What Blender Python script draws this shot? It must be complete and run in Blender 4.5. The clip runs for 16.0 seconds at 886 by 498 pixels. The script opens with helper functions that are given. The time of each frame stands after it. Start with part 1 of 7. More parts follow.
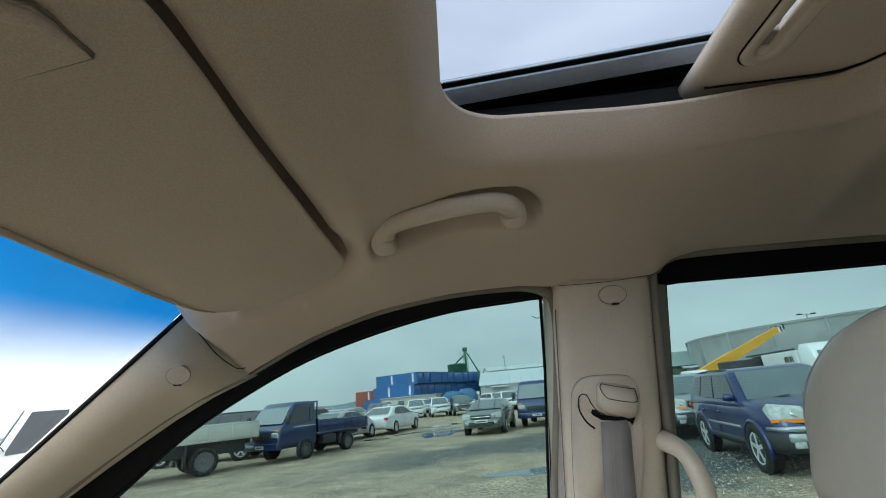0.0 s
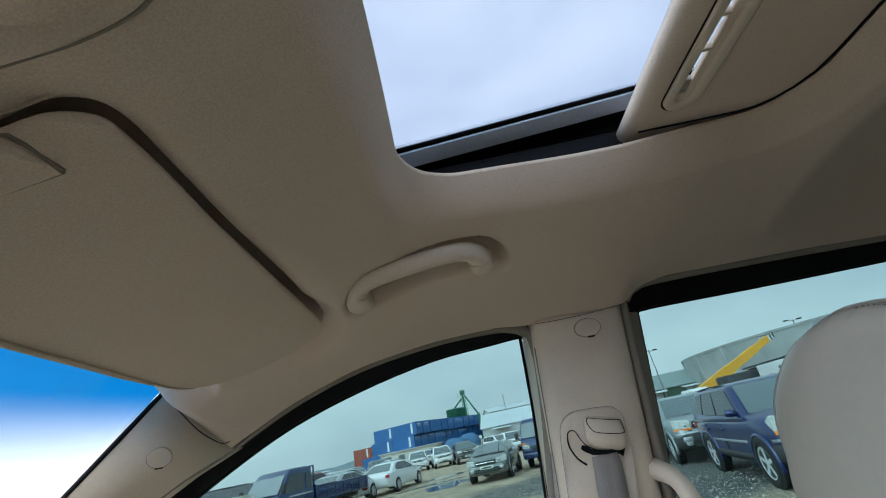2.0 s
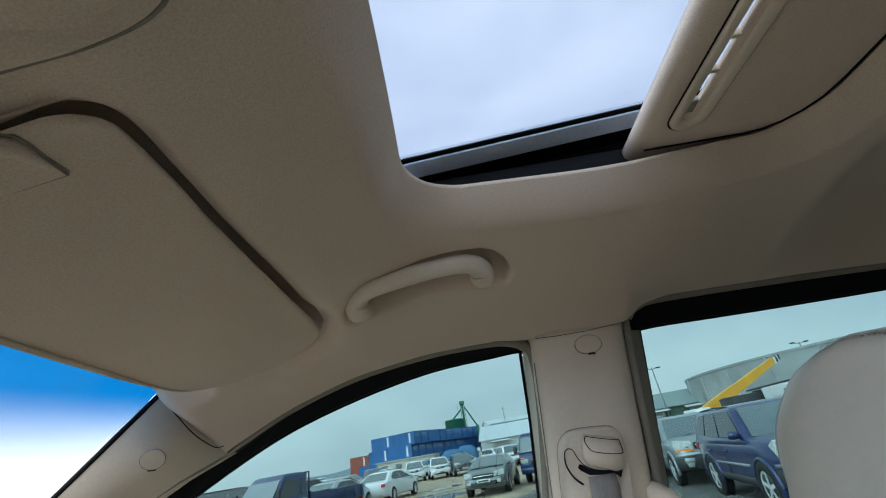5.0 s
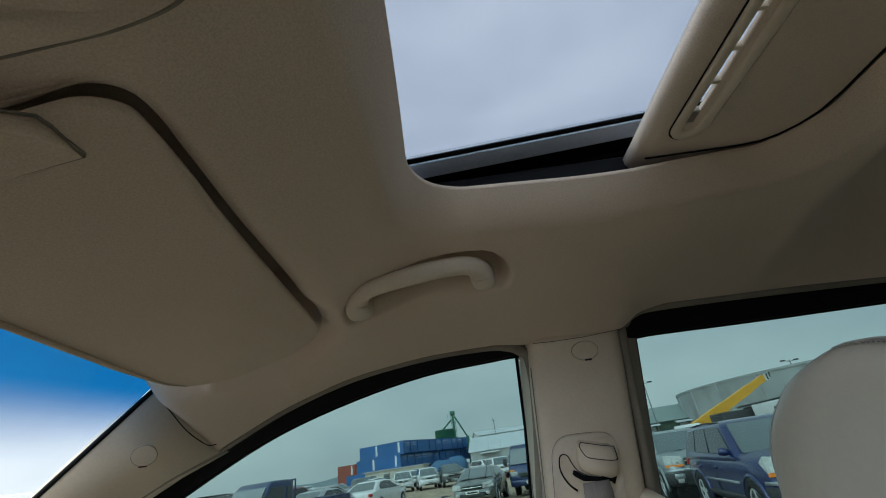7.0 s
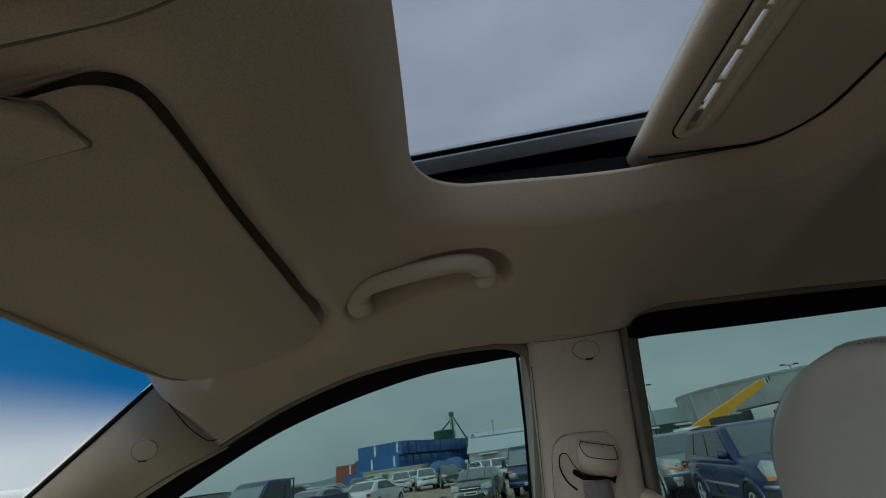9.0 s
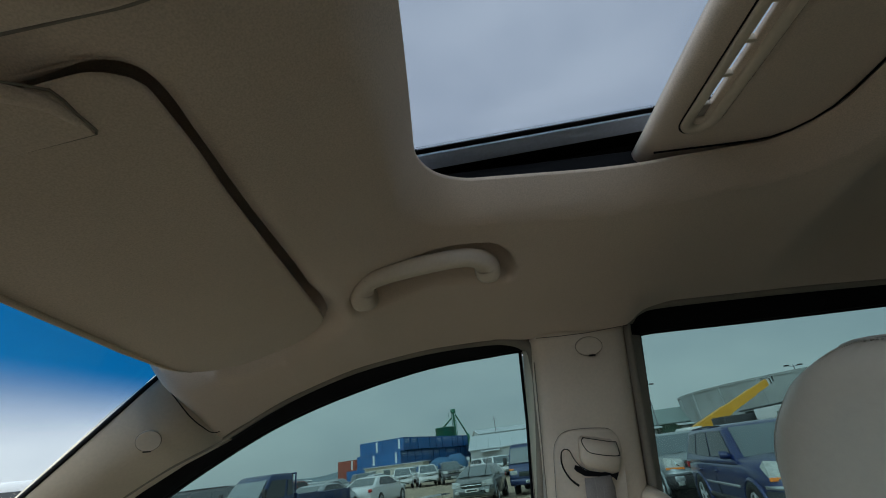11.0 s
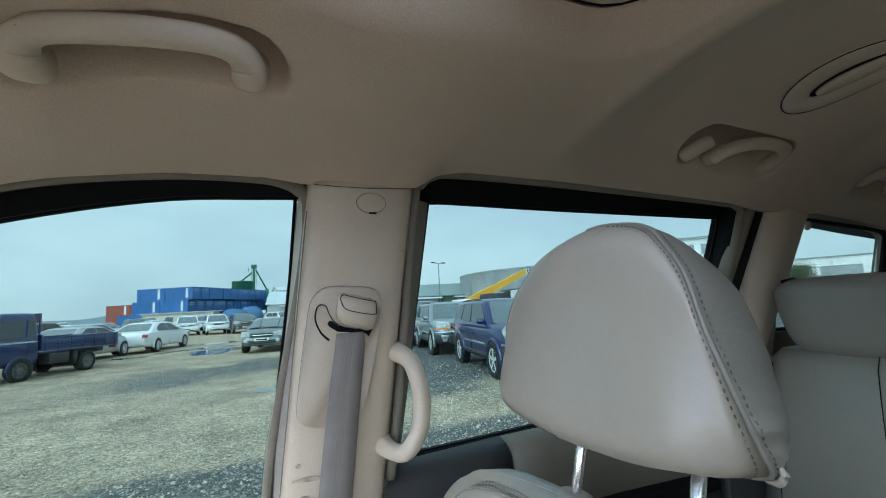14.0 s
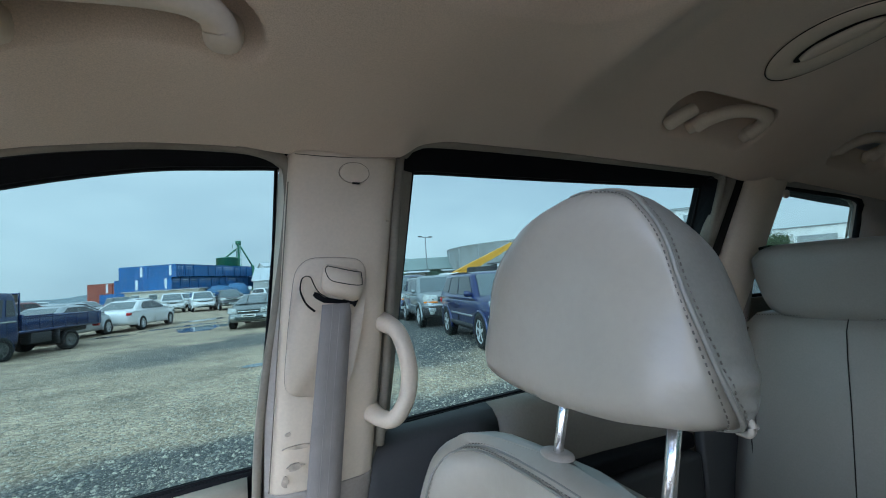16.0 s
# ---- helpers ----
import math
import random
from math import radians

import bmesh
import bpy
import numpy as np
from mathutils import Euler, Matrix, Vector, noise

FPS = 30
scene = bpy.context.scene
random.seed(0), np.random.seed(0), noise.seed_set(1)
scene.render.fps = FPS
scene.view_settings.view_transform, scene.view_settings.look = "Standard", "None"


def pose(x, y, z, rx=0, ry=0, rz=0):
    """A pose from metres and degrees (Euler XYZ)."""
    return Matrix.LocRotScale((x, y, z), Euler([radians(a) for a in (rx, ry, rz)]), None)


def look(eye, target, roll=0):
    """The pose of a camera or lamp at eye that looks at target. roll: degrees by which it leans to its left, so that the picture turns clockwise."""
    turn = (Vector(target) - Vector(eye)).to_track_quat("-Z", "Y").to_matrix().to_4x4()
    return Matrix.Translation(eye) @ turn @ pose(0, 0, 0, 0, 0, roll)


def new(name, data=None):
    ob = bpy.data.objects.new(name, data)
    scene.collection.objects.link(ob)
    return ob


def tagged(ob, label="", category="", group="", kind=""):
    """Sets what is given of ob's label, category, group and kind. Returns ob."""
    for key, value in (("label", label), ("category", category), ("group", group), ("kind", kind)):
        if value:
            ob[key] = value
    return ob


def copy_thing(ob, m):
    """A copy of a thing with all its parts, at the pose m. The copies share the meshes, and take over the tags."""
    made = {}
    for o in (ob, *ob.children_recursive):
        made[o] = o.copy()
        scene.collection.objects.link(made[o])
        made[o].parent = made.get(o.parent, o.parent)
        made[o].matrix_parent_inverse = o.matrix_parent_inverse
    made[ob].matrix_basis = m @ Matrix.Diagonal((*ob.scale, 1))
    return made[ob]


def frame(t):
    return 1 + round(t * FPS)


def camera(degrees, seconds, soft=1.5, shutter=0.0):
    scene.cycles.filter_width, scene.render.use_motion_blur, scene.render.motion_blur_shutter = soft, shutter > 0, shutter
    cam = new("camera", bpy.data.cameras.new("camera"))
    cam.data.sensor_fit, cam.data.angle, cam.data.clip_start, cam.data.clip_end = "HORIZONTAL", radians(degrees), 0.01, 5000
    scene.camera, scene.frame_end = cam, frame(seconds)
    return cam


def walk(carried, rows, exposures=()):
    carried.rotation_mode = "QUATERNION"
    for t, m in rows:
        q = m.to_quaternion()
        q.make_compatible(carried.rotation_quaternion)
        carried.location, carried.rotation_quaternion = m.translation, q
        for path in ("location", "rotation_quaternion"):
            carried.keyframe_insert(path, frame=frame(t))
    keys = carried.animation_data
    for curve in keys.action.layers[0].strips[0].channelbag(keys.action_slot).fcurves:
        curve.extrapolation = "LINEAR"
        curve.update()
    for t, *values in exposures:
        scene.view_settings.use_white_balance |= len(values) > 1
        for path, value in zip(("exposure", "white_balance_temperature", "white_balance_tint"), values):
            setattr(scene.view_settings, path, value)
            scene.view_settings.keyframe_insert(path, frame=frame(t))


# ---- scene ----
cam = camera(92.6, 16.0, soft=1.0)
PATH = [
    (0, (0.058, -0.099, 1.534), (-0.027, 1.786, 2.197), -5.3),
    (0.5, (0.081, -0.114, 1.547), (0.068, 1.737, 2.304), -8.5),
    (1, (0.084, -0.117, 1.54), (0.104, 1.715, 2.343), -10.8),
    (1.5, (0.081, -0.12, 1.536), (0.106, 1.7, 2.364), -11.7),
    (2, (0.08, -0.123, 1.536), (0.096, 1.695, 2.369), -12.1),
    (2.5, (0.078, -0.128, 1.535), (0.08, 1.689, 2.372), -12.1),
    (3, (0.078, -0.124, 1.534), (0.064, 1.694, 2.369), -11.9),
    (3.5, (0.077, -0.122, 1.534), (0.055, 1.696, 2.367), -11.8),
    (4, (0.075, -0.123, 1.533), (0.047, 1.696, 2.365), -11.6),
    (4.5, (0.082, -0.123, 1.537), (0.058, 1.692, 2.376), -11.4),
    (4.7, (0.085, -0.123, 1.539), (0.071, 1.684, 2.397), -10.5),
    (7, (0.074, -0.123, 1.529), (0.106, 1.659, 2.436), -8.7),
    (7.5, (0.075, -0.122, 1.528), (0.11, 1.66, 2.436), -8.7),
    (8, (0.074, -0.121, 1.527), (0.112, 1.659, 2.436), -8.5),
    (8.5, (0.072, -0.122, 1.525), (0.108, 1.659, 2.435), -8.3),
    (9, (0.071, -0.121, 1.525), (0.101, 1.66, 2.435), -8.1),
    (11.5, (0.07, -0.117, 1.52), (0.078, 1.673, 2.412), -7.1),
    (12, (0.071, -0.109, 1.518), (0.064, 1.719, 2.33), -6.6),
    (12.5, (0.074, -0.092, 1.514), (0.048, 1.82, 2.103), -5.7),
    (12.7, (0.078, -0.087, 1.512), (0.142, 1.843, 2.035), -4.9),
    (12.8, (0.083, -0.079, 1.514), (0.246, 1.859, 1.979), -4.1),
    (13, (0.109, -0.049, 1.516), (0.548, 1.87, 1.87), -2.5),
    (13.2, (0.136, -0.015, 1.514), (0.844, 1.831, 1.814), -2.2),
    (13.5, (0.138, -0.019, 1.51), (0.893, 1.81, 1.798), -1.2),
    (14, (0.147, -0.014, 1.512), (0.93, 1.808, 1.771), -3.0),
    (14.5, (0.155, -0.019, 1.519), (0.978, 1.786, 1.77), -4.8),
    (15, (0.157, -0.012, 1.516), (1.002, 1.784, 1.761), -5.1),
    (15.5, (0.148, -0.026, 1.514), (0.994, 1.77, 1.754), -5.1),
    (16, (0.15, -0.013, 1.506), (0.988, 1.798, 1.639), -3.8),
]
walk(cam, [(t, look(eye, target, roll)) for t, eye, target, roll in PATH],
     exposures=[(0.0, -0.37, 6300, 10), (2.5, -0.28, 5900, 11), (4.4, -0.28, 5900, 11), (7.0, -0.85, 6300, 9), (8.2, -1.45, 6400, 8), (9.2, -1.55, 6300, 8), (11.4, -1.00, 6050, 6), (12.0, -0.58, 5900, 3), (12.6, -0.30, 6050, 4), (13.0, -0.27, 6150, 7), (13.5, -0.10, 6050, 11), (14.5, -0.03, 5750, 13), (15.0, -0.07, 5650, 13), (15.6, -0.21, 5550, 13), (16.0, -0.15, 5580, 14)])

# ---- daylight: overcast sky, brightest ahead of the car ----
SKY_STRENGTH = 2.3
world = bpy.data.worlds.new("overcast_sky")
scene.world = world
world.use_nodes = True
wn, wl = world.node_tree.nodes, world.node_tree.links
wn.clear()
w_out = wn.new("ShaderNodeOutputWorld")
w_bg = wn.new("ShaderNodeBackground")
w_sky = wn.new("ShaderNodeTexSky")
w_sky.sky_type = "NISHITA"
w_sky.sun_disc = False
w_sky.sun_elevation = radians(48)
w_sky.sun_rotation = radians(-126)
w_scale = wn.new("ShaderNodeVectorMath")
w_scale.operation = "SCALE"
w_scale.inputs["Scale"].default_value = 0.10
w_co = wn.new("ShaderNodeTexCoord")
w_map = wn.new("ShaderNodeMapping")
w_map.inputs["Scale"].default_value = (1.0, 1.0, 2.6)
w_noise = wn.new("ShaderNodeTexNoise")
w_noise.inputs["Scale"].default_value = 2.2
w_noise.inputs["Detail"].default_value = 5.0
w_noise.inputs["Roughness"].default_value = 0.5
w_ramp = wn.new("ShaderNodeValToRGB")
w_ramp.color_ramp.elements[0].position, w_ramp.color_ramp.elements[0].color = 0.32, (0.66, 0.70, 0.77, 1)
w_ramp.color_ramp.elements[1].position, w_ramp.color_ramp.elements[1].color = 0.68, (0.95, 0.97, 1.0, 1)
w_sep = wn.new("ShaderNodeVectorMath")
w_sep.operation = "DOT_PRODUCT"
w_sep.inputs[1].default_value = (-0.60, -0.76, 0.26)
w_front = wn.new("ShaderNodeMapRange")
w_front.inputs["From Min"].default_value, w_front.inputs["From Max"].default_value = 0.0, 1.0
w_front.inputs["To Min"].default_value, w_front.inputs["To Max"].default_value = 1.0, 3.4
w_glow = wn.new("ShaderNodeVectorMath")
w_glow.operation = "SCALE"
w_mix = wn.new("ShaderNodeMix")
w_mix.data_type = "RGBA"
w_mix.inputs["Factor"].default_value = 0.88
wl.new(w_co.outputs["Generated"], w_map.inputs["Vector"])
wl.new(w_map.outputs["Vector"], w_noise.inputs["Vector"])
wl.new(w_noise.outputs["Fac"], w_ramp.inputs["Fac"])
wl.new(w_co.outputs["Generated"], w_sep.inputs[0])
wl.new(w_sep.outputs["Value"], w_front.inputs["Value"])
wl.new(w_ramp.outputs["Color"], w_glow.inputs[0])
wl.new(w_front.outputs["Result"], w_glow.inputs["Scale"])
wl.new(w_sky.outputs["Color"], w_scale.inputs[0])
wl.new(w_scale.outputs["Vector"], w_mix.inputs["A"])
wl.new(w_glow.outputs["Vector"], w_mix.inputs["B"])
wl.new(w_mix.outputs["Result"], w_bg.inputs["Color"])
w_bg.inputs["Strength"].default_value = SKY_STRENGTH
wl.new(w_bg.outputs["Background"], w_out.inputs["Surface"])

sun_data = bpy.data.lights.new("sun", "SUN")
sun_data.energy, sun_data.angle, sun_data.color = 1.5, radians(25), (1.0, 0.97, 0.92)
sun = new("sun", sun_data)
sun.matrix_world = look((-30, -22, 30), (0, 0, 0))


# ---- materials ----
def mat(name, color, rough=0.6, vary=0.12, scale=8.0, bump=0.0, bump_scale=300.0, metal=0.0, fine=0.06, fine_scale=220.0,
        sheen=0.0, coat=0.0, spots=None, by_object=0.0, spec=0.5):
    """A node material: base colour with broad and fine variation, and a fine bump."""
    m = bpy.data.materials.new(name)
    m.use_nodes = True
    n, l = m.node_tree.nodes, m.node_tree.links
    b = n["Principled BSDF"]
    co = n.new("ShaderNodeTexCoord")
    last = None
    for amount, sc, det in ((vary, scale, 4.0), (fine, fine_scale, 2.0)):
        if amount <= 0:
            continue
        tex = n.new("ShaderNodeTexNoise")
        tex.inputs["Scale"].default_value, tex.inputs["Detail"].default_value = sc, det
        l.new(co.outputs["Object"], tex.inputs["Vector"])
        mr = n.new("ShaderNodeMapRange")
        mr.inputs["From Min"].default_value, mr.inputs["From Max"].default_value = 0.3, 0.7
        mr.inputs["To Min"].default_value, mr.inputs["To Max"].default_value = 1 - amount, 1 + amount
        l.new(tex.outputs["Fac"], mr.inputs["Value"])
        mul = n.new("ShaderNodeVectorMath")
        mul.operation = "SCALE"
        if last is None:
            mul.inputs[0].default_value = color
        else:
            l.new(last, mul.inputs[0])
        l.new(mr.outputs["Result"], mul.inputs["Scale"])
        last = mul.outputs["Vector"]
    if by_object > 0:
        oi = n.new("ShaderNodeObjectInfo")
        mr = n.new("ShaderNodeMapRange")
        mr.inputs["To Min"].default_value, mr.inputs["To Max"].default_value = 1 - by_object, 1 + by_object
        l.new(oi.outputs["Random"], mr.inputs["Value"])
        mul = n.new("ShaderNodeVectorMath")
        mul.operation = "SCALE"
        if last is None:
            mul.inputs[0].default_value = color
        else:
            l.new(last, mul.inputs[0])
        l.new(mr.outputs["Result"], mul.inputs["Scale"])
        last = mul.outputs["Vector"]
    if spots:
        spot_color, spot_scale, low, high = spots
        tex = n.new("ShaderNodeTexNoise")
        tex.inputs["Scale"].default_value, tex.inputs["Detail"].default_value = spot_scale, 6.0
        l.new(co.outputs["Object"], tex.inputs["Vector"])
        mr = n.new("ShaderNodeMapRange")
        mr.inputs["From Min"].default_value, mr.inputs["From Max"].default_value = low, high
        l.new(tex.outputs["Fac"], mr.inputs["Value"])
        mx = n.new("ShaderNodeMix")
        mx.data_type = "RGBA"
        l.new(mr.outputs["Result"], mx.inputs["Factor"])
        if last is None:
            mx.inputs["A"].default_value = (*color, 1)
        else:
            l.new(last, mx.inputs["A"])
        mx.inputs["B"].default_value = (*spot_color, 1)
        last = mx.outputs["Result"]
    if last is None:
        b.inputs["Base Color"].default_value = (*color, 1)
    else:
        l.new(last, b.inputs["Base Color"])
    b.inputs["Roughness"].default_value, b.inputs["Metallic"].default_value = rough, metal
    b.inputs["Sheen Weight"].default_value = sheen
    b.inputs["Specular IOR Level"].default_value = spec
    b.inputs["Coat Weight"].default_value = coat
    b.inputs["Coat Roughness"].default_value = 0.08
    if bump > 0:
        tex = n.new("ShaderNodeTexNoise")
        tex.inputs["Scale"].default_value, tex.inputs["Detail"].default_value = bump_scale, 3.0
        l.new(co.outputs["Object"], tex.inputs["Vector"])
        bp = n.new("ShaderNodeBump")
        bp.inputs["Strength"].default_value, bp.inputs["Distance"].default_value = bump, 1.0 / bump_scale
        l.new(tex.outputs["Fac"], bp.inputs["Height"])
        l.new(bp.outputs["Normal"], b.inputs["Normal"])
    return m


def pane_mat(name, tint, gloss=0.4, band=None):
    """Thin clear glass: light passes straight through, tinted; Fresnel adds gloss. band: colour, height it starts, height it is full."""
    m = bpy.data.materials.new(name)
    m.use_nodes = True
    n, l = m.node_tree.nodes, m.node_tree.links
    n.clear()
    out = n.new("ShaderNodeOutputMaterial")
    clear = n.new("ShaderNodeBsdfTransparent")
    clear.inputs["Color"].default_value = (*tint, 1)
    shine = n.new("ShaderNodeBsdfGlossy")
    shine.inputs["Roughness"].default_value = 0.02
    fres = n.new("ShaderNodeLayerWeight")
    fres.inputs["Blend"].default_value = 0.5
    steep = n.new("ShaderNodeMath")
    steep.operation = "POWER"
    steep.inputs[1].default_value = 4.0
    mul = n.new("ShaderNodeMath")
    mul.operation = "MULTIPLY_ADD"
    mul.inputs[1].default_value, mul.inputs[2].default_value = gloss, 0.012
    mix = n.new("ShaderNodeMixShader")
    l.new(fres.outputs["Facing"], steep.inputs[0])
    l.new(steep.outputs["Value"], mul.inputs[0])
    l.new(mul.outputs["Value"], mix.inputs["Fac"])
    l.new(clear.outputs["BSDF"], mix.inputs[1])
    l.new(shine.outputs["BSDF"], mix.inputs[2])
    l.new(mix.outputs["Shader"], out.inputs["Surface"])
    if band:
        color, low, high = band
        co = n.new("ShaderNodeTexCoord")
        sep = n.new("ShaderNodeSeparateXYZ")
        mr = n.new("ShaderNodeMapRange")
        mr.interpolation_type = "SMOOTHSTEP"
        mr.inputs["From Min"].default_value, mr.inputs["From Max"].default_value = low, high
        mx = n.new("ShaderNodeMix")
        mx.data_type = "RGBA"
        mx.inputs["A"].default_value, mx.inputs["B"].default_value = (*tint, 1), (*color, 1)
        l.new(co.outputs["Object"], sep.inputs["Vector"])
        l.new(sep.outputs["Z"], mr.inputs["Value"])
        l.new(mr.outputs["Result"], mx.inputs["Factor"])
        l.new(mx.outputs["Result"], clear.inputs["Color"])
    return m


CLOTH = mat("beige_headliner_fabric", (0.60, 0.485, 0.365), 0.95, 0.06, 3.0, 0.35, 900, fine=0.11, fine_scale=700, sheen=0.15)
CLOTH_VISOR = mat("beige_visor_fabric", (0.58, 0.47, 0.35), 0.95, 0.05, 5.0, 0.35, 900, fine=0.10, fine_scale=700, sheen=0.15)
PLASTIC = mat("beige_moulded_plastic", (0.64, 0.54, 0.405), 0.5, 0.05, 6.0, 0.12, 1400, fine=0.03, spots=((0.30, 0.25, 0.19), 9.0, 0.76, 0.95))
PLASTIC_GREY = mat("greige_lower_trim", (0.33, 0.29, 0.24), 0.55, 0.05, 6.0, 0.15, 1400)
SEAL = mat("taupe_door_seal", (0.23, 0.20, 0.15), 0.75, 0.08, 20.0, 0.2, 500)
SEAL_PALE = mat("pale_taupe_seal", (0.36, 0.325, 0.275), 0.7, 0.06, 20.0, 0.2, 500)
RUBBER = mat("black_rubber", (0.006, 0.006, 0.0065), 0.75, 0.1, 30.0, 0.1, 400, spec=0.15)
BLACK_TRIM = mat("black_trim", (0.006, 0.006, 0.0065), 0.7, 0.1, 10.0, spec=0.15)
DARK_GAP = mat("dark_recess", (0.014, 0.012, 0.010), 0.8, 0.1, 20.0, spec=0.2)
WEBBING = mat("taupe_webbing", (0.24, 0.215, 0.19), 0.75, 0.08, 30.0, 0.4, 900, fine=0.12, fine_scale=900)
WEB_PALE = mat("pale_webbing", (0.285, 0.258, 0.228), 0.75, 0.08, 30.0, 0.4, 900, fine=0.12, fine_scale=900)
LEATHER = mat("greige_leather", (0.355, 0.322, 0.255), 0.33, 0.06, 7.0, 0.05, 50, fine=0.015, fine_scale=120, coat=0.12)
# the same leather darkened: shade of the side band and seams is in the colour
LEATHER_SHADED = mat("greige_leather_shaded_side", (0.215, 0.208, 0.172), 0.36, 0.05, 7.0, 0.08, 260, fine=0.05, fine_scale=300)
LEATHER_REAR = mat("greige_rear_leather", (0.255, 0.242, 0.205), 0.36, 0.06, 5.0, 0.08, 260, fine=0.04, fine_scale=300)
THREAD = mat("taupe_thread", (0.15, 0.135, 0.11), 0.8, 0.1, 200.0)
CHROME = mat("chrome", (0.85, 0.85, 0.85), 0.24, 0.02, 20.0, metal=1.0)
RAIL = mat("satin_aluminium", (0.56, 0.64, 0.78), 0.40, 0.06, 20.0)
SCUFF = mat("grey_scuff", (0.50, 0.42, 0.32), 0.7, 0.3, 60.0)
GLASS_SIDE = pane_mat("green_side_glass", (0.525, 0.63, 0.615))
GLASS_FRONT = pane_mat("windscreen_glass", (0.93, 0.97, 0.97), gloss=0.2, band=((0.010, 0.17, 0.42), 1.60, 1.70))
GLASS_PRIVACY = pane_mat("privacy_glass", (0.16, 0.22, 0.20))
GLASS_DRIVER = pane_mat("clear_driver_glass", (0.92, 0.94, 0.93))
GLASS_ROOF = pane_mat("sunroof_glass", (0.66, 0.70, 0.755))


# ---- building helpers ----
def link(name, bm, material, smooth=True, recalc=True):
    if recalc:
        bmesh.ops.recalc_face_normals(bm, faces=bm.faces)
    for f in bm.faces:
        f.smooth = smooth
    me = bpy.data.meshes.new(name)
    bm.to_mesh(me)
    bm.free()
    me.materials.append(material)
    return new(name, me)


def part(name, bm, material, parent, label="", smooth=True):
    """One mesh under a thing or under a part."""
    ob = link(name, bm, material, smooth)
    ob.parent = parent
    if label:
        ob["label"] = label
    return ob


def thing(name, label, category, group="", kind="", at=None):
    """An Empty that parents the parts of a thing."""
    ob = new(name)
    ob.empty_display_size = 0.05
    if at is not None:
        ob.matrix_world = at
    return tagged(ob, label, category, group, kind)


def loft(rings, closed=True, cap=True):
    """A skin over rings of equal count."""
    bm = bmesh.new()
    vs = [[bm.verts.new(p) for p in r] for r in rings]
    n = len(rings[0])
    for a, b in zip(vs, vs[1:]):
        for i in range(n if closed else n - 1):
            j = (i + 1) % n
            bm.faces.new((a[i], a[j], b[j], b[i]))
    if cap and closed:
        bm.faces.new(vs[0])
        bm.faces.new(list(reversed(vs[-1])))
    return bm


def spline(pts, n=8):
    """A smooth curve through the points, n steps a span."""
    p = [Vector(a) for a in pts]
    out = []
    for i in range(len(p) - 1):
        a, b = p[max(i - 1, 0)], p[min(i + 2, len(p) - 1)]
        for k in range(n):
            u = k / n
            out.append(0.5 * ((2 * p[i]) + (p[i + 1] - a) * u + (2 * a - 5 * p[i] + 4 * p[i + 1] - b) * u * u
                              + (-a + 3 * p[i] - 3 * p[i + 1] + b) * u ** 3))
    return out + [p[-1]]


def tube(pts, radius, sides=10, flat=1.0, up=(0, 0, 1)):
    """A round or flattened bar along points; radius a number or one for each point."""
    pts = [Vector(p) for p in pts]
    rings = []
    for i, p in enumerate(pts):
        d = (pts[min(i + 1, len(pts) - 1)] - pts[max(i - 1, 0)]).normalized()
        side = d.cross(Vector(up))
        if side.length < 1e-4:
            side = d.cross(Vector((1, 0, 0)))
        side.normalize()
        top = side.cross(d).normalized()
        r = radius[i] if isinstance(radius, (list, tuple)) else radius
        rings.append([p + side * (r * math.cos(a)) + top * (r * flat * math.sin(a)) for a in [2 * math.pi * k / sides for k in range(sides)]])
    return loft(rings)


def box(x0, x1, y0, y1, z0, z1, bevel=0.0, seg=2):
    bm = bmesh.new()
    bmesh.ops.create_cube(bm, size=1, matrix=Matrix.LocRotScale(((x0 + x1) / 2, (y0 + y1) / 2, (z0 + z1) / 2), None, (x1 - x0, y1 - y0, z1 - z0)))
    if bevel:
        bmesh.ops.bevel(bm, geom=list(bm.edges), offset=bevel, segments=seg, profile=0.5, affect="EDGES")
    return bm


def slab(outline, off, bevel=0.0, seg=2):
    """A plate: outline of 3D points, thickened by the vector off."""
    bm = bmesh.new()
    a = [bm.verts.new(p) for p in outline]
    b = [bm.verts.new(Vector(p) + Vector(off)) for p in outline]
    n = len(a)
    bm.faces.new(a)
    bm.faces.new(list(reversed(b)))
    for i in range(n):
        bm.faces.new((a[i], a[(i + 1) % n], b[(i + 1) % n], b[i]))
    if bevel:
        rim = [e for e in bm.edges if (e.verts[0] in a) == (e.verts[1] in a)]
        bmesh.ops.bevel(bm, geom=rim, offset=bevel, segments=seg, profile=0.5, affect="EDGES")
    return bm


def disc(center, normal, radius, depth=0.003, sides=28, squash=1.0):
    m = Matrix.Translation(center) @ Vector(normal).to_track_quat("Z", "Y").to_matrix().to_4x4()
    bm = bmesh.new()
    bmesh.ops.create_cone(bm, cap_ends=True, segments=sides, radius1=radius, radius2=radius * 0.96, depth=depth,
                          matrix=m @ Matrix.Diagonal((1, squash, 1, 1)))
    return bm


def ring(center, normal, radius, thick, sides=32, squash=1.0):
    m = Matrix.Translation(center) @ Vector(normal).to_track_quat("Z", "Y").to_matrix().to_4x4()
    pts = [m @ Vector((radius * math.cos(a), radius * squash * math.sin(a), 0)) for a in [2 * math.pi * k / sides for k in range(sides + 1)]]
    return tube(pts, thick, 6, up=normal)


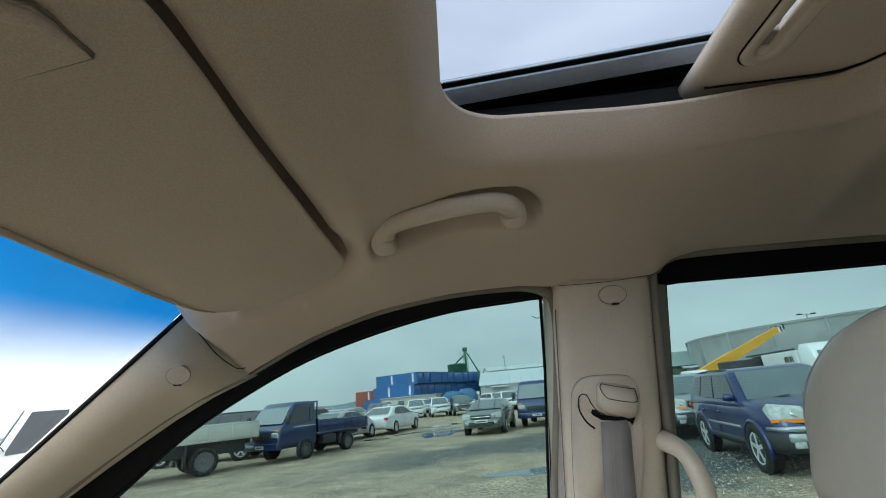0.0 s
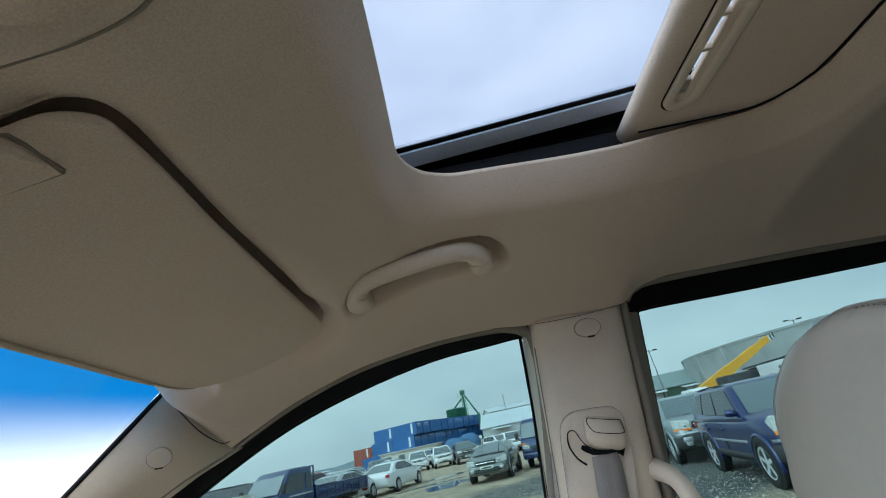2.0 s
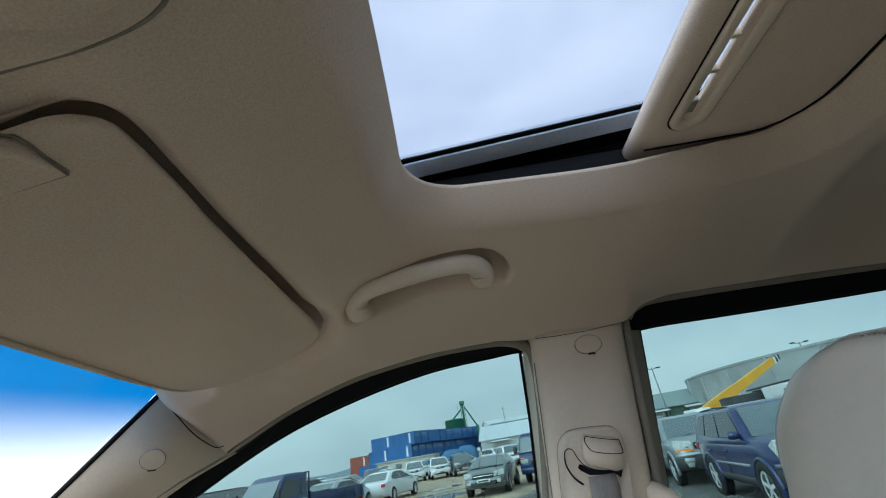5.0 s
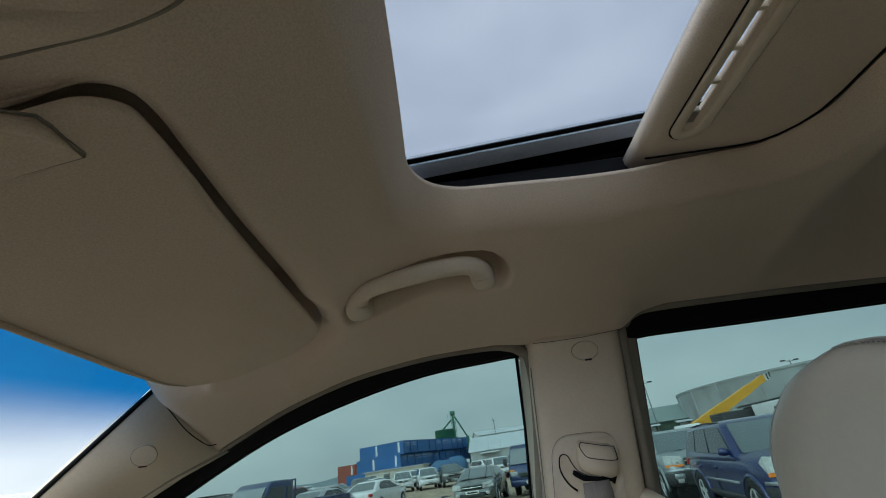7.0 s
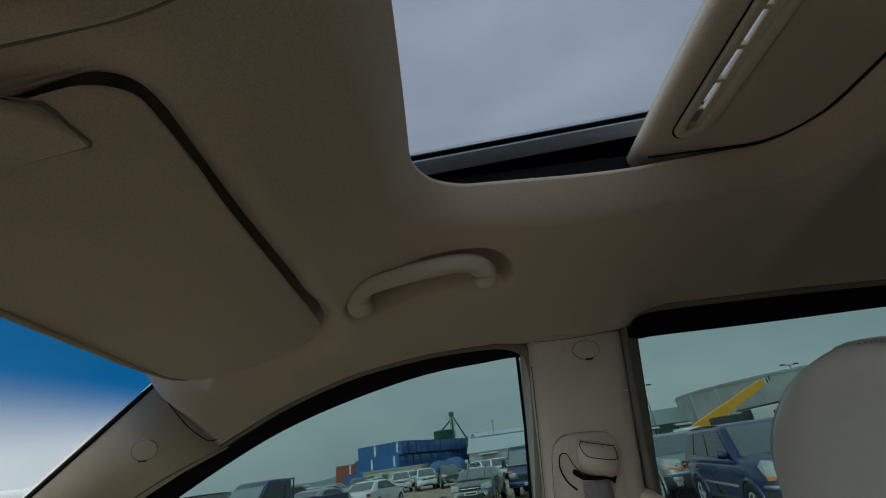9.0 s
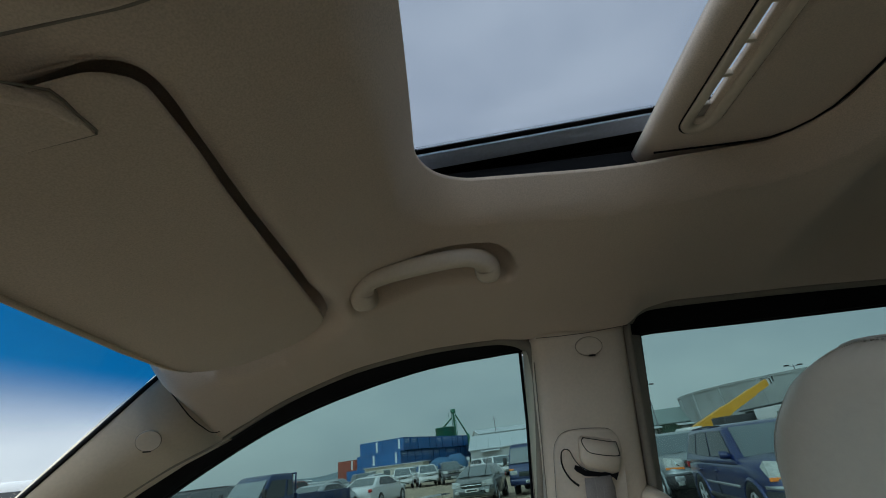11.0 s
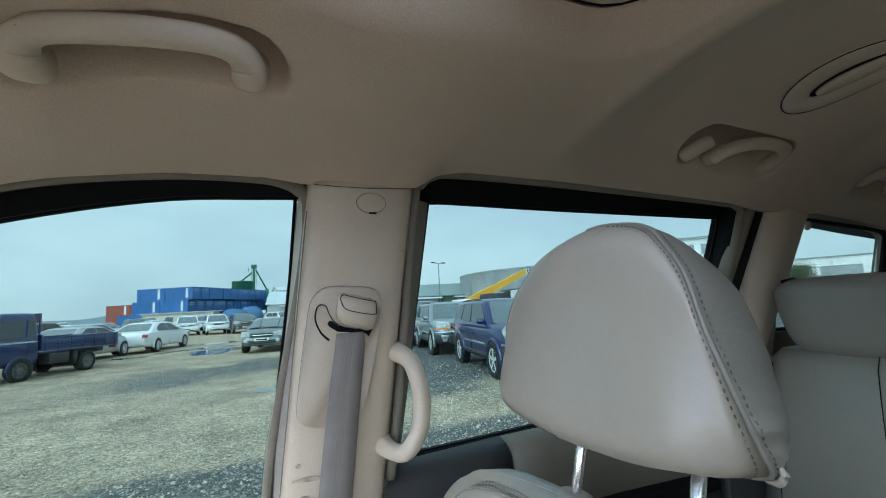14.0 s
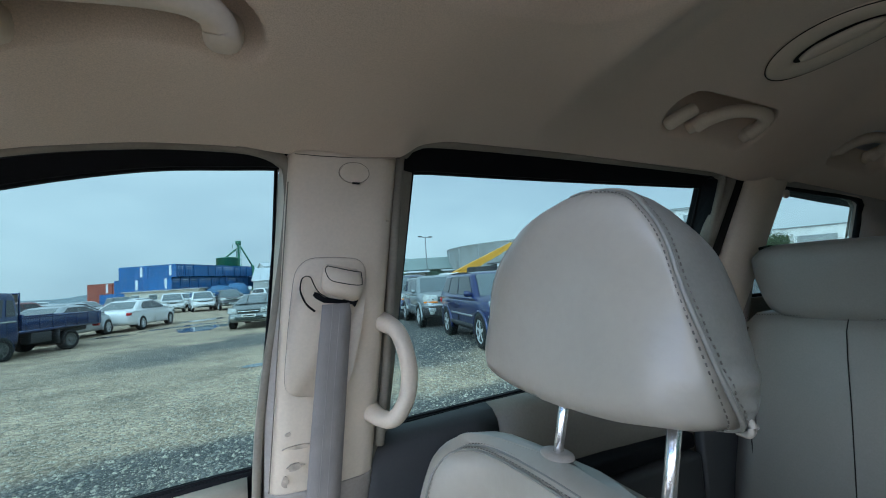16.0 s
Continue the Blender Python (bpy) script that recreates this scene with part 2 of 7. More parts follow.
def joined(*bms):
    """Several bmeshes in one."""
    out = bmesh.new()
    for b in bms:
        me = bpy.data.meshes.new("tmp")
        b.to_mesh(me)
        b.free()
        out.from_mesh(me)
        bpy.data.meshes.remove(me)
    return out


def smoothstep(a, b, v):
    u = min(max((v - a) / (b - a), 0.0), 1.0)
    return u * u * (3 - 2 * u)


def table(rows, smooth=0.0):
    """A function of x from rows (x, value), softened over +-smooth."""
    xs, vs = [r[0] for r in rows], [r[1] for r in rows]
    if not smooth:
        return lambda x: float(np.interp(x, xs, vs))
    offs = np.linspace(-smooth, smooth, 9)
    wts = 1 - (np.abs(offs) / smooth) ** 2 * 0.9
    wts = wts / wts.sum()
    return lambda x: float(np.dot(np.interp(x + offs, xs, vs), wts))


# ---- the car's cabin: x runs to the rear, y to the passenger's side, z up; the middle plane is y = MID ----
MID = -0.05
ZTOP = 1.69


def side_y(a, b, x, z):
    """The passenger side's inner faces: they lean in towards the roof and taper to the rear."""
    return a + b * (ZTOP - z) - 0.06 * max(x - 0.2, 0.0)


def trim_p(x, z, off=0.0):
    return Vector((x, side_y(0.64 + off, 0.2, x, z), z))


def glass_p(x, z, off=0.0):
    return Vector((x, side_y(0.70 + off, 0.25, x, z), z))


def flip(p):
    return Vector((p[0], 2 * MID - p[1], p[2]))


EDGE_Y = [(-0.394, 0.545), (-0.345, 0.652), (-0.231, 0.643), (-0.107, 0.636), (0.026, 0.634), (0.148, 0.634), (0.2, 0.628), (0.3, 0.617),
                (0.375, 0.610), (0.41, 0.616), (0.46, 0.612), (0.70, 0.600), (1.104, 0.583), (1.2, 0.580), (1.364, 0.570), (1.445, 0.598), (1.8, 0.585), (2.3, 0.55)]
EDGE_Z = [(-0.394, 1.695), (-0.345, 1.602), (-0.231, 1.654), (-0.107, 1.690), (0.026, 1.707), (0.148, 1.709), (0.2, 1.700), (0.3, 1.692),
                (0.375, 1.698), (0.41, 1.724), (0.46, 1.733), (0.70, 1.725), (1.104, 1.702), (1.2, 1.684), (1.364, 1.691), (1.445, 1.690), (1.8, 1.652), (2.3, 1.60)]


def eased(rows):
    """The lining's edge between its fixed points, without corners."""
    raw, soft = table(rows), table(rows, 0.05)
    fine = table(rows, 0.02)
    return lambda x: raw(x) + ((soft(x) if x < 0.14 else fine(x)) - raw(x)) * smoothstep(-0.34, -0.26, x)


edge_y, edge_z = eased(EDGE_Y), eased(EDGE_Z)
crown_z = table([(-0.45, 1.700), (-0.15, 1.735), (-0.07, 1.744), (-0.02, 1.768), (0.05, 1.805), (0.10, 1.813), (0.33, 1.803), (0.50, 1.806),
                 (0.540, 1.807), (0.575, 1.801), (0.612, 1.788), (0.66, 1.812), (0.74, 1.840), (0.86, 1.847), (1.3, 1.845), (1.40, 1.815), (1.6, 1.81), (2.3, 1.77)], 0.018)


SOFT_X = [-0.3 + 0.02 * i for i in range(131)]
SOFT_Z = [float(np.mean([edge_z(x + d) for d in np.linspace(-0.14, 0.14, 15)])) for x in SOFT_X]
SOFT_Y = [float(np.mean([edge_y(x + d) for d in np.linspace(-0.14, 0.14, 15)])) for x in SOFT_X]


def dent(x, y, cx, cy, hx, hy, soft, turn=0.0):
    """1 inside a rounded oblong, 0 outside."""
    c, s = math.cos(turn), math.sin(turn)
    u, v = (x - cx) * c + (y - cy) * s, -(x - cx) * s + (y - cy) * c
    r = hy
    d = math.hypot(max(abs(u) - hx + r, 0), v) - r
    return 1 - smoothstep(-soft, soft, d)


VISOR_EDGE = [(-0.160, 0.0325), (-0.118, 0.0325), (-0.105, 0.0345), (-0.0955, 0.0400), (-0.0893, 0.0475), (-0.0873, 0.060), (-0.0890, 0.108), (-0.0935, 0.160), (-0.0975, 0.24), (-0.1020, 0.34), (-0.1070, 0.446), (-0.113, 0.474), (-0.135, 0.500),
              (-0.175, 0.519), (-0.245, 0.517), (-0.278, 0.497), (-0.300, 0.466), (-0.307, 0.430), (-0.303, 0.35), (-0.298, 0.302), (-0.289, 0.205), (-0.278, 0.10), (-0.272, 0.045), (-0.258, 0.026), (-0.20, 0.031)]
# the lining's recess round it, set back a little from the edge that is seen
BED_EDGE = [(-0.160, 0.0415), (-0.130, 0.0405), (-0.1165, 0.0400), (-0.106, 0.0412), (-0.0965, 0.0463), (-0.0925, 0.0545), (-0.0913, 0.070), (-0.0930, 0.093), (-0.0950, 0.125), (-0.0975, 0.160), (-0.0995, 0.200), (-0.1005, 0.240),
            (-0.1030, 0.330)] + VISOR_EDGE[10:24] + [(-0.20, 0.0415)]
BED_FINE = [(p.x, p.y) for p in spline([(x, y, 0) for x, y in BED_EDGE + BED_EDGE[:1]], 3)[:-1]]


def visor_gap(x, yy):
    """Signed distance to the outline of the visor's recess, negative inside."""
    best, inside = 9.0, False
    for (ax, ay), (bx, by) in zip(BED_FINE, BED_FINE[1:] + BED_FINE[:1]):
        dx, dy = bx - ax, by - ay
        k = min(max(((x - ax) * dx + (yy - ay) * dy) / (dx * dx + dy * dy), 0), 1)
        best = min(best, math.hypot(x - ax - k * dx, yy - ay - k * dy))
        if (ay > yy) != (by > yy) and x < (bx - ax) * (yy - ay) / (by - ay) + ax:
            inside = not inside
    return -best if inside else best


GAP = 0.0045


def pocket(x, yy):
    """The recess that takes the folded visor: a little larger than the visor, running out at its pivot end."""
    if x > -0.05 or yy < -0.03:
        return 0.0
    front = smoothstep(0.26, 0.31, -x)
    fade = 1 - smoothstep(0.43 + 0.02 * front, 0.475 + 0.07 * front, yy)
    if x < -0.20:
        fade *= 1 - smoothstep(0.17, 0.20, -x) * (1 - smoothstep(0.26, 0.29, -x))
    if x < -0.26 and -0.005 < yy < 0.45 + 0.1 * front:
        return fade
    d = visor_gap(x, yy)
    return (1 - smoothstep(GAP - 0.0002, GAP, d)) * fade


def pocket_round(x, yy):
    """The soft rolled edge of the lining beside the visor's rear edge."""
    if x < -0.12 or x > -0.05 or yy < 0.0 or yy > 0.46:
        return 0.0
    d = visor_gap(x, yy) - GAP
    return (1 - min(max(d, 0.0) / 0.014, 1.0)) ** 2 * (1 - smoothstep(0.36, 0.46, yy))


def visor_bed(x, yy):
    """The shallow bed that the visor's outer end lies in."""
    if x > -0.05 or x < -0.36 or yy < 0.36:
        return 0.0
    return (1 - smoothstep(-0.010, 0.040, visor_gap(x, yy))) * smoothstep(0.36, 0.44, yy) * (1 - smoothstep(0.535, 0.60, yy))


def liner_z(x, y, lip=None):
    yy = y if y > MID else 2 * MID - y
    ye, ze, zc = edge_y(x), edge_z(x), crown_z(x)
    flat = (1 - smoothstep(0.25, 0.55, x)) * smoothstep(-0.12, -0.05, x)
    reach, power = 0.34 + 0.02 * flat, 2.0 - 0.7 * flat
    u = min(max((ye - yy) / reach, 0.0), 1.0)
    if x > -0.2:
        k = smoothstep(0.0, 0.22, u)
        ze += (float(np.interp(x, SOFT_X, SOFT_Z)) - ze) * k
        u += (min(max((float(np.interp(x, SOFT_X, SOFT_Y)) - yy) / reach, 0.0), 1.0) - u) * k
    z = ze + (zc - ze) * (1 - (1 - u) ** power)
    z += 0.012 * math.exp(-((x + 0.025) / 0.040) ** 2 - ((yy - 0.405) / 0.030) ** 2)
    z -= 0.012 * math.exp(-((x - 0.15) / 0.08) ** 2 - ((yy - 0.47) / 0.05) ** 2)
    z += 0.075 * dent(x, yy, 0.054, 0.446, 0.116, 0.045, 0.0055) * (1 - smoothstep(0.425, 0.470, yy))
    z += 0.070 * pocket(x, yy) + 0.006 * pocket_round(x, yy) + 0.022 * visor_bed(x, yy)
    z += 0.085 * dent(x, yy, 1.575, 0.482, 0.125, 0.042, 0.011)
    z += 0.095 * dent(x, yy, 1.002, 0.491, 0.136, 0.034, 0.011)
    return z


# sunroof opening: a rounded rectangle
OPEN_X, OPEN_HX, OPEN_HY, OPEN_R = 0.305, 0.250, 0.372, 0.070


def opening_radius(th):
    c, s = abs(math.cos(th)), abs(math.sin(th))
    front = OPEN_HX
    if math.cos(th) < -1e-6:
        front -= 0.009 * max(0.0, 1 - (OPEN_HX * s / c / 0.30) ** 2)
    best = min(front / c if c > 1e-6 else 9, OPEN_HY / s if s > 1e-6 else 9)
    cx, cy = OPEN_HX - OPEN_R, OPEN_HY - OPEN_R
    x, y = best * c, best * s
    if x > cx and y > cy:
        b = cx * c + cy * s
        best = b + math.sqrt(max(b * b - (cx * cx + cy * cy - OPEN_R ** 2), 0))
    return best


RIM = [(-0.42, MID), (-0.41, 0.30), (-0.394, 0.545), (-0.345, 0.652)] + [(x, edge_y(x)) for x in [-0.32 + 0.02 * i for i in range(131)]] + [(2.3, MID)]


def rim_radius(th):
    d = (math.cos(th), abs(math.sin(th)))
    best = 0.0
    for (x0, y0), (x1, y1) in zip(RIM, RIM[1:]):
        ax, ay, bx, by = x0 - OPEN_X, y0 - MID, x1 - x0, y1 - y0
        det = bx * d[1] - by * d[0]
        if abs(det) < 1e-9:
            continue
        r = (bx * ay - by * ax) / det
        k = (d[0] * ay - d[1] * ax) / det
        if -1e-6 <= k <= 1 + 1e-6 and r > best:
            best = r
    return best


def gap_radius(th, r0, r1):
    """How far out the line from the opening's middle meets the visor's pocket."""
    c, s = math.cos(th), math.sin(th)
    if c > -0.4:
        return None
    side = 1 if s >= 0 else -1
    yy_of = lambda r: MID + r * abs(s)
    r = r0
    while r < r1:
        x, yy = OPEN_X + r * c, yy_of(r)
        if x < -0.05 and -0.005 < yy < 0.50 and visor_gap(x, yy) < GAP:
            lo, hi = r - 0.003, r
            for _ in range(14):
                m = (lo + hi) / 2
                if visor_gap(OPEN_X + m * c, yy_of(m)) < GAP:
                    hi = m
                else:
                    lo = m
            return lo
        r += 0.003
    return None


def build_headliner():
    angles = sorted(set([round(2 * math.pi * k / 720, 6) for k in range(720)]
                        + [round(math.atan2(sg * (y - MID), x - OPEN_X) % (2 * math.pi), 6) for x, y in RIM[1:-1] for sg in (1, -1)]))
    angles = sorted(set(angles + [round(radians(26 + 24 * k / 200), 6) for k in range(200)]))
    lip = 0.045
    steps = [("up", 0.004)] + [("e", lip * (1 - math.cos(a))) for a in [math.pi / 2 * k / 8 for k in range(0, 9)]]
    rows = []
    known = [(th, (g - opening_radius(th) - lip) / (rim_radius(th) - opening_radius(th) - lip))
             for th in angles for g in [gap_radius(th, opening_radius(th) + lip, rim_radius(th))] if g is not None]
    kt, kf = [0.0] + [k[0] for k in known] + [2 * math.pi], [0.4] + [k[1] for k in known] + [0.4]
    for th in angles:
        ri, ro = opening_radius(th), rim_radius(th)
        c, s = math.cos(th), math.sin(th)
        col = []
        for kind, v in steps:
            r = ri + (0 if kind == "up" else v)
            x, y = OPEN_X + r * c, MID + r * s
            z = liner_z(x, y)
            e = 0 if kind == "up" else v
            z += 0.70 * lip * max(1 - e / lip, 0.0) ** 1.45
            col.append((x, y, z + (v if kind == "up" else 0)))
        cut = float(np.interp(th, kt, kf))
        far = [cut * k / 60 for k in range(1, 61)]
        far += [cut + 0.0012] + [cut + 0.0012 + (1 - cut - 0.0012) * k / 80 for k in range(1, 81)]
        for u in far:
            r = ri + lip + (ro - ri - lip) * u
            x, y = OPEN_X + r * c, MID + r * s
            col.append((x, y, liner_z(x, y)))
        col.append((x, y + (0.02 if s > 0 else -0.02) * abs(s), col[-1][2] + 0.035))
        rows.append(col)
    return loft(rows + [rows[0]], closed=False, cap=False)


headliner_bm = build_headliner()
bmesh.ops.remove_doubles(headliner_bm, verts=headliner_bm.verts, dist=1e-5)
headliner = link("ceiling", headliner_bm, CLOTH)
tagged(headliner, "beige fabric headliner with rounded sunroof opening", "headliner", kind="structure")

# outer roof skin, which keeps the daylight out above the lining
roof_rows = []
for i in range(40):
    th = 2 * math.pi * i / 40
    c, s = math.cos(th), math.sin(th)
    ri, ro = opening_radius(th) + 0.06, rim_radius(th) + 0.03
    roof_rows.append([(OPEN_X + r * c, MID + r * s, liner_z(OPEN_X + (r - 0.03) * c, MID + (r - 0.03) * s) + 0.055 + dz)
                      for r, dz in ((ri, -0.02), (ri, 0.0), (ri + (ro - ri) * 0.4, 0.01), (ri + (ro - ri) * 0.75, 0.005), (ro, -0.02))])
PAINT_OUT = mat("silver_car_paint", (0.55, 0.56, 0.57), 0.35, 0.04, 4.0, metal=0.5, coat=0.6)
roof_skin = link("roof_panel", loft(roof_rows + [roof_rows[0]], closed=False, cap=False), PAINT_OUT)
tagged(roof_skin, "silver painted outer roof panel round the sunroof", "roof", kind="structure")


# ---- sunroof: glass, seal, rails, sunshade ----
sunroof = thing("sunroof", "closed tinted glass sunroof with dotted black border and grey rails", "sunroof")


def rounded_rect(cx, cy, hx, hy, r, z, n=8):
    pts = []
    for sx, sy, a0 in ((1, 1, 0), (-1, 1, 90), (-1, -1, 180), (1, -1, 270)):
        for k in range(n + 1):
            a = radians(a0 + 90 * k / n)
            pts.append((cx + sx * (hx - r) + r * math.cos(a), cy + sy * (hy - r) + r * math.sin(a), z))
    return pts


GX0, GX1, GHY = -0.01, 0.62, 0.359
GCX, GHX = (GX0 + GX1) / 2, (GX1 - GX0) / 2
RISE = 0.070


def tilted(p):
    """The glass panel stands a little raised at its rear edge."""
    return (p[0], p[1], p[2] + RISE * max(p[0], 0.0))


def tilted_bm(bm):
    for v in bm.verts:
        v.co.z += RISE * max(v.co.x, 0.0)
    return bm


part("glass_pane", slab([tilted(p) for p in rounded_rect(GCX, MID, GHX + 0.04, GHY + 0.05, 0.05, 1.882)], (0, 0, 0.005)), GLASS_ROOF, sunroof, smooth=False)
outer = [tilted(p) for p in rounded_rect(GCX, MID, GHX + 0.06, GHY + 0.075, 0.05, 1.880)]
inner = [tilted(p) for p in rounded_rect(GCX, MID, GHX, GHY, 0.02, 1.880)]
part("border", loft([outer, inner], cap=False), RUBBER, sunroof, "black ceramic border of the glass")
lower = rounded_rect(OPEN_X, MID, OPEN_HX + 0.12, OPEN_HY + 0.075, 0.05, 1.835)
part("seal", loft([lower, outer], cap=False), RUBBER, sunroof)
for sg in (1, -1):
    y0, y1 = MID + sg * 0.394, MID + sg * 0.366
    rail_pts = [(0.055, y0, 1.872), (0.60, y0, 1.872), (0.60, y1, 1.8745), (0.040, y1, 1.8745), (0.040, y1 + sg * 0.006, 1.874), (0.055, y1 + sg * 0.008, 1.8735)]
    part("side_rail", tilted_bm(slab(rail_pts, (0, 0, 0.003))), RAIL, sunroof, "satin grey metal side rail", smooth=False)
    part("channel", box(0.0, 0.62, min(y0 + sg * 0.003, y0 + sg * 0.04), max(y0 + sg * 0.003, y0 + sg * 0.04), 1.838, 1.870, 0.003), BLACK_TRIM, sunroof)
# fringe of dots along the printed border
dots = bmesh.new()
for row in range(2):
    for sg in (1, -1):
        for k in range(165):
            x = GX0 + (GX1 - GX0) * (k + 0.5 * row) / 165
            bmesh.ops.create_circle(dots, cap_ends=True, segments=6, radius=0.0014 - 0.0004 * row,
                                    matrix=Matrix.Translation((x, MID + sg * (GHY - 0.0014 - 0.0032 * row), 1.8797)))
        for k in range(185):
            y = MID - 0.352 + 0.704 * (k + 0.5 * row) / 185
            bmesh.ops.create_circle(dots, cap_ends=True, segments=6, radius=0.0014 - 0.0004 * row,
                                    matrix=Matrix.Translation((GCX + sg * (GHX - 0.0014 - 0.0032 * row), y, 1.8797)))
dot_ob = part("dot_fringe", tilted_bm(dots), RUBBER, sunroof, "fringe of fine black dots", smooth=False)
dot_ob["kind"] = "stuff"

sunshade = thing("sunshade", "beige fabric sliding sunshade with long slotted pull, partly open", "sunshade")
SH_X0, SH_X1, SH_Z = 0.342, 0.62, 1.844
SL_X, SL_HX, SL_Y0, SL_Y1 = 0.390, 0.0072, MID - 0.319, MID + 0.319
sh_xs = [SH_X0 + e for e in (0.0, 0.001, 0.0035, 0.007, 0.012, 0.017, 0.021)] + [SL_X - 0.020, SL_X - SL_HX, SL_X + SL_HX, SL_X + 0.018, 0.45, 0.50, 0.55, SH_X1]
sh_ys = [MID - 0.40, SL_Y0 - 0.03, SL_Y0] + [SL_Y0 + (SL_Y1 - SL_Y0) * k / 12 for k in range(1, 12)] + [SL_Y1, SL_Y1 + 0.03, MID + 0.40]


def shade_z(x):
    """The shade's front edge is rolled upward."""
    e = min((x - SH_X0) / 0.021, 1.0)
    return SH_Z + 0.012 * (1 - math.sqrt(max(1 - (1 - e) ** 2, 0.0)))


bm = bmesh.new()
grid = [[bm.verts.new((x - 0.006 * (1 - min(abs(y - MID) / 0.38, 1.0) ** 2), y, shade_z(x))) for y in sh_ys] for x in sh_xs]
for i in range(len(sh_xs) - 1):
    for j in range(len(sh_ys) - 1):
        if sh_xs[i] >= SL_X - SL_HX - 1e-6 and sh_xs[i + 1] <= SL_X + SL_HX + 1e-6 and sh_ys[j] >= SL_Y0 - 1e-6 and sh_ys[j + 1] <= SL_Y1 + 1e-6:
            continue
        bm.faces.new((grid[i][j], grid[i + 1][j], grid[i + 1][j + 1], grid[i][j + 1]))
ext = bmesh.ops.extrude_face_region(bm, geom=list(bm.faces))
bmesh.ops.translate(bm, vec=(0, 0, 0.008), verts=[v for v in ext["geom"] if isinstance(v, bmesh.types.BMVert)])
part("panel", bm, CLOTH, sunshade)
slot_out = []
for sy, y in ((1, SL_Y1), (-1, SL_Y0)):
    for k in range(13):
        a = radians(180 * k / 12)
        slot_out.append((math.cos(a) * sy, math.sin(a) * sy, y))


def slot_ring(r, z):
    return [(SL_X + 0.001 + c * r, y + s * r, SH_Z + z) for c, s, y in slot_out]


part("slot_bezel", loft([slot_ring(0.0230, 0.002), slot_ring(0.0226, -0.0030), slot_ring(0.0206, -0.0042), slot_ring(0.0115, -0.0036), slot_ring(0.0092, -0.0010), slot_ring(0.0082, 0.014)], cap=False),
     PLASTIC, sunshade, "beige plastic rim of the pull slot")
part("bezel_gap", tube([Vector(p) for p in slot_ring(0.0240, -0.0006) + slot_ring(0.0240, -0.0006)[:1]], 0.0010, 6), DARK_GAP, sunshade)
shade_line = []
for k in range(61):
    th = radians(-88 + 176 * k / 60)
    r = opening_radius(th) + 0.001
    x, y = OPEN_X + r * math.cos(th), MID + r * math.sin(th)
    if x > SH_X0 + 0.010:
        shade_line.append((x, y, SH_Z - 0.0005))
part("rear_seal", tube(shade_line, 0.0014, 6), RUBBER, sunshade, "black seal line round the shade")
for k in range(15):
    y = SL_Y1 - 0.061 - 0.0405 * k
    if y > SL_Y0 + 0.03:
        part("slot_bridge", box(SL_X + 0.001 - 0.0085, SL_X + 0.001 + 0.0085, y - 0.0022, y + 0.0022, SH_Z + 0.001, SH_Z + 0.010, 0.001), PLASTIC, sunshade)
    if k == 0:
        for ye in (SL_Y1, SL_Y0):
            sg = 1 if ye > MID else -1
            part("slot_end", box(SL_X + 0.001 - 0.0085, SL_X + 0.001 + 0.0085, min(ye - sg * 0.018, ye + sg * 0.006), max(ye - sg * 0.018, ye + sg * 0.006), SH_Z + 0.004, SH_Z + 0.012, 0.002), PLASTIC_GREY, sunshade)

# ---- sun visor with vanity lid ----
def visor_p(x, y, off=0.0):
    """A point of the visor's lower face; off lies below it."""
    return Vector((x + 0.27 * off, y, 1.73 + 0.28 * (x + 0.10) - 0.963 * off))


visor = thing("sun_visor", "beige fabric sun visor folded up, with vanity mirror lid", "visor")
vis_out = VISOR_EDGE
vis_pts = spline([visor_p(x, y) for x, y in vis_out] + [visor_p(*vis_out[0])], 4)[:-1]
vis_c = sum(vis_pts, Vector()) / len(vis_pts)
up = Vector((-0.27, 0, 0.963))
vis_rings = []
for inset, height in ((0.0060, 0.0), (0.0034, 0.0005), (0.0014, 0.0016), (0.0003, 0.0032), (0.0, 0.0045), (0.0012, 0.0062), (0.0050, 0.0085), (0.012, 0.0108), (0.024, 0.0125)):
    vis_rings.append([p + (vis_c - p).normalized() * inset + up * height for p in vis_pts])
part("panel", loft(vis_rings), CLOTH_VISOR, visor)
# tube added on the front edge to show the windscreen's light as a bright rim
welt = spline([visor_p(x + 0.006, y, 0.001) for x, y in VISOR_EDGE[16:22]], 5)
part("edge_light_welt", tube(welt, [0.0032 * min(1.0, 0.1 + i / 14) for i in range(len(welt))], 8), CLOTH_VISOR, visor)
# lid: a flat panel set in, its rear edge rolled into a finger lip that runs out at the corner
lid_out = [(-0.1270, 0.0665), (-0.170, 0.0635), (-0.250, 0.060), (-0.250, 0.030), (-0.140, 0.026), (-0.1275, 0.0345), (-0.1262, 0.045)]
lid = part("vanity_lid", slab([visor_p(x, y, 0.0004) for x, y in lid_out], -up * 0.0022, 0.0008), CLOTH_VISOR, visor, "beige vanity mirror lid", smooth=False)
lip_pts = spline([visor_p(-0.150, 0.020, 0.0035), visor_p(-0.138, 0.030, 0.0045), visor_p(-0.1315, 0.0375, 0.0045), visor_p(-0.1295, 0.046, 0.0035), visor_p(-0.1290, 0.0565, 0.0010)], 8)
part("finger_lip", tube(lip_pts, [0.0050 - 0.0026 * (i / (len(lip_pts) - 1)) ** 2 for i in range(len(lip_pts))], 10), CLOTH_VISOR, lid)
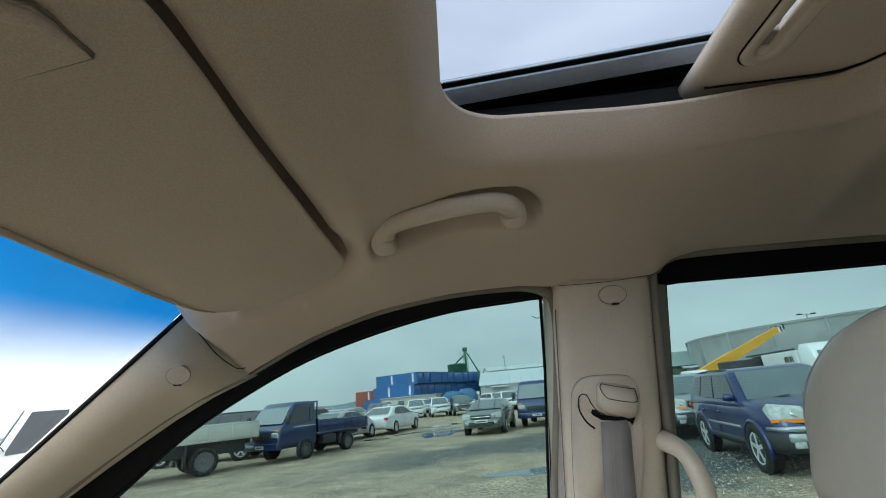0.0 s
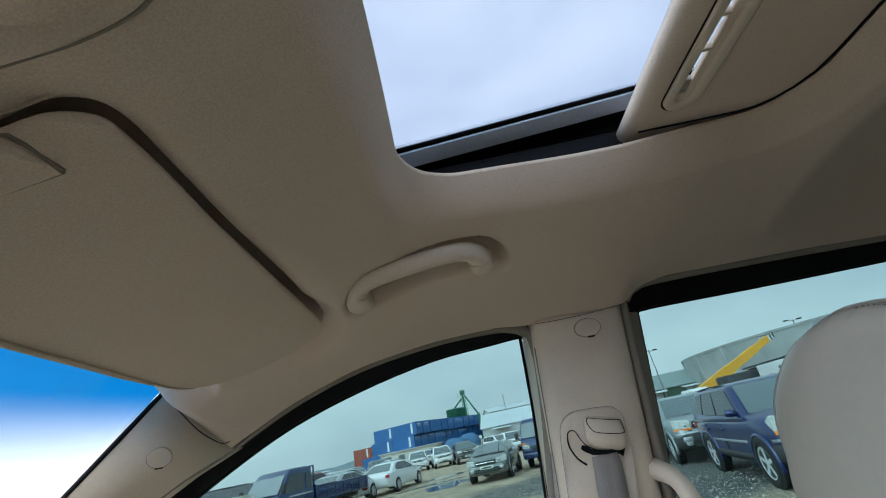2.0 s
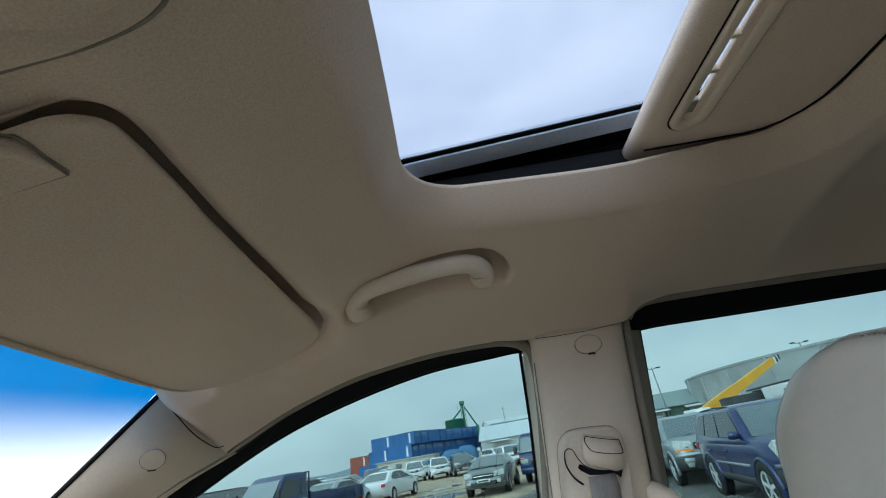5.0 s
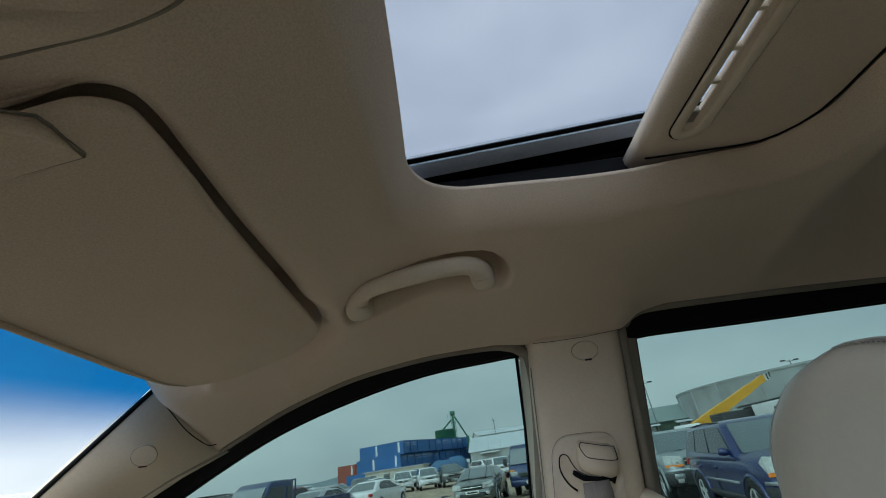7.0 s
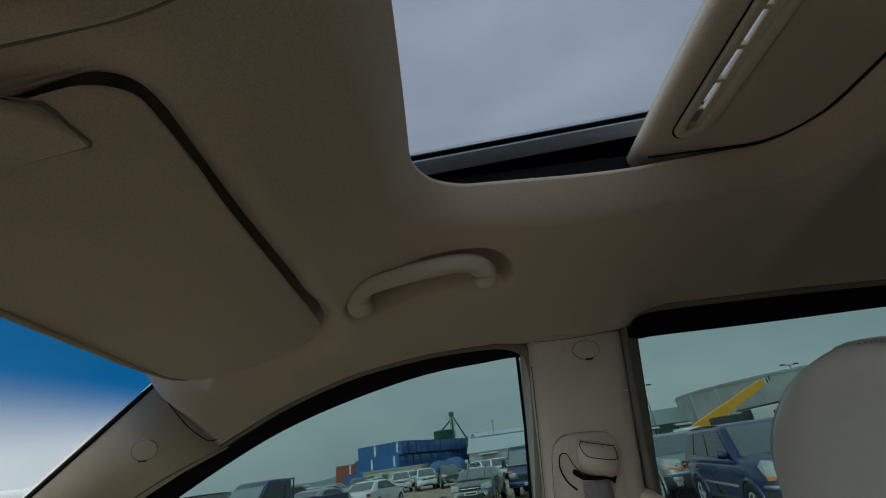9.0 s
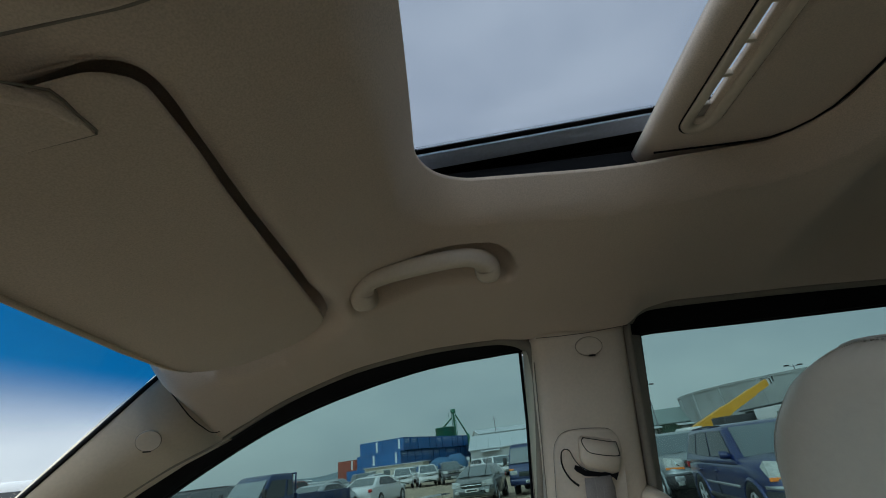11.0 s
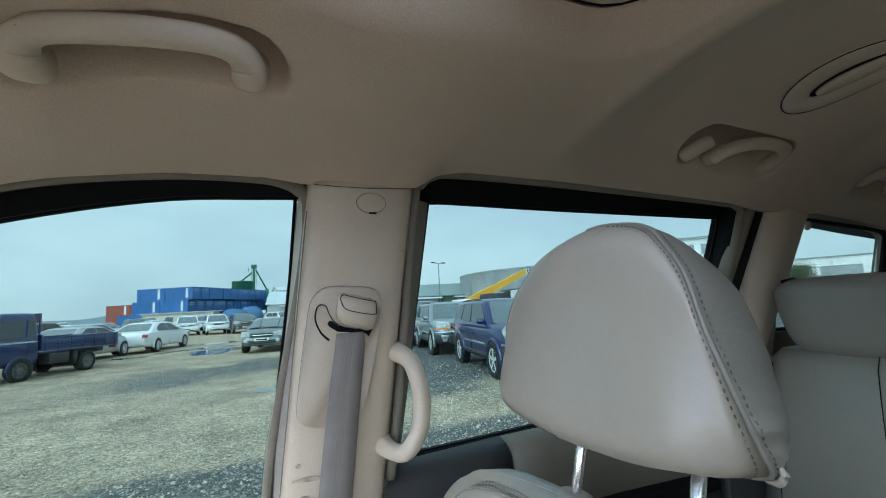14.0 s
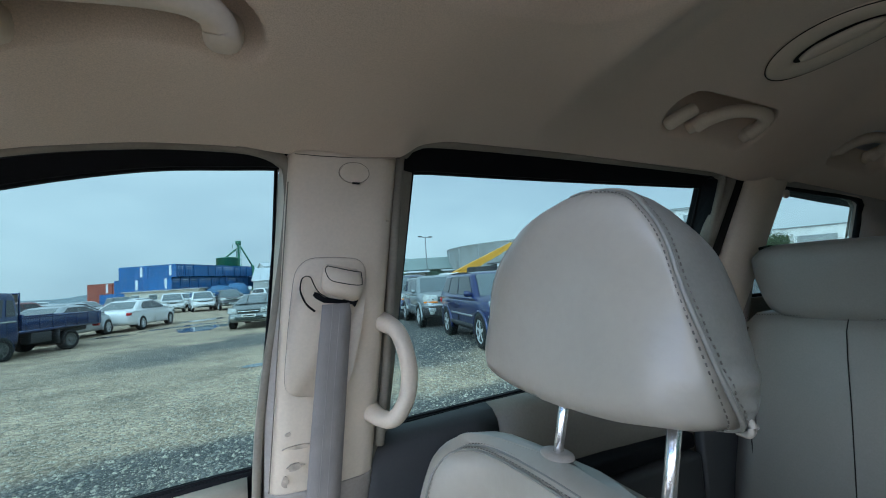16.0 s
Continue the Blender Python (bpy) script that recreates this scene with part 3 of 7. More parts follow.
scoop_in = [(-0.210, 0.0515), (-0.1558, 0.0505), (-0.1449, 0.0512), (-0.1355, 0.0520), (-0.1295, 0.0575)]
part("scoop_edge", tube([visor_p(x, y, 0.0006) for x, y in scoop_in], 0.0010, 6), SEAL, lid)
groove = [visor_p(x, y, 0.0006) for x, y in ((-0.250, 0.0605), (-0.170, 0.0640), (-0.1268, 0.0673), (-0.1253, 0.0655), (-0.1258, 0.0515), (-0.1250, 0.0420), (-0.1260, 0.0340), (-0.1345, 0.0270), (-0.150, 0.0160))]
part("groove", tube(groove, 0.0009, 6), SEAL, lid)

# ---- overhead console ----
console = thing("overhead_console", "beige overhead console with rounded corner at the headliner", "console")
half = [(p.x, p.y) for p in spline([(-0.36, 0.014, 0), (-0.20, 0.010, 0), (-0.127, 0.0085, 0), (-0.091, 0.0075, 0), (-0.066, 0.0072, 0), (-0.049, 0.0070, 0), (-0.038, 0.0050, 0), (-0.029, 0.0, 0), (-0.022, -0.014, 0), (-0.020, MID, 0)], 6)]
con_pts = half + [(x, 2 * MID - y) for x, y in reversed(half[:-1])]
con_c = Vector((-0.2, MID, 0))
con_rings = []
for inset, drop in ((0.0, -0.02), (0.0, 0.002), (0.003, 0.0055), (0.009, 0.008), (0.04, 0.010)):
    r = []
    for x, y in con_pts:
        d = (con_c - Vector((x, y, 0))).normalized() * inset
        r.append((x + d.x, y + d.y, crown_z(x + d.x) - drop if x < -0.16 else min(crown_z(x), 1.80) - drop))
    con_rings.append(r)
part("body", loft(con_rings), CLOTH_VISOR, console)
edge = [(x, y, (crown_z(x) if x < -0.16 else min(crown_z(x), 1.80)) - 0.001) for x, y in con_pts]
# taupe tube drawn in for the soft shade along the console's edge
part("edge_gap", tube([Vector(p) + (Vector((p[0], p[1], 0)) - con_c).normalized() * 0.0012 for p in edge], 0.0016, 6), SEAL, console)
part("lamp_lens", disc((-0.15, -0.03, crown_z(-0.15) - 0.013), (0.1, 0, -1), 0.02, 0.006), BLACK_TRIM, console, "dark switch lens")


# ---- grab handles on the roof rail ----
def bar(pts, wide, deep, sides=20, up=(0, 0, 1), power=2.6):
    """A rounded-square bar along points; wide and deep are half sizes, one for each point."""
    rings = []
    for i, p in enumerate(pts):
        d = (pts[min(i + 1, len(pts) - 1)] - pts[max(i - 1, 0)]).normalized()
        a = d.cross(Vector(up)).normalized()
        b = a.cross(d).normalized()
        ring_pts = []
        for k in range(sides):
            t = 2 * math.pi * k / sides
            c, s = math.cos(t), math.sin(t)
            ring_pts.append(p + a * (wide[i] * math.copysign(abs(c) ** (2 / power), c)) + b * (deep[i] * math.copysign(abs(s) ** (2 / power), s)))
        rings.append(ring_pts)
    return loft(rings)


def front_handle():
    h = thing("grab_handle", "beige moulded roof grab handle above the front side window", "grab handle", "roof grab handles")
    pts = spline([Vector(p) for p in ((-0.048, 0.470, 1.756), (-0.0455, 0.438, 1.7405), (-0.0445, 0.425, 1.7470), (-0.034, 0.413, 1.7545), (-0.006, 0.408, 1.7600), (0.055, 0.404, 1.7660),
                                      (0.100, 0.408, 1.7700), (0.1235, 0.416, 1.7680), (0.1325, 0.428, 1.7625), (0.134, 0.439, 1.7590), (0.136, 0.468, 1.785))], 7)
    n = len(pts) - 1
    ends = [abs(2 * i / n - 1) ** 2.2 for i in range(n + 1)]
    part("bar", bar(pts, [0.0130 + 0.0075 * e for e in ends], [0.0128 + 0.0070 * e for e in ends], up=(0, 0.42, -0.90)), PLASTIC, h)
    for lo, hi in ((6, 22), (n - 22, n - 6)):
        line = [pts[i] + Vector((0.0006 if lo > 20 else -0.0006, -0.0128 - 0.002 * ends[i], -0.0045)) for i in range(lo, hi)]
        part("mould_seam", tube(line, 0.0005, 5), SEAL, h)
    return h


def grab_handle(name, label, pts, radius, feet):
    h = thing(name, label, "grab handle", "roof grab handles")
    curve = spline(pts, 8)
    n = len(curve) - 1
    rad = [radius * (1.0 + 0.16 * abs(2 * i / n - 1) ** 3) for i in range(n + 1)]
    part("bar", tube(curve, rad, 14, 0.95), PLASTIC, h)
    for a, b in feet:
        part("foot", tube([a, (Vector(a) + Vector(b)) / 2, b], [radius * 1.12, radius * 1.10, radius * 1.05], 12), PLASTIC, h)
    return h


front_handle()
grab_handle("grab_handle", "beige grab handle folded in a dark recess by the rear window",
            [(0.962, 0.516, 1.770), (0.968, 0.491, 1.777), (0.995, 0.470, 1.784), (1.045, 0.461, 1.788), (1.095, 0.463, 1.788), (1.122, 0.474, 1.784), (1.132, 0.495, 1.775), (1.13, 0.515, 1.766)],
            0.0130, [((0.958, 0.530, 1.772), (0.968, 0.490, 1.780)), ((1.13, 0.530, 1.764), (1.135, 0.492, 1.780))])
grab_handle("grab_handle", "beige grab handle in a recess beside the rearmost window",
            [(1.49, 0.512, 1.755), (1.49, 0.488, 1.764), (1.515, 0.466, 1.772), (1.57, 0.458, 1.776), (1.63, 0.464, 1.772), (1.66, 0.490, 1.760), (1.66, 0.515, 1.748)],
            0.0135, [((1.49, 0.530, 1.755), (1.49, 0.490, 1.764)), ((1.66, 0.530, 1.748), (1.66, 0.492, 1.760))])
hook = thing("coat_hook", "beige coat hook beside the rear grab handle", "hook")
part("hook", tube(spline([(0.880, 0.522, 1.764), (0.889, 0.508, 1.772), (0.900, 0.495, 1.780), (0.911, 0.487, 1.786), (0.917, 0.483, 1.790)], 4), [0.006, 0.0115] + [0.0135] * 12 + [0.0125, 0.0105, 0.006], 12), PLASTIC, hook)

# ---- reading lamp on the rear headliner ----
lamp = thing("reading_lamp", "oval beige rear reading lamp, switched off", "lamp")
LC = Vector((1.004, 0.301, liner_z(1.004, 0.301)))
lamp_turn = radians(-84)


def oval(center, a, b, turn, z, n=32):
    c, s = math.cos(turn), math.sin(turn)
    return [(center.x + a * math.cos(k) * c - b * math.sin(k) * s, center.y + a * math.cos(k) * s + b * math.sin(k) * c, z)
            for k in [2 * math.pi * i / n for i in range(n)]]


def on_liner(a, b, off, n=48):
    """An oval ring that follows the lining, off above it."""
    return [(p[0], p[1], liner_z(p[0], p[1]) + off) for p in oval(LC, a, b, lamp_turn, 0, n)]


part("bezel", loft([on_liner(0.098, 0.079, 0.006), on_liner(0.098, 0.079, -0.003), on_liner(0.094, 0.075, -0.0055), on_liner(0.066, 0.034, -0.006), on_liner(0.061, 0.029, -0.004), on_liner(0.059, 0.027, 0.004)], cap=False), PLASTIC, lamp)
rim_line = on_liner(0.0984, 0.0794, -0.0034)
part("edge_gap", tube(rim_line + rim_line[:1], 0.0009, 6), DARK_GAP, lamp)
part("recess", loft([on_liner(0.0605, 0.0285, -0.0030), on_liner(0.05, 0.012, -0.0022)], cap=True), DARK_GAP, lamp)
part("lens", loft([on_liner(0.053, 0.020, -0.003), on_liner(0.051, 0.018, -0.009), on_liner(0.032, 0.006, -0.011)]), PLASTIC, lamp, "pale oval lamp lens")
LB = LC + Vector((-0.025, -0.080, 0))
part("button", loft([oval(LB, 0.016, 0.010, lamp_turn, liner_z(LB.x, LB.y)), oval(LB, 0.014, 0.008, lamp_turn, liner_z(LB.x, LB.y) - 0.014)]), PLASTIC, lamp)

# ---- front pillar trim ----
a_pillar = thing("front_pillar_trim", "beige plastic windscreen pillar trim with round badge cap", "pillar trim")
a_rings = []
for k in range(13):
    u = k / 12
    w = Vector((-0.394, 0.545, 1.693)).lerp(Vector((-1.12, 0.615, 1.105)), u)
    d = Vector((-0.345, 0.652, 1.602)).lerp(Vector((-1.12, 0.765, 1.065)), u)
    give = float(np.interp(u, (0, 0.12, 0.27, 0.41), (0, 0.028, 0.043, 0.054)))
    d += give * Vector((-0.6, -0.28, 0.8))
    if k == 0:
        w, d = w + Vector((0.006, 0, -0.003)), d + Vector((0.004, 0, 0.001))
    mid = (w + d) / 2 + Vector((0.008, -0.018, -0.009))
    back = (w + d) / 2 + Vector((-0.04, 0.06, 0.03))
    sec = spline([w + Vector((-0.008, 0.006, 0.016)), w, mid, d, d + Vector((0.004, 0.030, 0.000))], 5)
    a_rings.append(sec + [back])
part("cover", loft(a_rings), PLASTIC, a_pillar)
ab = Vector((-0.4163, 0.5782, 1.6068))
an = Vector((0.38, -0.71, -0.58)).normalized()
part("badge_cap", disc(ab, an, 0.0168, 0.0045), PLASTIC, a_pillar, smooth=False)
part("cap_gap", ring(ab + an * 0.0018, an, 0.0171, 0.0004), SEAL, a_pillar)
part("cap_notch", tube([ab + an * 0.002 + Vector((-0.004, -0.003, -0.0150)), ab + an * 0.002 + Vector((0.005, 0.003, -0.0150))], 0.0011, 6), DARK_GAP, a_pillar)

seam_c = spline([Vector(p) + Vector((0.0008, -0.0012, -0.0003)) for p in ((-0.384, 0.536, 1.686), (-0.374, 0.541, 1.673), (-0.369, 0.556, 1.660), (-0.362, 0.575, 1.642), (-0.356, 0.590, 1.630), (-0.351, 0.607, 1.621), (-0.346, 0.629, 1.613), (-0.337, 0.637, 1.614))], 4)
part("seam", tube(seam_c, 0.0008, 6), DARK_GAP, a_pillar, "dark seam against the headliner")

# ---- windscreen ----
ws_rows = []
for k in range(9):
    u = k / 8
    row = []
    for j in range(17):
        v = j / 16 * 2 - 1
        hw = 0.60 + 0.09 * u
        bow = 0.035 * (1 - v * v)
        row.append((-0.392 - 0.80 * u - bow, MID + v * hw, 1.712 - 0.64 * u + 0.045 * (1 - v * v) * (1 - u)))
    ws_rows.append(row)
windscreen = thing("window_1", "windscreen with a blue shade band along its top", "windscreen", kind="structure")
part("pane", loft(ws_rows, closed=False, cap=False), GLASS_FRONT, windscreen)
for sg in (1, -1):
    line = [Vector((-0.394, 0.545, 1.697)).lerp(Vector((-1.14, 0.617, 1.105)), k / 8) for k in range(9)]
    part("edge_band", tube([p if sg > 0 else flip(p) for p in line], 0.0045, 6), RUBBER, windscreen, "black ceramic edge of the windscreen")

# ---- side window openings: pairs of (trim edge, glass edge) ----
FRONT_LOOP = [((-0.983, 1.209), (-0.97, 1.160)), ((-0.833, 1.332), (-0.835, 1.275)), ((-0.692, 1.430), (-0.701, 1.372)), ((-0.573, 1.504), (-0.60, 1.445)), ((-0.455, 1.566), (-0.502, 1.512)),
              ((-0.345, 1.602), (-0.385, 1.572)), ((-0.231, 1.654), (-0.26, 1.624)), ((-0.107, 1.690), (-0.12, 1.662)), ((0.026, 1.707), (0.02, 1.687)), ((0.130, 1.7095), (0.14, 1.694)),
              ((0.172, 1.7065), (0.190, 1.696)), ((0.197, 1.696), (0.203, 1.692)), ((0.210, 1.672), (0.202, 1.670)), ((0.202, 1.568), (0.194, 1.568)), ((0.161, 1.315), (0.168, 1.310)), ((0.149, 1.165), (0.156, 1.199)),
              ((0.10, 1.13), (0.10, 1.196)), ((-0.45, 1.10), (-0.45, 1.168)), ((-0.92, 1.08), (-0.95, 1.140))]
REAR_LOOP = [((0.340, 1.30), (0.388, 1.30)), ((0.370, 1.690), (0.420, 1.685)), ((0.380, 1.712), (0.422, 1.694)), ((0.409, 1.727), (0.435, 1.696)), ((0.46, 1.733), (0.48, 1.696)), ((0.70, 1.725), (0.70, 1.690)),
             ((1.09, 1.705), (1.095, 1.683)), ((1.135, 1.697), (1.139, 1.682)), ((1.150, 1.677), (1.147, 1.674)), ((1.120, 1.53), (1.127, 1.53)), ((1.075, 1.20), (1.095, 1.272)), ((0.72, 1.18), (0.716, 1.250)),
             ((0.40, 1.17), (0.397, 1.232)), ((0.333, 1.17), (0.383, 1.236))]


def dense(pts, n):
    out = []
    for i, p in enumerate(pts):
        q = pts[(i + 1) % len(pts)]
        out += [(p[0] + (q[0] - p[0]) * k / n, p[1] + (q[1] - p[1]) * k / n) for k in range(n)]
    return out


def rounded(pts, n):
    """A closed smooth curve through points of the plane."""
    p = [Vector((a, b, 0)) for a, b in pts]
    m = len(p)
    full = spline([p[-2], p[-1]] + p + [p[0], p[1]], n)
    return [(v.x, v.y) for v in full[2 * n:(2 + m) * n]]


def fan_pane(outline, off):
    """A pane of glass: both faces fan out from the middle."""
    c = sum((Vector(p) for p in outline), Vector()) / len(outline)
    outline = sorted((Vector(p) for p in outline), key=lambda p: math.atan2(p.z - c.z, p.x - c.x))
    outline = [p for p, q in zip(outline, outline[1:] + outline[:1]) if (p - q).length > 0.004]
    off = Vector(off)
    bm = bmesh.new()
    a, b = [bm.verts.new(p) for p in outline], [bm.verts.new(Vector(p) + off) for p in outline]
    ca, cb = bm.verts.new(c), bm.verts.new(c + off)
    for i in range(len(a)):
        j = (i + 1) % len(a)
        bm.faces.new((ca, a[i], a[j]))
        bm.faces.new((cb, b[j], b[i]))
        bm.faces.new((a[i], b[i], b[j], a[j]))
    return bm


def side_door(name, label, loop):
    door = thing(name, label, "car door", "passenger side doors")
    t_loop, g_loop = rounded([a for a, _ in loop], 4), rounded([b for _, b in loop], 4)
    rings = [[trim_p(x, z, 0.010) for x, z in t_loop], [trim_p(x, z, 0.034) for x, z in t_loop],
             [glass_p(x, z, -0.012) for x, z in g_loop], [glass_p(x, z, 0.014) for x, z in g_loop]]
    part("window_frame", loft(rings, cap=False), BLACK_TRIM, door, "black window frame", smooth=False)
    pane = [glass_p(x, z, 0.002) for x, z in g_loop]
    part("window_glass", fan_pane(pane, (0, 0.004, 0)), GLASS_SIDE, door, "green tinted side window, closed", smooth=False)
    part("glass_run", tube([glass_p(x, z, -0.003) for x, z in g_loop] + [glass_p(*g_loop[0], -0.003)], 0.0035, 6), RUBBER, door)
    return door


front_door = side_door("front_door", "closed front passenger door with beige trim", FRONT_LOOP)
rear_door = side_door("rear_door", "closed rear passenger door with dark upper trim", REAR_LOOP)

seals = thing("door_seal", "taupe rubber seal round the front door opening", "door seal", "door seals")
front_seal = spline([trim_p(x + (0.005 if x < -0.4 else 0), z - (0.005 if x < -0.4 else 0), 0.006 if x > -0.3 else (0.003 if x > -0.4 else -0.003)) for (x, z), _ in FRONT_LOOP[1:16]], 5)
part("bead", tube(front_seal, [0.0036 + 0.0036 * smoothstep(0.22, 0.42, i / (len(front_seal) - 1)) + 0.0034 * math.exp(-((i / (len(front_seal) - 1) - 0.70) / 0.10) ** 2) for i in range(len(front_seal))], 10), SEAL, seals)
part("flange", loft([[trim_p(xt + 0.004, z, 0.004) for xt, z in ((0.157, 1.17), (0.161, 1.315), (0.202, 1.568), (0.211, 1.66))],
                     [(0.209 - (1.688 - z) * 0.083 + 0.004, side_y(0.618, 0.2, 0.28, z) + 0.018, z) for z in (1.17, 1.315, 1.568, 1.66)]], closed=False, cap=False), SEAL_PALE, seals, "pale seal lip")
seals2 = thing("door_seal", "taupe rubber seal round the rear door opening", "door seal", "door seals")
rear_seal = spline([trim_p(x + 0.010, z - 0.001, 0.008) for (x, z), _ in [((0.338, 1.225), 0), ((0.350, 1.36), 0)]] + [trim_p(x + (0.010 if x < 0.4 else 0), z, 0.008) for (x, z), _ in REAR_LOOP[1:10]], 5)
part("bead", tube(rear_seal, 0.0085, 10), SEAL, seals2)
part("flange", loft([[trim_p(0.372 - (1.697 - z) * 0.08, z, 0.006) for z in (1.18, 1.36, 1.5, 1.6, 1.69)],
                     [trim_p(0.378 + 0.036 * (z - 1.225) / 0.47, z, 0.036 + 0.05 * (1.69 - z)) for z in (1.18, 1.36, 1.5, 1.6, 1.69)]], closed=False, cap=False), SEAL, seals2, "broad taupe seal face")
# black and pale lines of the window channel beside the pillar, and the gap behind the seal
RUN = ((0.200, 1.693), (0.193, 1.568), (0.168, 1.310), (0.156, 1.199))
for off, r, m in ((0.0048, 0.0030, RUBBER), (0.0020, 0.0009, SEAL_PALE)):
    part("channel_bead", tube([glass_p(x - off, z, -0.004 - 0.4 * r if m is RUBBER else -0.0075) for x, z in RUN], r, 6), m, front_door)
part("pillar_gap", tube([(0.209 - (1.688 - z) * 0.083, side_y(0.618, 0.2, 0.28, z) + 0.0125, z) for z in (1.66, 1.55, 1.40, 1.19)], 0.0010, 6), SEAL, seals)

DOOR_DARK = mat("charcoal_door_trim", (0.034, 0.035, 0.034), 0.55, 0.06, 8.0, 0.1, 900)
# olive darkened throughout: the headrest's shade on the cap is put into the colour
OLIVE_SHADED = mat("shaded_olive_door_cap", (0.150, 0.136, 0.102), 0.5, 0.06, 8.0, 0.1, 900)
# inner door panels
def door_panel(name, x0, x1, z0, z1, material, door, label=""):
    rings = []
    n = 6
    for k in range(n + 1):
        x = x0 + (x1 - x0) * k / n
        zt = z0 + (z1 - z0) * k / n
        gy = glass_p(x, zt).y
        sec = [(gy - 0.004, zt - 0.002), (gy - 0.020, zt + 0.002), (gy - 0.045, zt - 0.004), (gy - 0.062, zt - 0.020), (gy - 0.070, zt - 0.06), (gy - 0.085, zt - 0.20), (gy - 0.075, zt - 0.30), (gy - 0.08, 0.45), (gy + 0.03, 0.45), (gy + 0.03, zt - 0.03)]
        rings.append([(x, y, z) for y, z in sec])
    return part(name, loft(rings), material, door, label)


door_panel("door_trim", -0.92, 0.137, 1.132, 1.190, PLASTIC, front_door, "beige plastic door trim")
door_panel("door_trim", 0.30, 0.585, 1.222, 1.242, DOOR_DARK, rear_door, "black plastic door trim")
door_panel("door_cap", 0.588, 1.118, 1.242, 1.268, OLIVE_SHADED, rear_door, "olive plastic door cap, darkened for the headrest's shade")
part("pull_pocket", box(0.60, 1.055, 0.655, 0.70, 1.085, 1.118, 0.006), RUBBER, rear_door, "black door pull recess")
part("lower_trim", box(0.59, 1.056, 0.640, 0.70, 0.62, 1.08, 0.012), DOOR_DARK, rear_door, "black lower door trim")
pull = part("lock_knob", tube([(0.43, 0.706, 1.165), (0.43, 0.700, 1.135)], 0.010, 10), CHROME, rear_door, "small chrome lock knob")

# ---- centre pillar ----
b_pillar = thing("centre_pillar_trim", "beige plastic centre pillar trim, scuffed low down", "pillar trim")


def pillar_rings(levels, a0, grow=0.0):
    rings = []
    for z in levels:
        xf = 0.209 - (1.688 - z) * 0.083 - grow
        xr = 0.373 - (1.697 - z) * 0.08 + grow * 0.4
        y = side_y(a0, 0.2, (xf + xr) / 2, z)
        rings.append([(xf - 0.010, y + 0.075, z), (xf - 0.003, y + 0.035, z), (xf + 0.001, y + 0.016, z), (xf + 0.009, y + 0.006, z), (xf + 0.024, y, z), (xf + 0.05, y - 0.003, z), ((xf + xr) / 2, y - 0.004, z),
                      (xr - 0.05, y - 0.003, z), (xr - 0.024, y, z), (xr - 0.009, y + 0.006, z), (xr - 0.001, y + 0.016, z), (xr, y + 0.035, z), (xr - 0.002, y + 0.080, z)])
    return rings


part("upper_cover", loft(pillar_rings([1.187, 1.19, 1.25, 1.35, 1.45, 1.55, 1.65, 1.690, 1.702], 0.618)), PLASTIC, b_pillar)
part("lower_cover", loft(pillar_rings([0.45, 0.8, 1.0, 1.14, 1.180, 1.186], 0.620, 0.004)), PLASTIC_GREY, b_pillar, "greige lower pillar cover")
part("joint", tube([(0.216, 0.613, 1.6965), (0.25, 0.6085, 1.6940), (0.30, 0.605, 1.6930), (0.372, 0.606, 1.6975)], 0.0005, 6), DARK_GAP, b_pillar)


def pil(x, z, off=0.0):
    """On the pillar's face; off lies into the cabin."""
    return Vector((x, side_y(0.614, 0.2, 0.28, z) - off, z))


pn = Vector((0, -1, -0.2)).normalized()
bb = pil(0.2995, 1.6715, 0.002)
part("badge_cap", disc(bb, pn, 0.0225, 0.004, squash=0.68), PLASTIC, b_pillar, smooth=False)
part("cap_gap", ring(bb + pn * 0.0016, pn, 0.0229, 0.0004, squash=0.68), SEAL, b_pillar)
part("cap_notch", tube([bb + pn * 0.003 + Vector((-0.004, 0, -0.0155)), bb + pn * 0.003 + Vector((0.007, 0, -0.0158))], 0.0016, 6), DARK_GAP, b_pillar)
random.seed(4)
for cx, cz, w, h in ((0.197, 1.285, 0.010, 0.008), (0.215, 1.262, 0.055, 0.007), (0.205, 1.232, 0.03, 0.012), (0.19, 1.21, 0.012, 0.020), (0.352, 1.60, 0.006, 0.004)):
    pts = []
    for k in range(12):
        a = 2 * math.pi * k / 12
        q = 0.5 * random.uniform(0.6, 1.1)
        pts.append(pil(cx + w * q * math.cos(a), cz + h * q * math.sin(a), 0.0048))
    part("scuff_mark", slab(pts, (0, 0.004, 0)), SCUFF, b_pillar, "grey scuff mark", smooth=False)

# ---- seat belt with height adjuster ----
belt = thing("seat_belt", "taupe seat belt hanging from its adjuster on the pillar", "seat belt")
plate = spline([pil(x, z, 0.001) for x, z in ((0.222, 1.540), (0.240, 1.547), (0.290, 1.545), (0.309, 1.538), (0.316, 1.520), (0.313, 1.47), (0.303, 1.40), (0.284, 1.342))], 5) + \
    spline([pil(x, z, 0.001) for x, z in ((0.262, 1.336), (0.215, 1.342), (0.200, 1.350), (0.194, 1.365), (0.198, 1.42), (0.206, 1.49), (0.212, 1.525), (0.222, 1.540))], 5)[:-1]
part("adjuster_plate", slab(plate, pn * 0.006, 0.002), PLASTIC, belt)
part("plate_gap", tube(plate + [plate[0]], 0.0007, 6), SEAL, belt)
slot_out_l = ((0.226, 1.521), (0.220, 1.516), (0.218, 1.499), (0.226, 1.480), (0.238, 1.468))
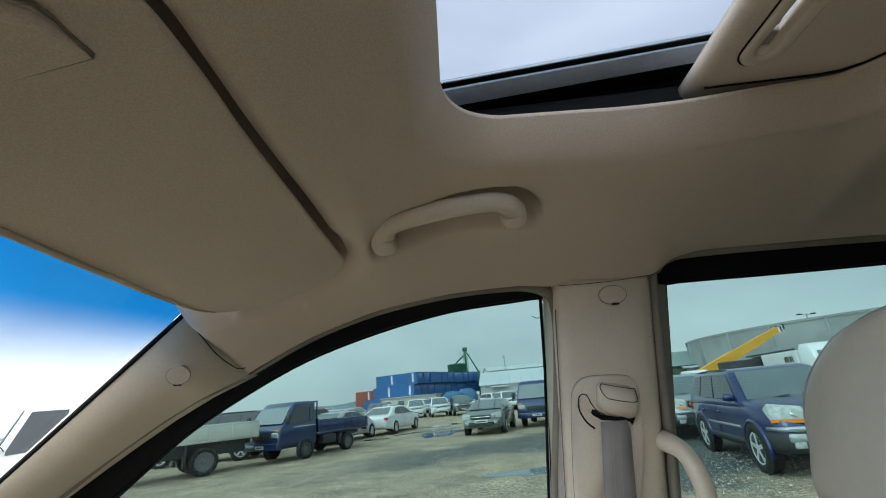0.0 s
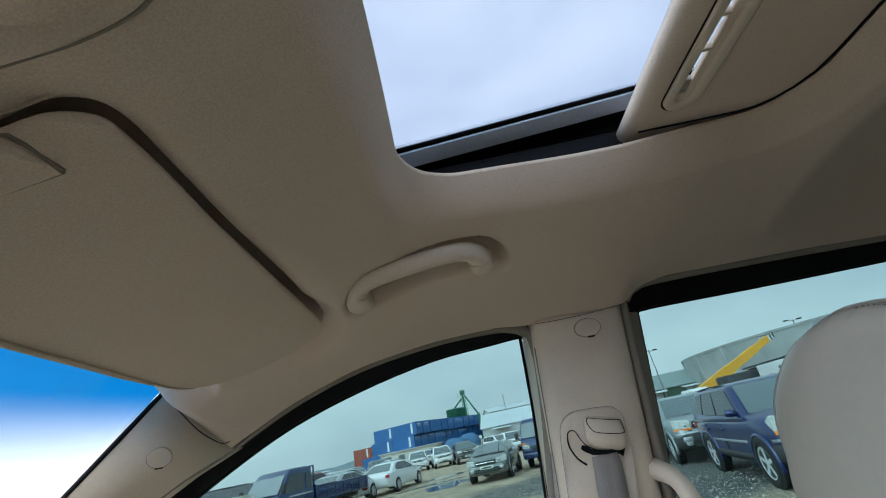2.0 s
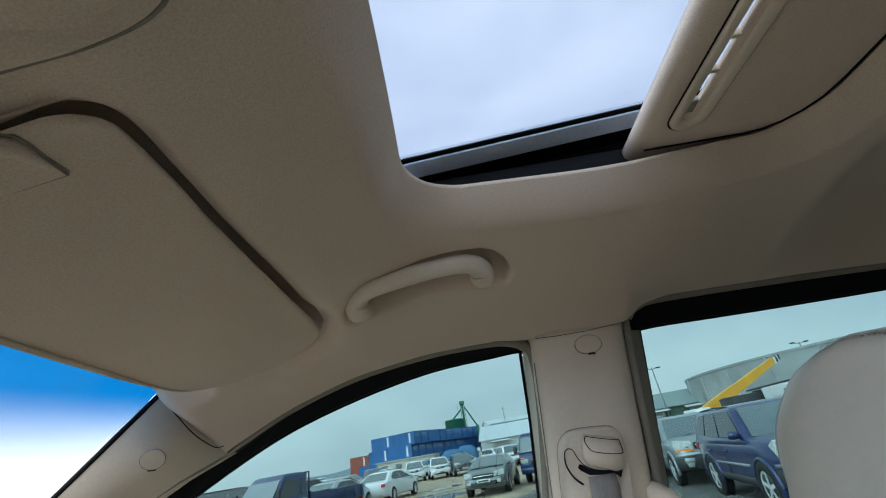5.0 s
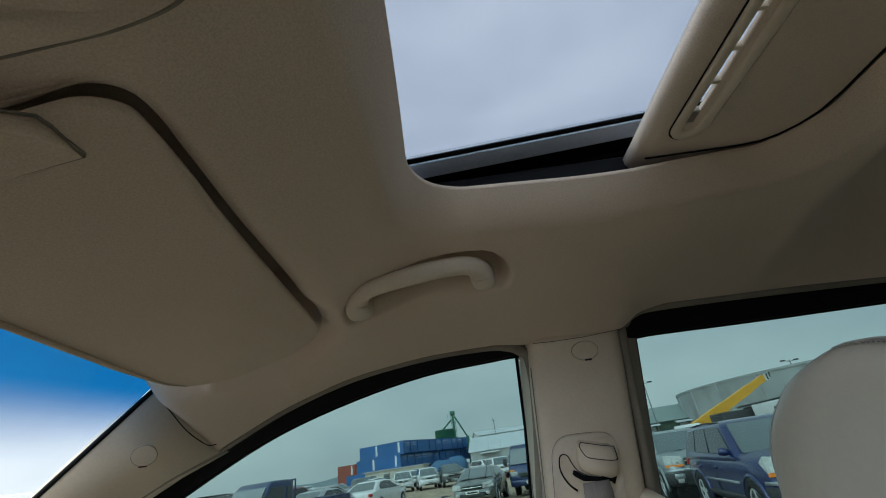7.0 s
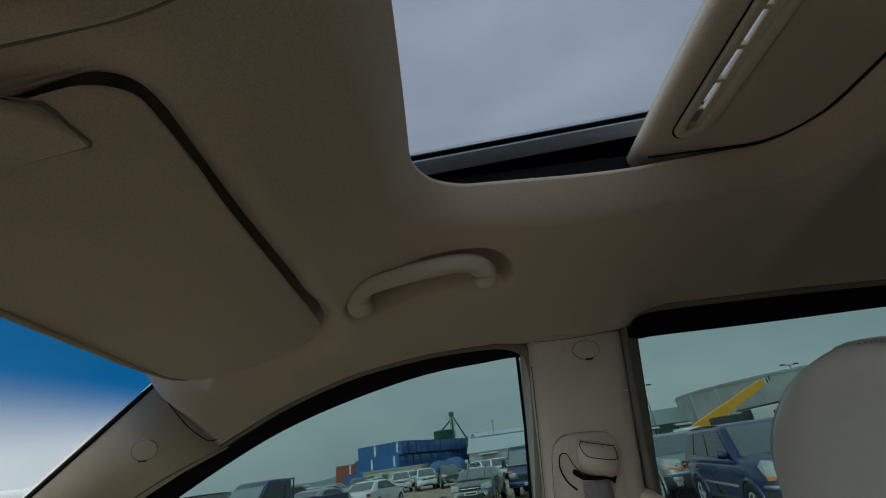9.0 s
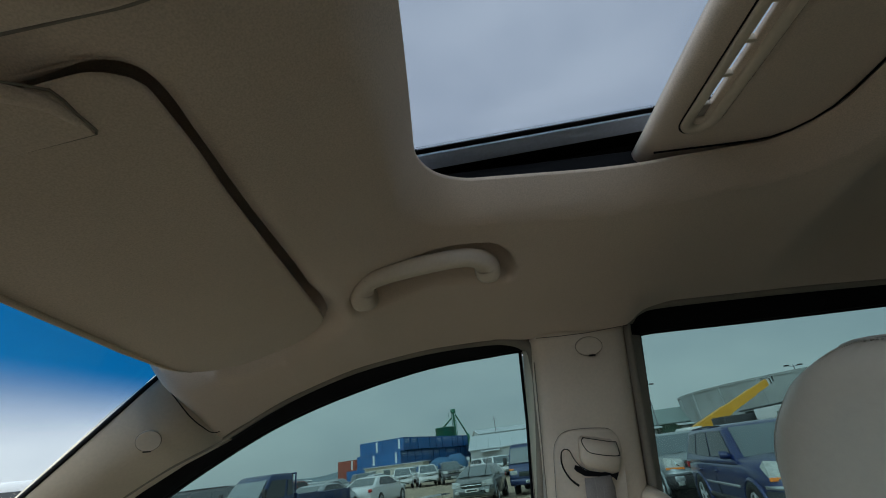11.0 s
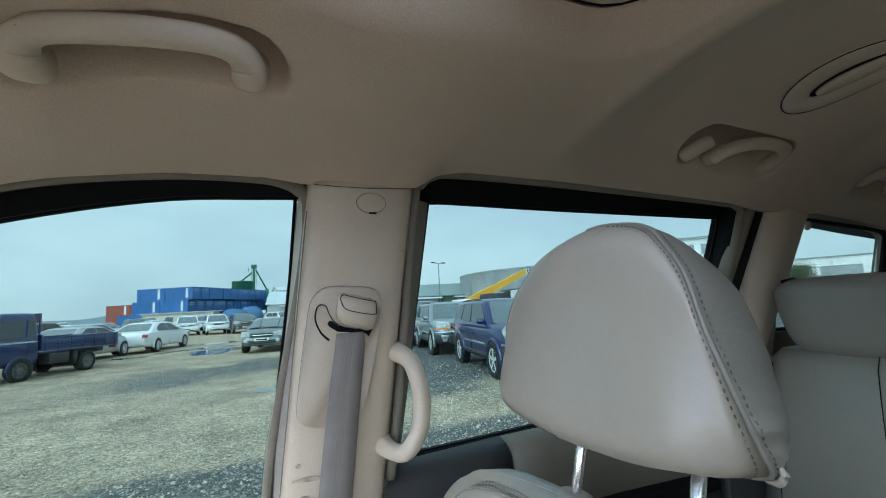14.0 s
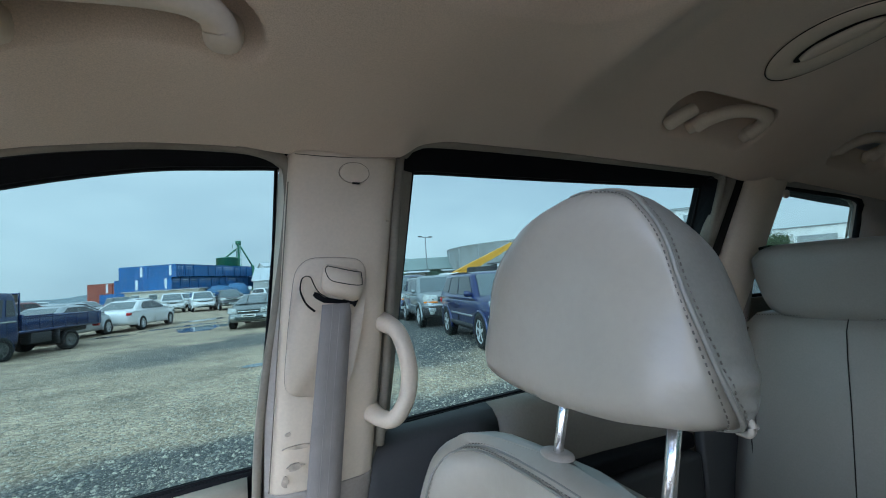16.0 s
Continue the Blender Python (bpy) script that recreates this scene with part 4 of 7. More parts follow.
slot_in_l = ((0.226, 1.521), (0.233, 1.518), (0.238, 1.506), (0.246, 1.494), (0.262, 1.484))
scoop = [pil(x, z, 0.0078) for x, z in slot_out_l] + [pil(0.262, 1.470, 0.0078)] + [pil(x, z, 0.0078) for x, z in reversed(slot_in_l[1:])]
part("guide_slot", slab(scoop, pn * 0.001), PLASTIC, belt, "shaded slot of the belt guide", smooth=False)
part("slot_rim", tube(spline([pil(x, z, 0.0092) for x, z in slot_out_l], 5), [0.0007 + 0.0010 * k / 20 for k in range(21)], 8), DARK_GAP, belt)
part("slot_rim", tube(spline([pil(x, z, 0.0092) for x, z in slot_in_l], 5), 0.0007, 8), DARK_GAP, belt)
# flat black plate laid on as the shade of the hole below the cap
part("slot_shadow", slab([pil(x, z, 0.0105) for x, z in ((0.235, 1.492), (0.238, 1.497), (0.243, 1.495), (0.252, 1.488), (0.278, 1.482), (0.299, 1.487), (0.303, 1.480), (0.297, 1.469), (0.293, 1.474), (0.250, 1.480), (0.238, 1.488))], pn * 0.001), RUBBER, belt, smooth=False)
cap_rings = []
for k, (z0, x0, x1, d) in enumerate(((1.538, 0.256, 0.300, 0.008), (1.532, 0.251, 0.305, 0.018), (1.520, 0.249, 0.307, 0.025), (1.505, 0.247, 0.307, 0.027), (1.497, 0.250, 0.305, 0.025), (1.491, 0.258, 0.303, 0.018), (1.488, 0.265, 0.299, 0.010))):
    tilt = -0.010
    cap_rings.append([pil(x0, z0, 0.004), pil(x0, z0, d * 0.8), pil(x0 + 0.006, z0 - 0.002, d), pil((x0 + x1) / 2, z0 + tilt / 2, d + 0.004), pil(x1 - 0.006, z0 + tilt, d), pil(x1, z0 + tilt, d * 0.8), pil(x1, z0 + tilt, 0.004)])
part("adjuster_cap", loft(cap_rings), PLASTIC, belt)
groove_pts = [pil(0.252, 1.525, 0.0245), pil(0.258, 1.513, 0.029), pil(0.275, 1.507, 0.0315), pil(0.295, 1.503, 0.031), pil(0.305, 1.503, 0.027)]
part("cap_groove", tube(spline(groove_pts, 5), 0.0007, 6), DARK_GAP, belt)
part("cap_groove", tube(spline([pil(0.256, 1.534, 0.019), pil(0.252, 1.530, 0.0225), pil(0.252, 1.525, 0.0247)], 5), 0.0007, 6), DARK_GAP, belt)
part("cap_groove", tube(spline([pil(0.304, 1.522, 0.0245), pil(0.305, 1.512, 0.0265), pil(0.305, 1.503, 0.0272)], 5), 0.0007, 6), DARK_GAP, belt)
part("cap_groove", tube(spline([pil(0.256, 1.534, 0.018), pil(0.275, 1.528, 0.0285), pil(0.296, 1.523, 0.0275), pil(0.304, 1.522, 0.024)], 5), 0.0007, 6), DARK_GAP, belt)
web_a, web_b = [], []
for z, x0, x1, off in ((1.477, 0.248, 0.289, 0.013), (1.46, 0.246, 0.291, 0.016), (1.40, 0.239, 0.286, 0.018), (1.30, 0.229, 0.279, 0.020), (1.20, 0.220, 0.272, 0.022), (1.0, 0.206, 0.255, 0.026), (0.6, 0.185, 0.235, 0.03)):
    web_a.append([pil(x0, z, off), pil(x0 * 0.66 + x1 * 0.34, z, off + 0.0012), pil(x0 * 0.34 + x1 * 0.66, z, off + 0.0012), pil(x1, z, off), pil(x1, z, off - 0.0015), pil(x0, z, off - 0.0015)])
part("webbing", loft(web_a), WEBBING, belt)
for u in (0.36, 0.60):
    part("webbing_stripe", tube([r[0].lerp(r[3], u) + Vector((0, -0.0007, 0)) for r in web_a], 0.0008, 6), WEB_PALE, belt, "paler woven stripe")

# ---- assist handle on the centre pillar ----
assist = thing("pillar_handle", "beige D-shaped assist handle on the centre pillar", "grab handle")
hp = spline([Vector(p) for p in ((0.344, 0.712, 1.443), (0.352, 0.668, 1.4370), (0.361, 0.634, 1.4245), (0.368, 0.620, 1.393), (0.372, 0.622, 1.359), (0.3665, 0.626, 1.322), (0.3485, 0.634, 1.2935), (0.336, 0.662, 1.2885), (0.330, 0.700, 1.289), (0.328, 0.722, 1.289))], 7)
n = len(hp) - 1
flare = [max(abs(2 * i / n - 1) - 0.55, 0.0) / 0.45 for i in range(n + 1)]
part("bar", bar(hp, [0.0125 + 0.0045 * f for f in flare], [0.0130 + 0.0090 * f ** 1.5 for f in flare], up=(1, 0.3, 0.0), power=2.3), PLASTIC, assist)

# body rail behind the lining's edge
rail_rows = []
for k in range(61):
    x = -0.345 + 2.6 * k / 60
    ye, ze = edge_y(x), edge_z(x)
    rail_rows.append([(x, ye + 0.012, ze + 0.001), (x, ye + 0.11, ze + 0.012), (x, ye + 0.11, ze + 0.08), (x, ye - 0.02, ze + 0.09)])
roof_rail = link("roof_side_rail", loft(rail_rows, closed=False, cap=False), BLACK_TRIM, smooth=False)
tagged(roof_rail, "black body rail above the passenger doors", "roof rail", kind="structure")

# ---- rear pillar, rear quarter window ----
c_pillar = thing("rear_pillar_trim", "beige plastic rear pillar trim between the windows", "pillar trim")
c_rings = []
for z in (0.9, 1.2, 1.35, 1.5, 1.6, 1.69, 1.71):
    xf, xr = 1.240 - (1.69 - z) * 0.33, 1.414 - (1.69 - z) * 0.42
    y = side_y(0.640, 0.2, 1.28, z)
    c_rings.append([(xf - 0.005, y + 0.06, z), (xf, y + 0.015, z), (xf + 0.012, y + 0.002, z), (xf + 0.06, y - 0.008, z), (xf + 0.085, y - 0.004, z), (xr - 0.02, y + 0.006, z), (xr, y + 0.014, z), (xr + 0.004, y + 0.05, z), (xr + 0.004, y + 0.08, z)])
part("cover", loft(c_rings), PLASTIC, c_pillar)
part("lower_trim", box(1.06, 1.36, 0.640, 0.664, 0.62, 1.185, 0.008), DOOR_DARK, c_pillar, "black lower jamb trim")
part("cap", disc((1.365, side_y(0.634, 0.2, 1.365, 1.655), 1.655), pn, 0.011, 0.004), PLASTIC, c_pillar)
part("belt_hook", tube([(1.262, 0.590, 1.520), (1.275, 0.575, 1.525), (1.285, 0.585, 1.515)], 0.007, 8), BLACK_TRIM, c_pillar, "black belt hook")
rear_jamb = thing("door_seal", "taupe vertical seal behind the rear door window", "door seal", "door seals")
part("bead", tube([trim_p(1.186 - (1.69 - z) * 0.40, z, 0.018) for z in (1.708, 1.703, 1.69, 1.60, 1.45, 1.25)], [0.006, 0.012, 0.0165, 0.0175, 0.0175, 0.0175], 14), SEAL, rear_jamb)
part("gap", tube([trim_p(1.222 - (1.69 - z) * 0.36, z, 0.030) for z in (1.70, 1.60, 1.45, 1.25)], 0.022, 8), DARK_GAP, rear_jamb)

QUARTER = [(1.310, 1.40), (1.352, 1.535), (1.408, 1.670), (1.425, 1.684), (1.75, 1.661), (1.79, 1.652), (1.806, 1.637), (1.800, 1.54), (1.79, 1.40)]
Q_OUT = [(1.30, 0.45), (1.30, 1.40), (1.33, 1.705), (1.40, 1.710), (1.85, 1.662), (1.95, 1.650), (2.30, 1.62), (2.30, 1.40), (2.30, 0.45)]


def quarter_p(x, z, off=0.0):
    return Vector((x, side_y(0.68 + off, 0.2, x, z), z))


wall_quarter = thing("wall_rear_quarter", "beige rear quarter trim round the small side window", "wall", kind="structure")
qi, qo = dense(QUARTER, 2), dense(Q_OUT, 2)
part("trim_panel", loft([[quarter_p(x, z, 0.06) for x, z in qo], [quarter_p(x, z, -0.015) for x, z in qo], [quarter_p(x, z, -0.012) for x, z in qi], [quarter_p(x, z, 0.03) for x, z in qi]], cap=False), PLASTIC_GREY, wall_quarter)
window_q = thing("window_2", "small green tinted rear quarter window", "window", kind="structure")
part("pane", slab([quarter_p(x, z, 0.020) for x, z in qi], (0, 0.004, 0)), GLASS_SIDE, window_q, smooth=False)
part("gasket", tube([quarter_p(x, z, 0.005) for x, z in qi] + [quarter_p(*qi[0], 0.005)], 0.009, 6), RUBBER, window_q)

# ---- plain walls that close the cabin: driver's side, tailgate, floor, dashboard ----
W_OUT = [(-1.1, 0.45), (-1.1, 1.10), (-0.36, 1.63), (-0.1, 1.72), (0.8, 1.75), (1.9, 1.68), (2.30, 1.63), (2.30, 0.45)]
W_IN = [(-0.85, 1.17), (-0.80, 1.22), (-0.33, 1.58), (-0.1, 1.66), (0.8, 1.69), (1.75, 1.63), (1.85, 1.35), (1.8, 1.22)]
wall_left = thing("wall_driver_side", "plain beige driver side trim with a long window", "wall", kind="structure")
wo, wi = dense(W_OUT, 3), dense(W_IN, 3)
part("trim_panel", loft([[flip(trim_p(x, z, 0.07)) for x, z in wo], [flip(trim_p(x, z)) for x, z in wo], [flip(trim_p(x, z)) for x, z in wi], [flip(trim_p(x, z, 0.06)) for x, z in wi]], cap=False), PLASTIC, wall_left)
window_l = thing("window_3", "driver side window glass", "window", kind="structure")
part("front_pane", slab([flip(glass_p(x, z)) for x, z in ((-0.85, 1.17), (-0.80, 1.22), (-0.33, 1.58), (-0.1, 1.66), (0.33, 1.675), (0.33, 1.19))], (0, -0.004, 0)), GLASS_DRIVER, window_l, smooth=False)
part("rear_pane", slab([flip(glass_p(x, z)) for x, z in ((0.34, 1.19), (0.34, 1.675), (0.8, 1.69), (1.75, 1.63), (1.85, 1.35), (1.8, 1.22))], (0, -0.004, 0)), GLASS_PRIVACY, window_l, "dark privacy glass", smooth=False)
part("divider", slab([flip(glass_p(x, z, -0.02)) for x, z in ((0.26, 1.15), (0.29, 1.70), (0.40, 1.70), (0.37, 1.15))], (0, -0.05, 0)), PLASTIC, window_l, smooth=False)
T_OUT = [(-0.75, 0.45), (-0.75, 1.2), (-0.70, 1.62), (-0.3, 1.80), (0.2, 1.80), (0.60, 1.62), (0.65, 1.2), (0.65, 0.45)]
T_IN = [(-0.62, 1.22), (-0.62, 1.3), (-0.56, 1.56), (-0.25, 1.68), (0.15, 1.68), (0.46, 1.56), (0.52, 1.3), (0.52, 1.22)]
to, ti = dense(T_OUT, 2), dense(T_IN, 2)
wall_back = thing("wall_tailgate", "plain beige tailgate trim with rear window", "wall", kind="structure")
part("trim_panel", loft([[(2.37, y, z) for y, z in to], [(2.30, y, z) for y, z in to], [(2.30, y, z) for y, z in ti], [(2.35, y, z) for y, z in ti]], cap=False), PLASTIC, wall_back)
window_b = thing("window_4", "tailgate window glass", "window", kind="structure")
part("pane", slab([(2.335, y, z) for y, z in ti], (0.004, 0, 0)), GLASS_PRIVACY, window_b, smooth=False)
CARPET = mat("beige_carpet", (0.25, 0.21, 0.165), 0.95, 0.12, 12.0, 0.6, 500)
floor_ob = link("floor", box(-1.2, 2.38, -0.92, 0.88, 0.40, 0.45), CARPET, smooth=False)
tagged(floor_ob, "beige carpeted car floor", "floor", kind="structure")
dash = link("dashboard", box(-1.35, -0.80, -0.80, 0.75, 0.46, 1.09, 0.06, 3), PLASTIC_GREY)
tagged(dash, "greige moulded dashboard below the windscreen", "dashboard", kind="structure")

# ---- front passenger seat ----
seat = thing("front_seat", "greige leather front passenger seat with raised headrest", "car seat")
SC = 0.321
HEAD = [(0.0, 1.583), (0.030, 1.580), (0.058, 1.572), (0.084, 1.556), (0.113, 1.523), (0.131, 1.480), (0.141, 1.442), (0.146, 1.410), (0.138, 1.385), (0.10, 1.374), (0.05, 1.369), (0.0, 1.368)]
head_out = spline([(0, dy, z) for dy, z in HEAD] + [(0, -dy, z) for dy, z in reversed(HEAD[1:-1])] + [(0, *HEAD[0])], 10)[:-1]
hc = Vector((0, 0, 1.475))


def head_ring(x, k, drop=0.0, taper=0.0):
    """One ring of the headrest; the seam swings back towards the lower corners, where the side band is gathered in creases."""
    out = []
    near_seam = smoothstep(0.416, 0.436, x) * (1 - smoothstep(0.44, 0.488, x))
    band = smoothstep(0.437, 0.447, x) * (1 - smoothstep(0.47, 0.51, x))
    for i, p in enumerate(head_out):
        q = hc + (p - hc) * k
        swing = 2.3 * max(1.490 - q.z, 0.0) ** 2 + 8.0 * max(1.430 - q.z, 0.0) ** 2 - 0.013 * math.exp(-((q.z - 1.500) / 0.055) ** 2) + 0.012 * smoothstep(1.552, 1.582, q.z)
        top = max(q.z - 1.385, 0.0) / 0.195
        low = 1 - smoothstep(1.40, 1.51, q.z)
        crease = band * low * (0.0016 * math.sin(i * 0.95) + 0.0012 * math.sin(i * 0.41 + 1.0))
        grow = (1 + crease / 0.12 + 0.018 * band * (1 if q.y < 0 else 0.2)) * (1 - taper * top)
        out.append((x + 0.004 + 0.20 * (q.z - 1.475) + swing * near_seam * (1 if abs(q.y) > 0.02 else 0.6), SC + q.y * grow, q.z - drop * top))
    return out


head_prof = [(0.4140, 0.05), (0.4135, 0.30), (0.4130, 0.50), (0.4135, 0.66), (0.4155, 0.79), (0.4200, 0.89), (0.4270, 0.96), (0.4360, 1.0)]
side_prof = [(0.4365, 0.998, 0.0, 0.0), (0.442, 1.002, 0.001, 0.004), (0.450, 1.006, 0.002, 0.010), (0.460, 1.010, 0.005, 0.016), (0.472, 1.009, 0.010, 0.024), (0.493, 0.976, 0.017, 0.040), (0.5055, 0.928, 0.022, 0.055),
             (0.513, 0.85, 0.025, 0.065), (0.518, 0.6, 0.025, 0.07), (0.519, 0.1, 0.025, 0.07)]
headrest = part("headrest", loft([head_ring(x, k) for x, k in head_prof], cap=True), LEATHER, seat, "puffy greige leather headrest, creased")
part("side_band", loft([head_ring(*row) for row in side_prof], cap=True), LEATHER_SHADED, headrest)
seam = head_ring(0.4365, 1.003)
part("piping", tube([Vector(p) for p in seam] + [Vector(seam[0])], 0.0022, 6), LEATHER_SHADED, headrest)


def stitches(path, length=0.0026, gap=0.0030, r=0.0006):
    """Short raised threads along a path, in one mesh."""
    bm = bmesh.new()
    path = [Vector(p) for p in path]
    run, on, start = 0.0, True, path[0]
    for a, b in zip(path, path[1:]):
        d = (b - a).length
        if d < 1e-6:
            continue
        pos = 0.0
        while pos < d:
            need = (length if on else gap) - run
            step = min(need, d - pos)
            pos, run = pos + step, run + step
            here = a.lerp(b, pos / d)
            if run >= (length if on else gap) - 1e-9:
                if on:
                    t = (here - start)
                    bmesh.ops.create_cone(bm, cap_ends=True, segments=4, radius1=r, radius2=r, depth=t.length, matrix=Matrix.Translation((start + here) / 2) @ t.to_track_quat("Z", "Y").to_matrix().to_4x4())
                on, run, start = not on, 0.0, here
    return bm


for x, k in ((0.4316, 0.984), (0.4420, 1.004)):
    s_path = head_ring(x - 0.0004, k + 0.002)
    part("stitching", stitches([p for p in s_path if p[1] < SC - 0.012 and p[2] > 1.375]), THREAD, headrest, smooth=False)
part("seam_loop", tube(spline([Vector(p) for p in ((0.470, SC - 0.136, 1.395), (0.466, SC - 0.145, 1.389), (0.467, SC - 0.142, 1.381), (0.474, SC - 0.130, 1.378))], 5), 0.0026, 8), LEATHER, headrest, "loose end of the seam piping")
for dy in (0.058, -0.078):
    part("post", tube([(0.446, SC + dy, 1.27), (0.464, SC + dy, 1.335), (0.482, SC + dy, 1.40)], 0.0058, 16), CHROME, seat, "chrome headrest post")
    collar = [oval(Vector((cx, SC + dy, 0)), 0.024 * k, 0.015 * k, radians(90), z) for cx, k, z in ((0.450, 1.0, 1.285), (0.4535, 1.0, 1.3010), (0.4545, 0.93, 1.3040), (0.455, 0.62, 1.3060), (0.4555, 0.50, 1.3062))]
    part("post_collar", loft(collar), PLASTIC_GREY, seat, "taupe plastic collar of the headrest post")
back_rings = []
BACK = ((0.55, 0.25, 0.07, 0.36), (0.85, 0.255, 0.085, 0.385), (1.05, 0.252, 0.085, 0.40), (1.14, 0.255, 0.080, 0.410), (1.19, 0.252, 0.060, 0.404), (1.232, 0.240, 0.050, 0.403), (1.262, 0.232, 0.036, 0.403), (1.283, 0.212, 0.018, 0.407), (1.294, 0.186, 0.006, 0.414), (1.300, 0.135, 0.0, 0.430), (1.302, 0.055, 0.0, 0.446))
for z, hw, bol, front in spline([Vector(r) for r in BACK], 3):
    sec = [(front, 0.0), (front, 0.35), (front - 0.1 * bol, 0.55), (front - 0.75 * bol, 0.72), (front - bol, 0.84), (front - 0.8 * bol, 0.95), (front - 0.2 * bol, 1.0), (0.52, 0.98), (0.56, 0.80), (0.575, 0.0)]
    if z > 1.28:
        sec = [(max(x, front) if x < 0.5 else max(x - (z - 1.28) * 1.2, front + 0.012), u) for x, u in sec]
    sec = [(max(x - 0.085 * smoothstep(1.16, 1.30, z), front + 0.010) if x > 0.47 else x, u) for x, u in sec]
    right = [Vector((x, SC + 0.005 + u * hw, z)) for x, u in sec]
    left = [Vector((x, SC + 0.005 - u * hw, z)) for x, u in reversed(sec[1:-1])]
    back_rings.append(spline(right + left + [right[0]], 3)[:-1])
backrest = part("backrest", loft(back_rings), LEATHER, seat, "stitched greige leather backrest")
for back_off, drop in ((-0.005, 0.0), (0.005, 0.0026)):
    path = [Vector((f + back_off, SC + 0.005 + w, z + drop)) for z, w, f in ((1.170, 0.200, 0.352), (1.228, 0.194, 0.355), (1.262, 0.190, 0.372), (1.282, 0.172, 0.395), (1.291, 0.125, 0.408), (1.293, 0.05, 0.414), (1.293, -0.05, 0.414), (1.291, -0.115, 0.410), (1.282, -0.160, 0.395), (1.262, -0.182, 0.372), (1.228, -0.194, 0.355))]
    part("seam", tube(spline(path, 6), 0.0016, 6), LEATHER_SHADED, backrest)
    part("stitching", stitches([p + Vector((0.004, 0, 0.0016)) for p in spline(path, 6)]), THREAD, backrest, smooth=False)
part("cushion", box(-0.12, 0.46, SC - 0.25, SC + 0.25, 0.55, 0.78, 0.06, 3), LEATHER, seat)
part("seat_base", box(-0.05, 0.50, SC - 0.2, SC + 0.2, 0.448, 0.58), BLACK_TRIM, seat, smooth=False)

# ---- rear seat ----
rear_seat = thing("rear_seat", "greige leather rear seat with broad headrest", "car seat")
RH = [(0.0, 1.530), (0.10, 1.528), (0.135, 1.520), (0.153, 1.505), (0.156, 1.490), (0.150, 1.450), (0.138, 1.408), (0.120, 1.380), (0.08, 1.367), (0.0, 1.362)]
RC = 0.436
rh_out = spline([(0, dy, z) for dy, z in RH] + [(0, -dy, z) for dy, z in reversed(RH[1:-1])] + [(0, *RH[0])], 4)[:-1]
rhc = Vector((0, 0, 1.45))


def rh_ring(x, k, kz=None):
    return [(x, RC + (p - rhc).y * k, rhc.z + (p - rhc).z * (kz or k)) for p in rh_out]


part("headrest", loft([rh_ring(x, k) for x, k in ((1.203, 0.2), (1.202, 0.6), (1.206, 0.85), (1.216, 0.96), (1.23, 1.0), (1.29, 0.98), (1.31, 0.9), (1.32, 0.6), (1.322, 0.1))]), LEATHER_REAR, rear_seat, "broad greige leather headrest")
rs_rings = []
for z, hw, front, back in ((0.5, 0.62, 1.06, 1.36), (0.95, 0.62, 1.12, 1.38), (1.2, 0.60, 1.165, 1.39), (1.30, 0.600, 1.185, 1.39), (1.350, 0.594, 1.198, 1.375), (1.374, 0.575, 1.214, 1.35), (1.383, 0.53, 1.245, 1.32)):
    sec = [Vector((front, MID, z)), Vector((front, MID + hw * 0.6, z)), Vector((front + 0.004, MID + hw * 0.92, z)), Vector((front + 0.03, MID + hw * 1.0, z)), Vector((back - 0.03, MID + hw, z)), Vector((back, MID + hw * 0.94, z)), Vector((back, MID, z))]
    full = sec + [Vector((p.x, 2 * MID - p.y, p.z)) for p in reversed(sec[1:-1])]
    rs_rings.append([p + Vector((0, 0.075, 0)) for p in full])
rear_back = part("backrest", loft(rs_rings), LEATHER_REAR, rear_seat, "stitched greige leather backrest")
for y in (0.413, 0.13):
    part("seam", tube([(1.119, y - 0.004, 0.95), (1.164, y, 1.2), (1.184, y + 0.004, 1.30), (1.197, y + 0.006, 1.350), (1.213, y + 0.006, 1.376)], 0.0009, 6), DARK_GAP, rear_back)
part("seam", tube([(1.128, 0.572, 0.95), (1.150, 0.590, 1.08), (1.172, 0.602, 1.2), (1.190, 0.604, 1.30), (1.200, 0.600, 1.345)], 0.0012, 6), DARK_GAP, rear_back)
part("stitching", stitches([(1.208, 0.610, 1.362), (1.209, 0.585, 1.373), (1.210, 0.56, 1.3745), (1.210, 0.2, 1.3745)]), THREAD, rear_back, smooth=False)
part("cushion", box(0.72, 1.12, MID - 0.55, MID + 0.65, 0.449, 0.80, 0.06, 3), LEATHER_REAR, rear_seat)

# ---- door mirror ----
mirror = thing("door_mirror", "pale silver exterior door mirror", "door mirror")
MC = Vector((-0.665, 0.985, 1.245))
mrot = Matrix.Translation(MC) @ pose(0, 0, 0, 0, -6.5, -21)


def m_ring(x, hy, hz, r=0.055):
    return [mrot @ Vector((x, p[0], p[1])) for p in [(q[0], q[1]) for q in rounded_rect(0, 0, hy, hz, min(r, hz * 0.9), 0, 5)]]


SILVER_LIGHT = mat("pale_silver_paint", (0.62, 0.63, 0.63), 0.35, 0.03, 10.0, metal=0.3, coat=0.7)
part("housing", loft([m_ring(0.004, 0.106, 0.071), m_ring(0.012, 0.114, 0.079), m_ring(0.0, 0.125, 0.09), m_ring(-0.03, 0.125, 0.09), m_ring(-0.09, 0.10, 0.075), m_ring(-0.12, 0.06, 0.045)], cap=True), SILVER_LIGHT, mirror)
MIRROR = mat("mirror_silver", (0.85, 0.88, 0.9), 0.02, 0.0, fine=0.0, metal=1.0)
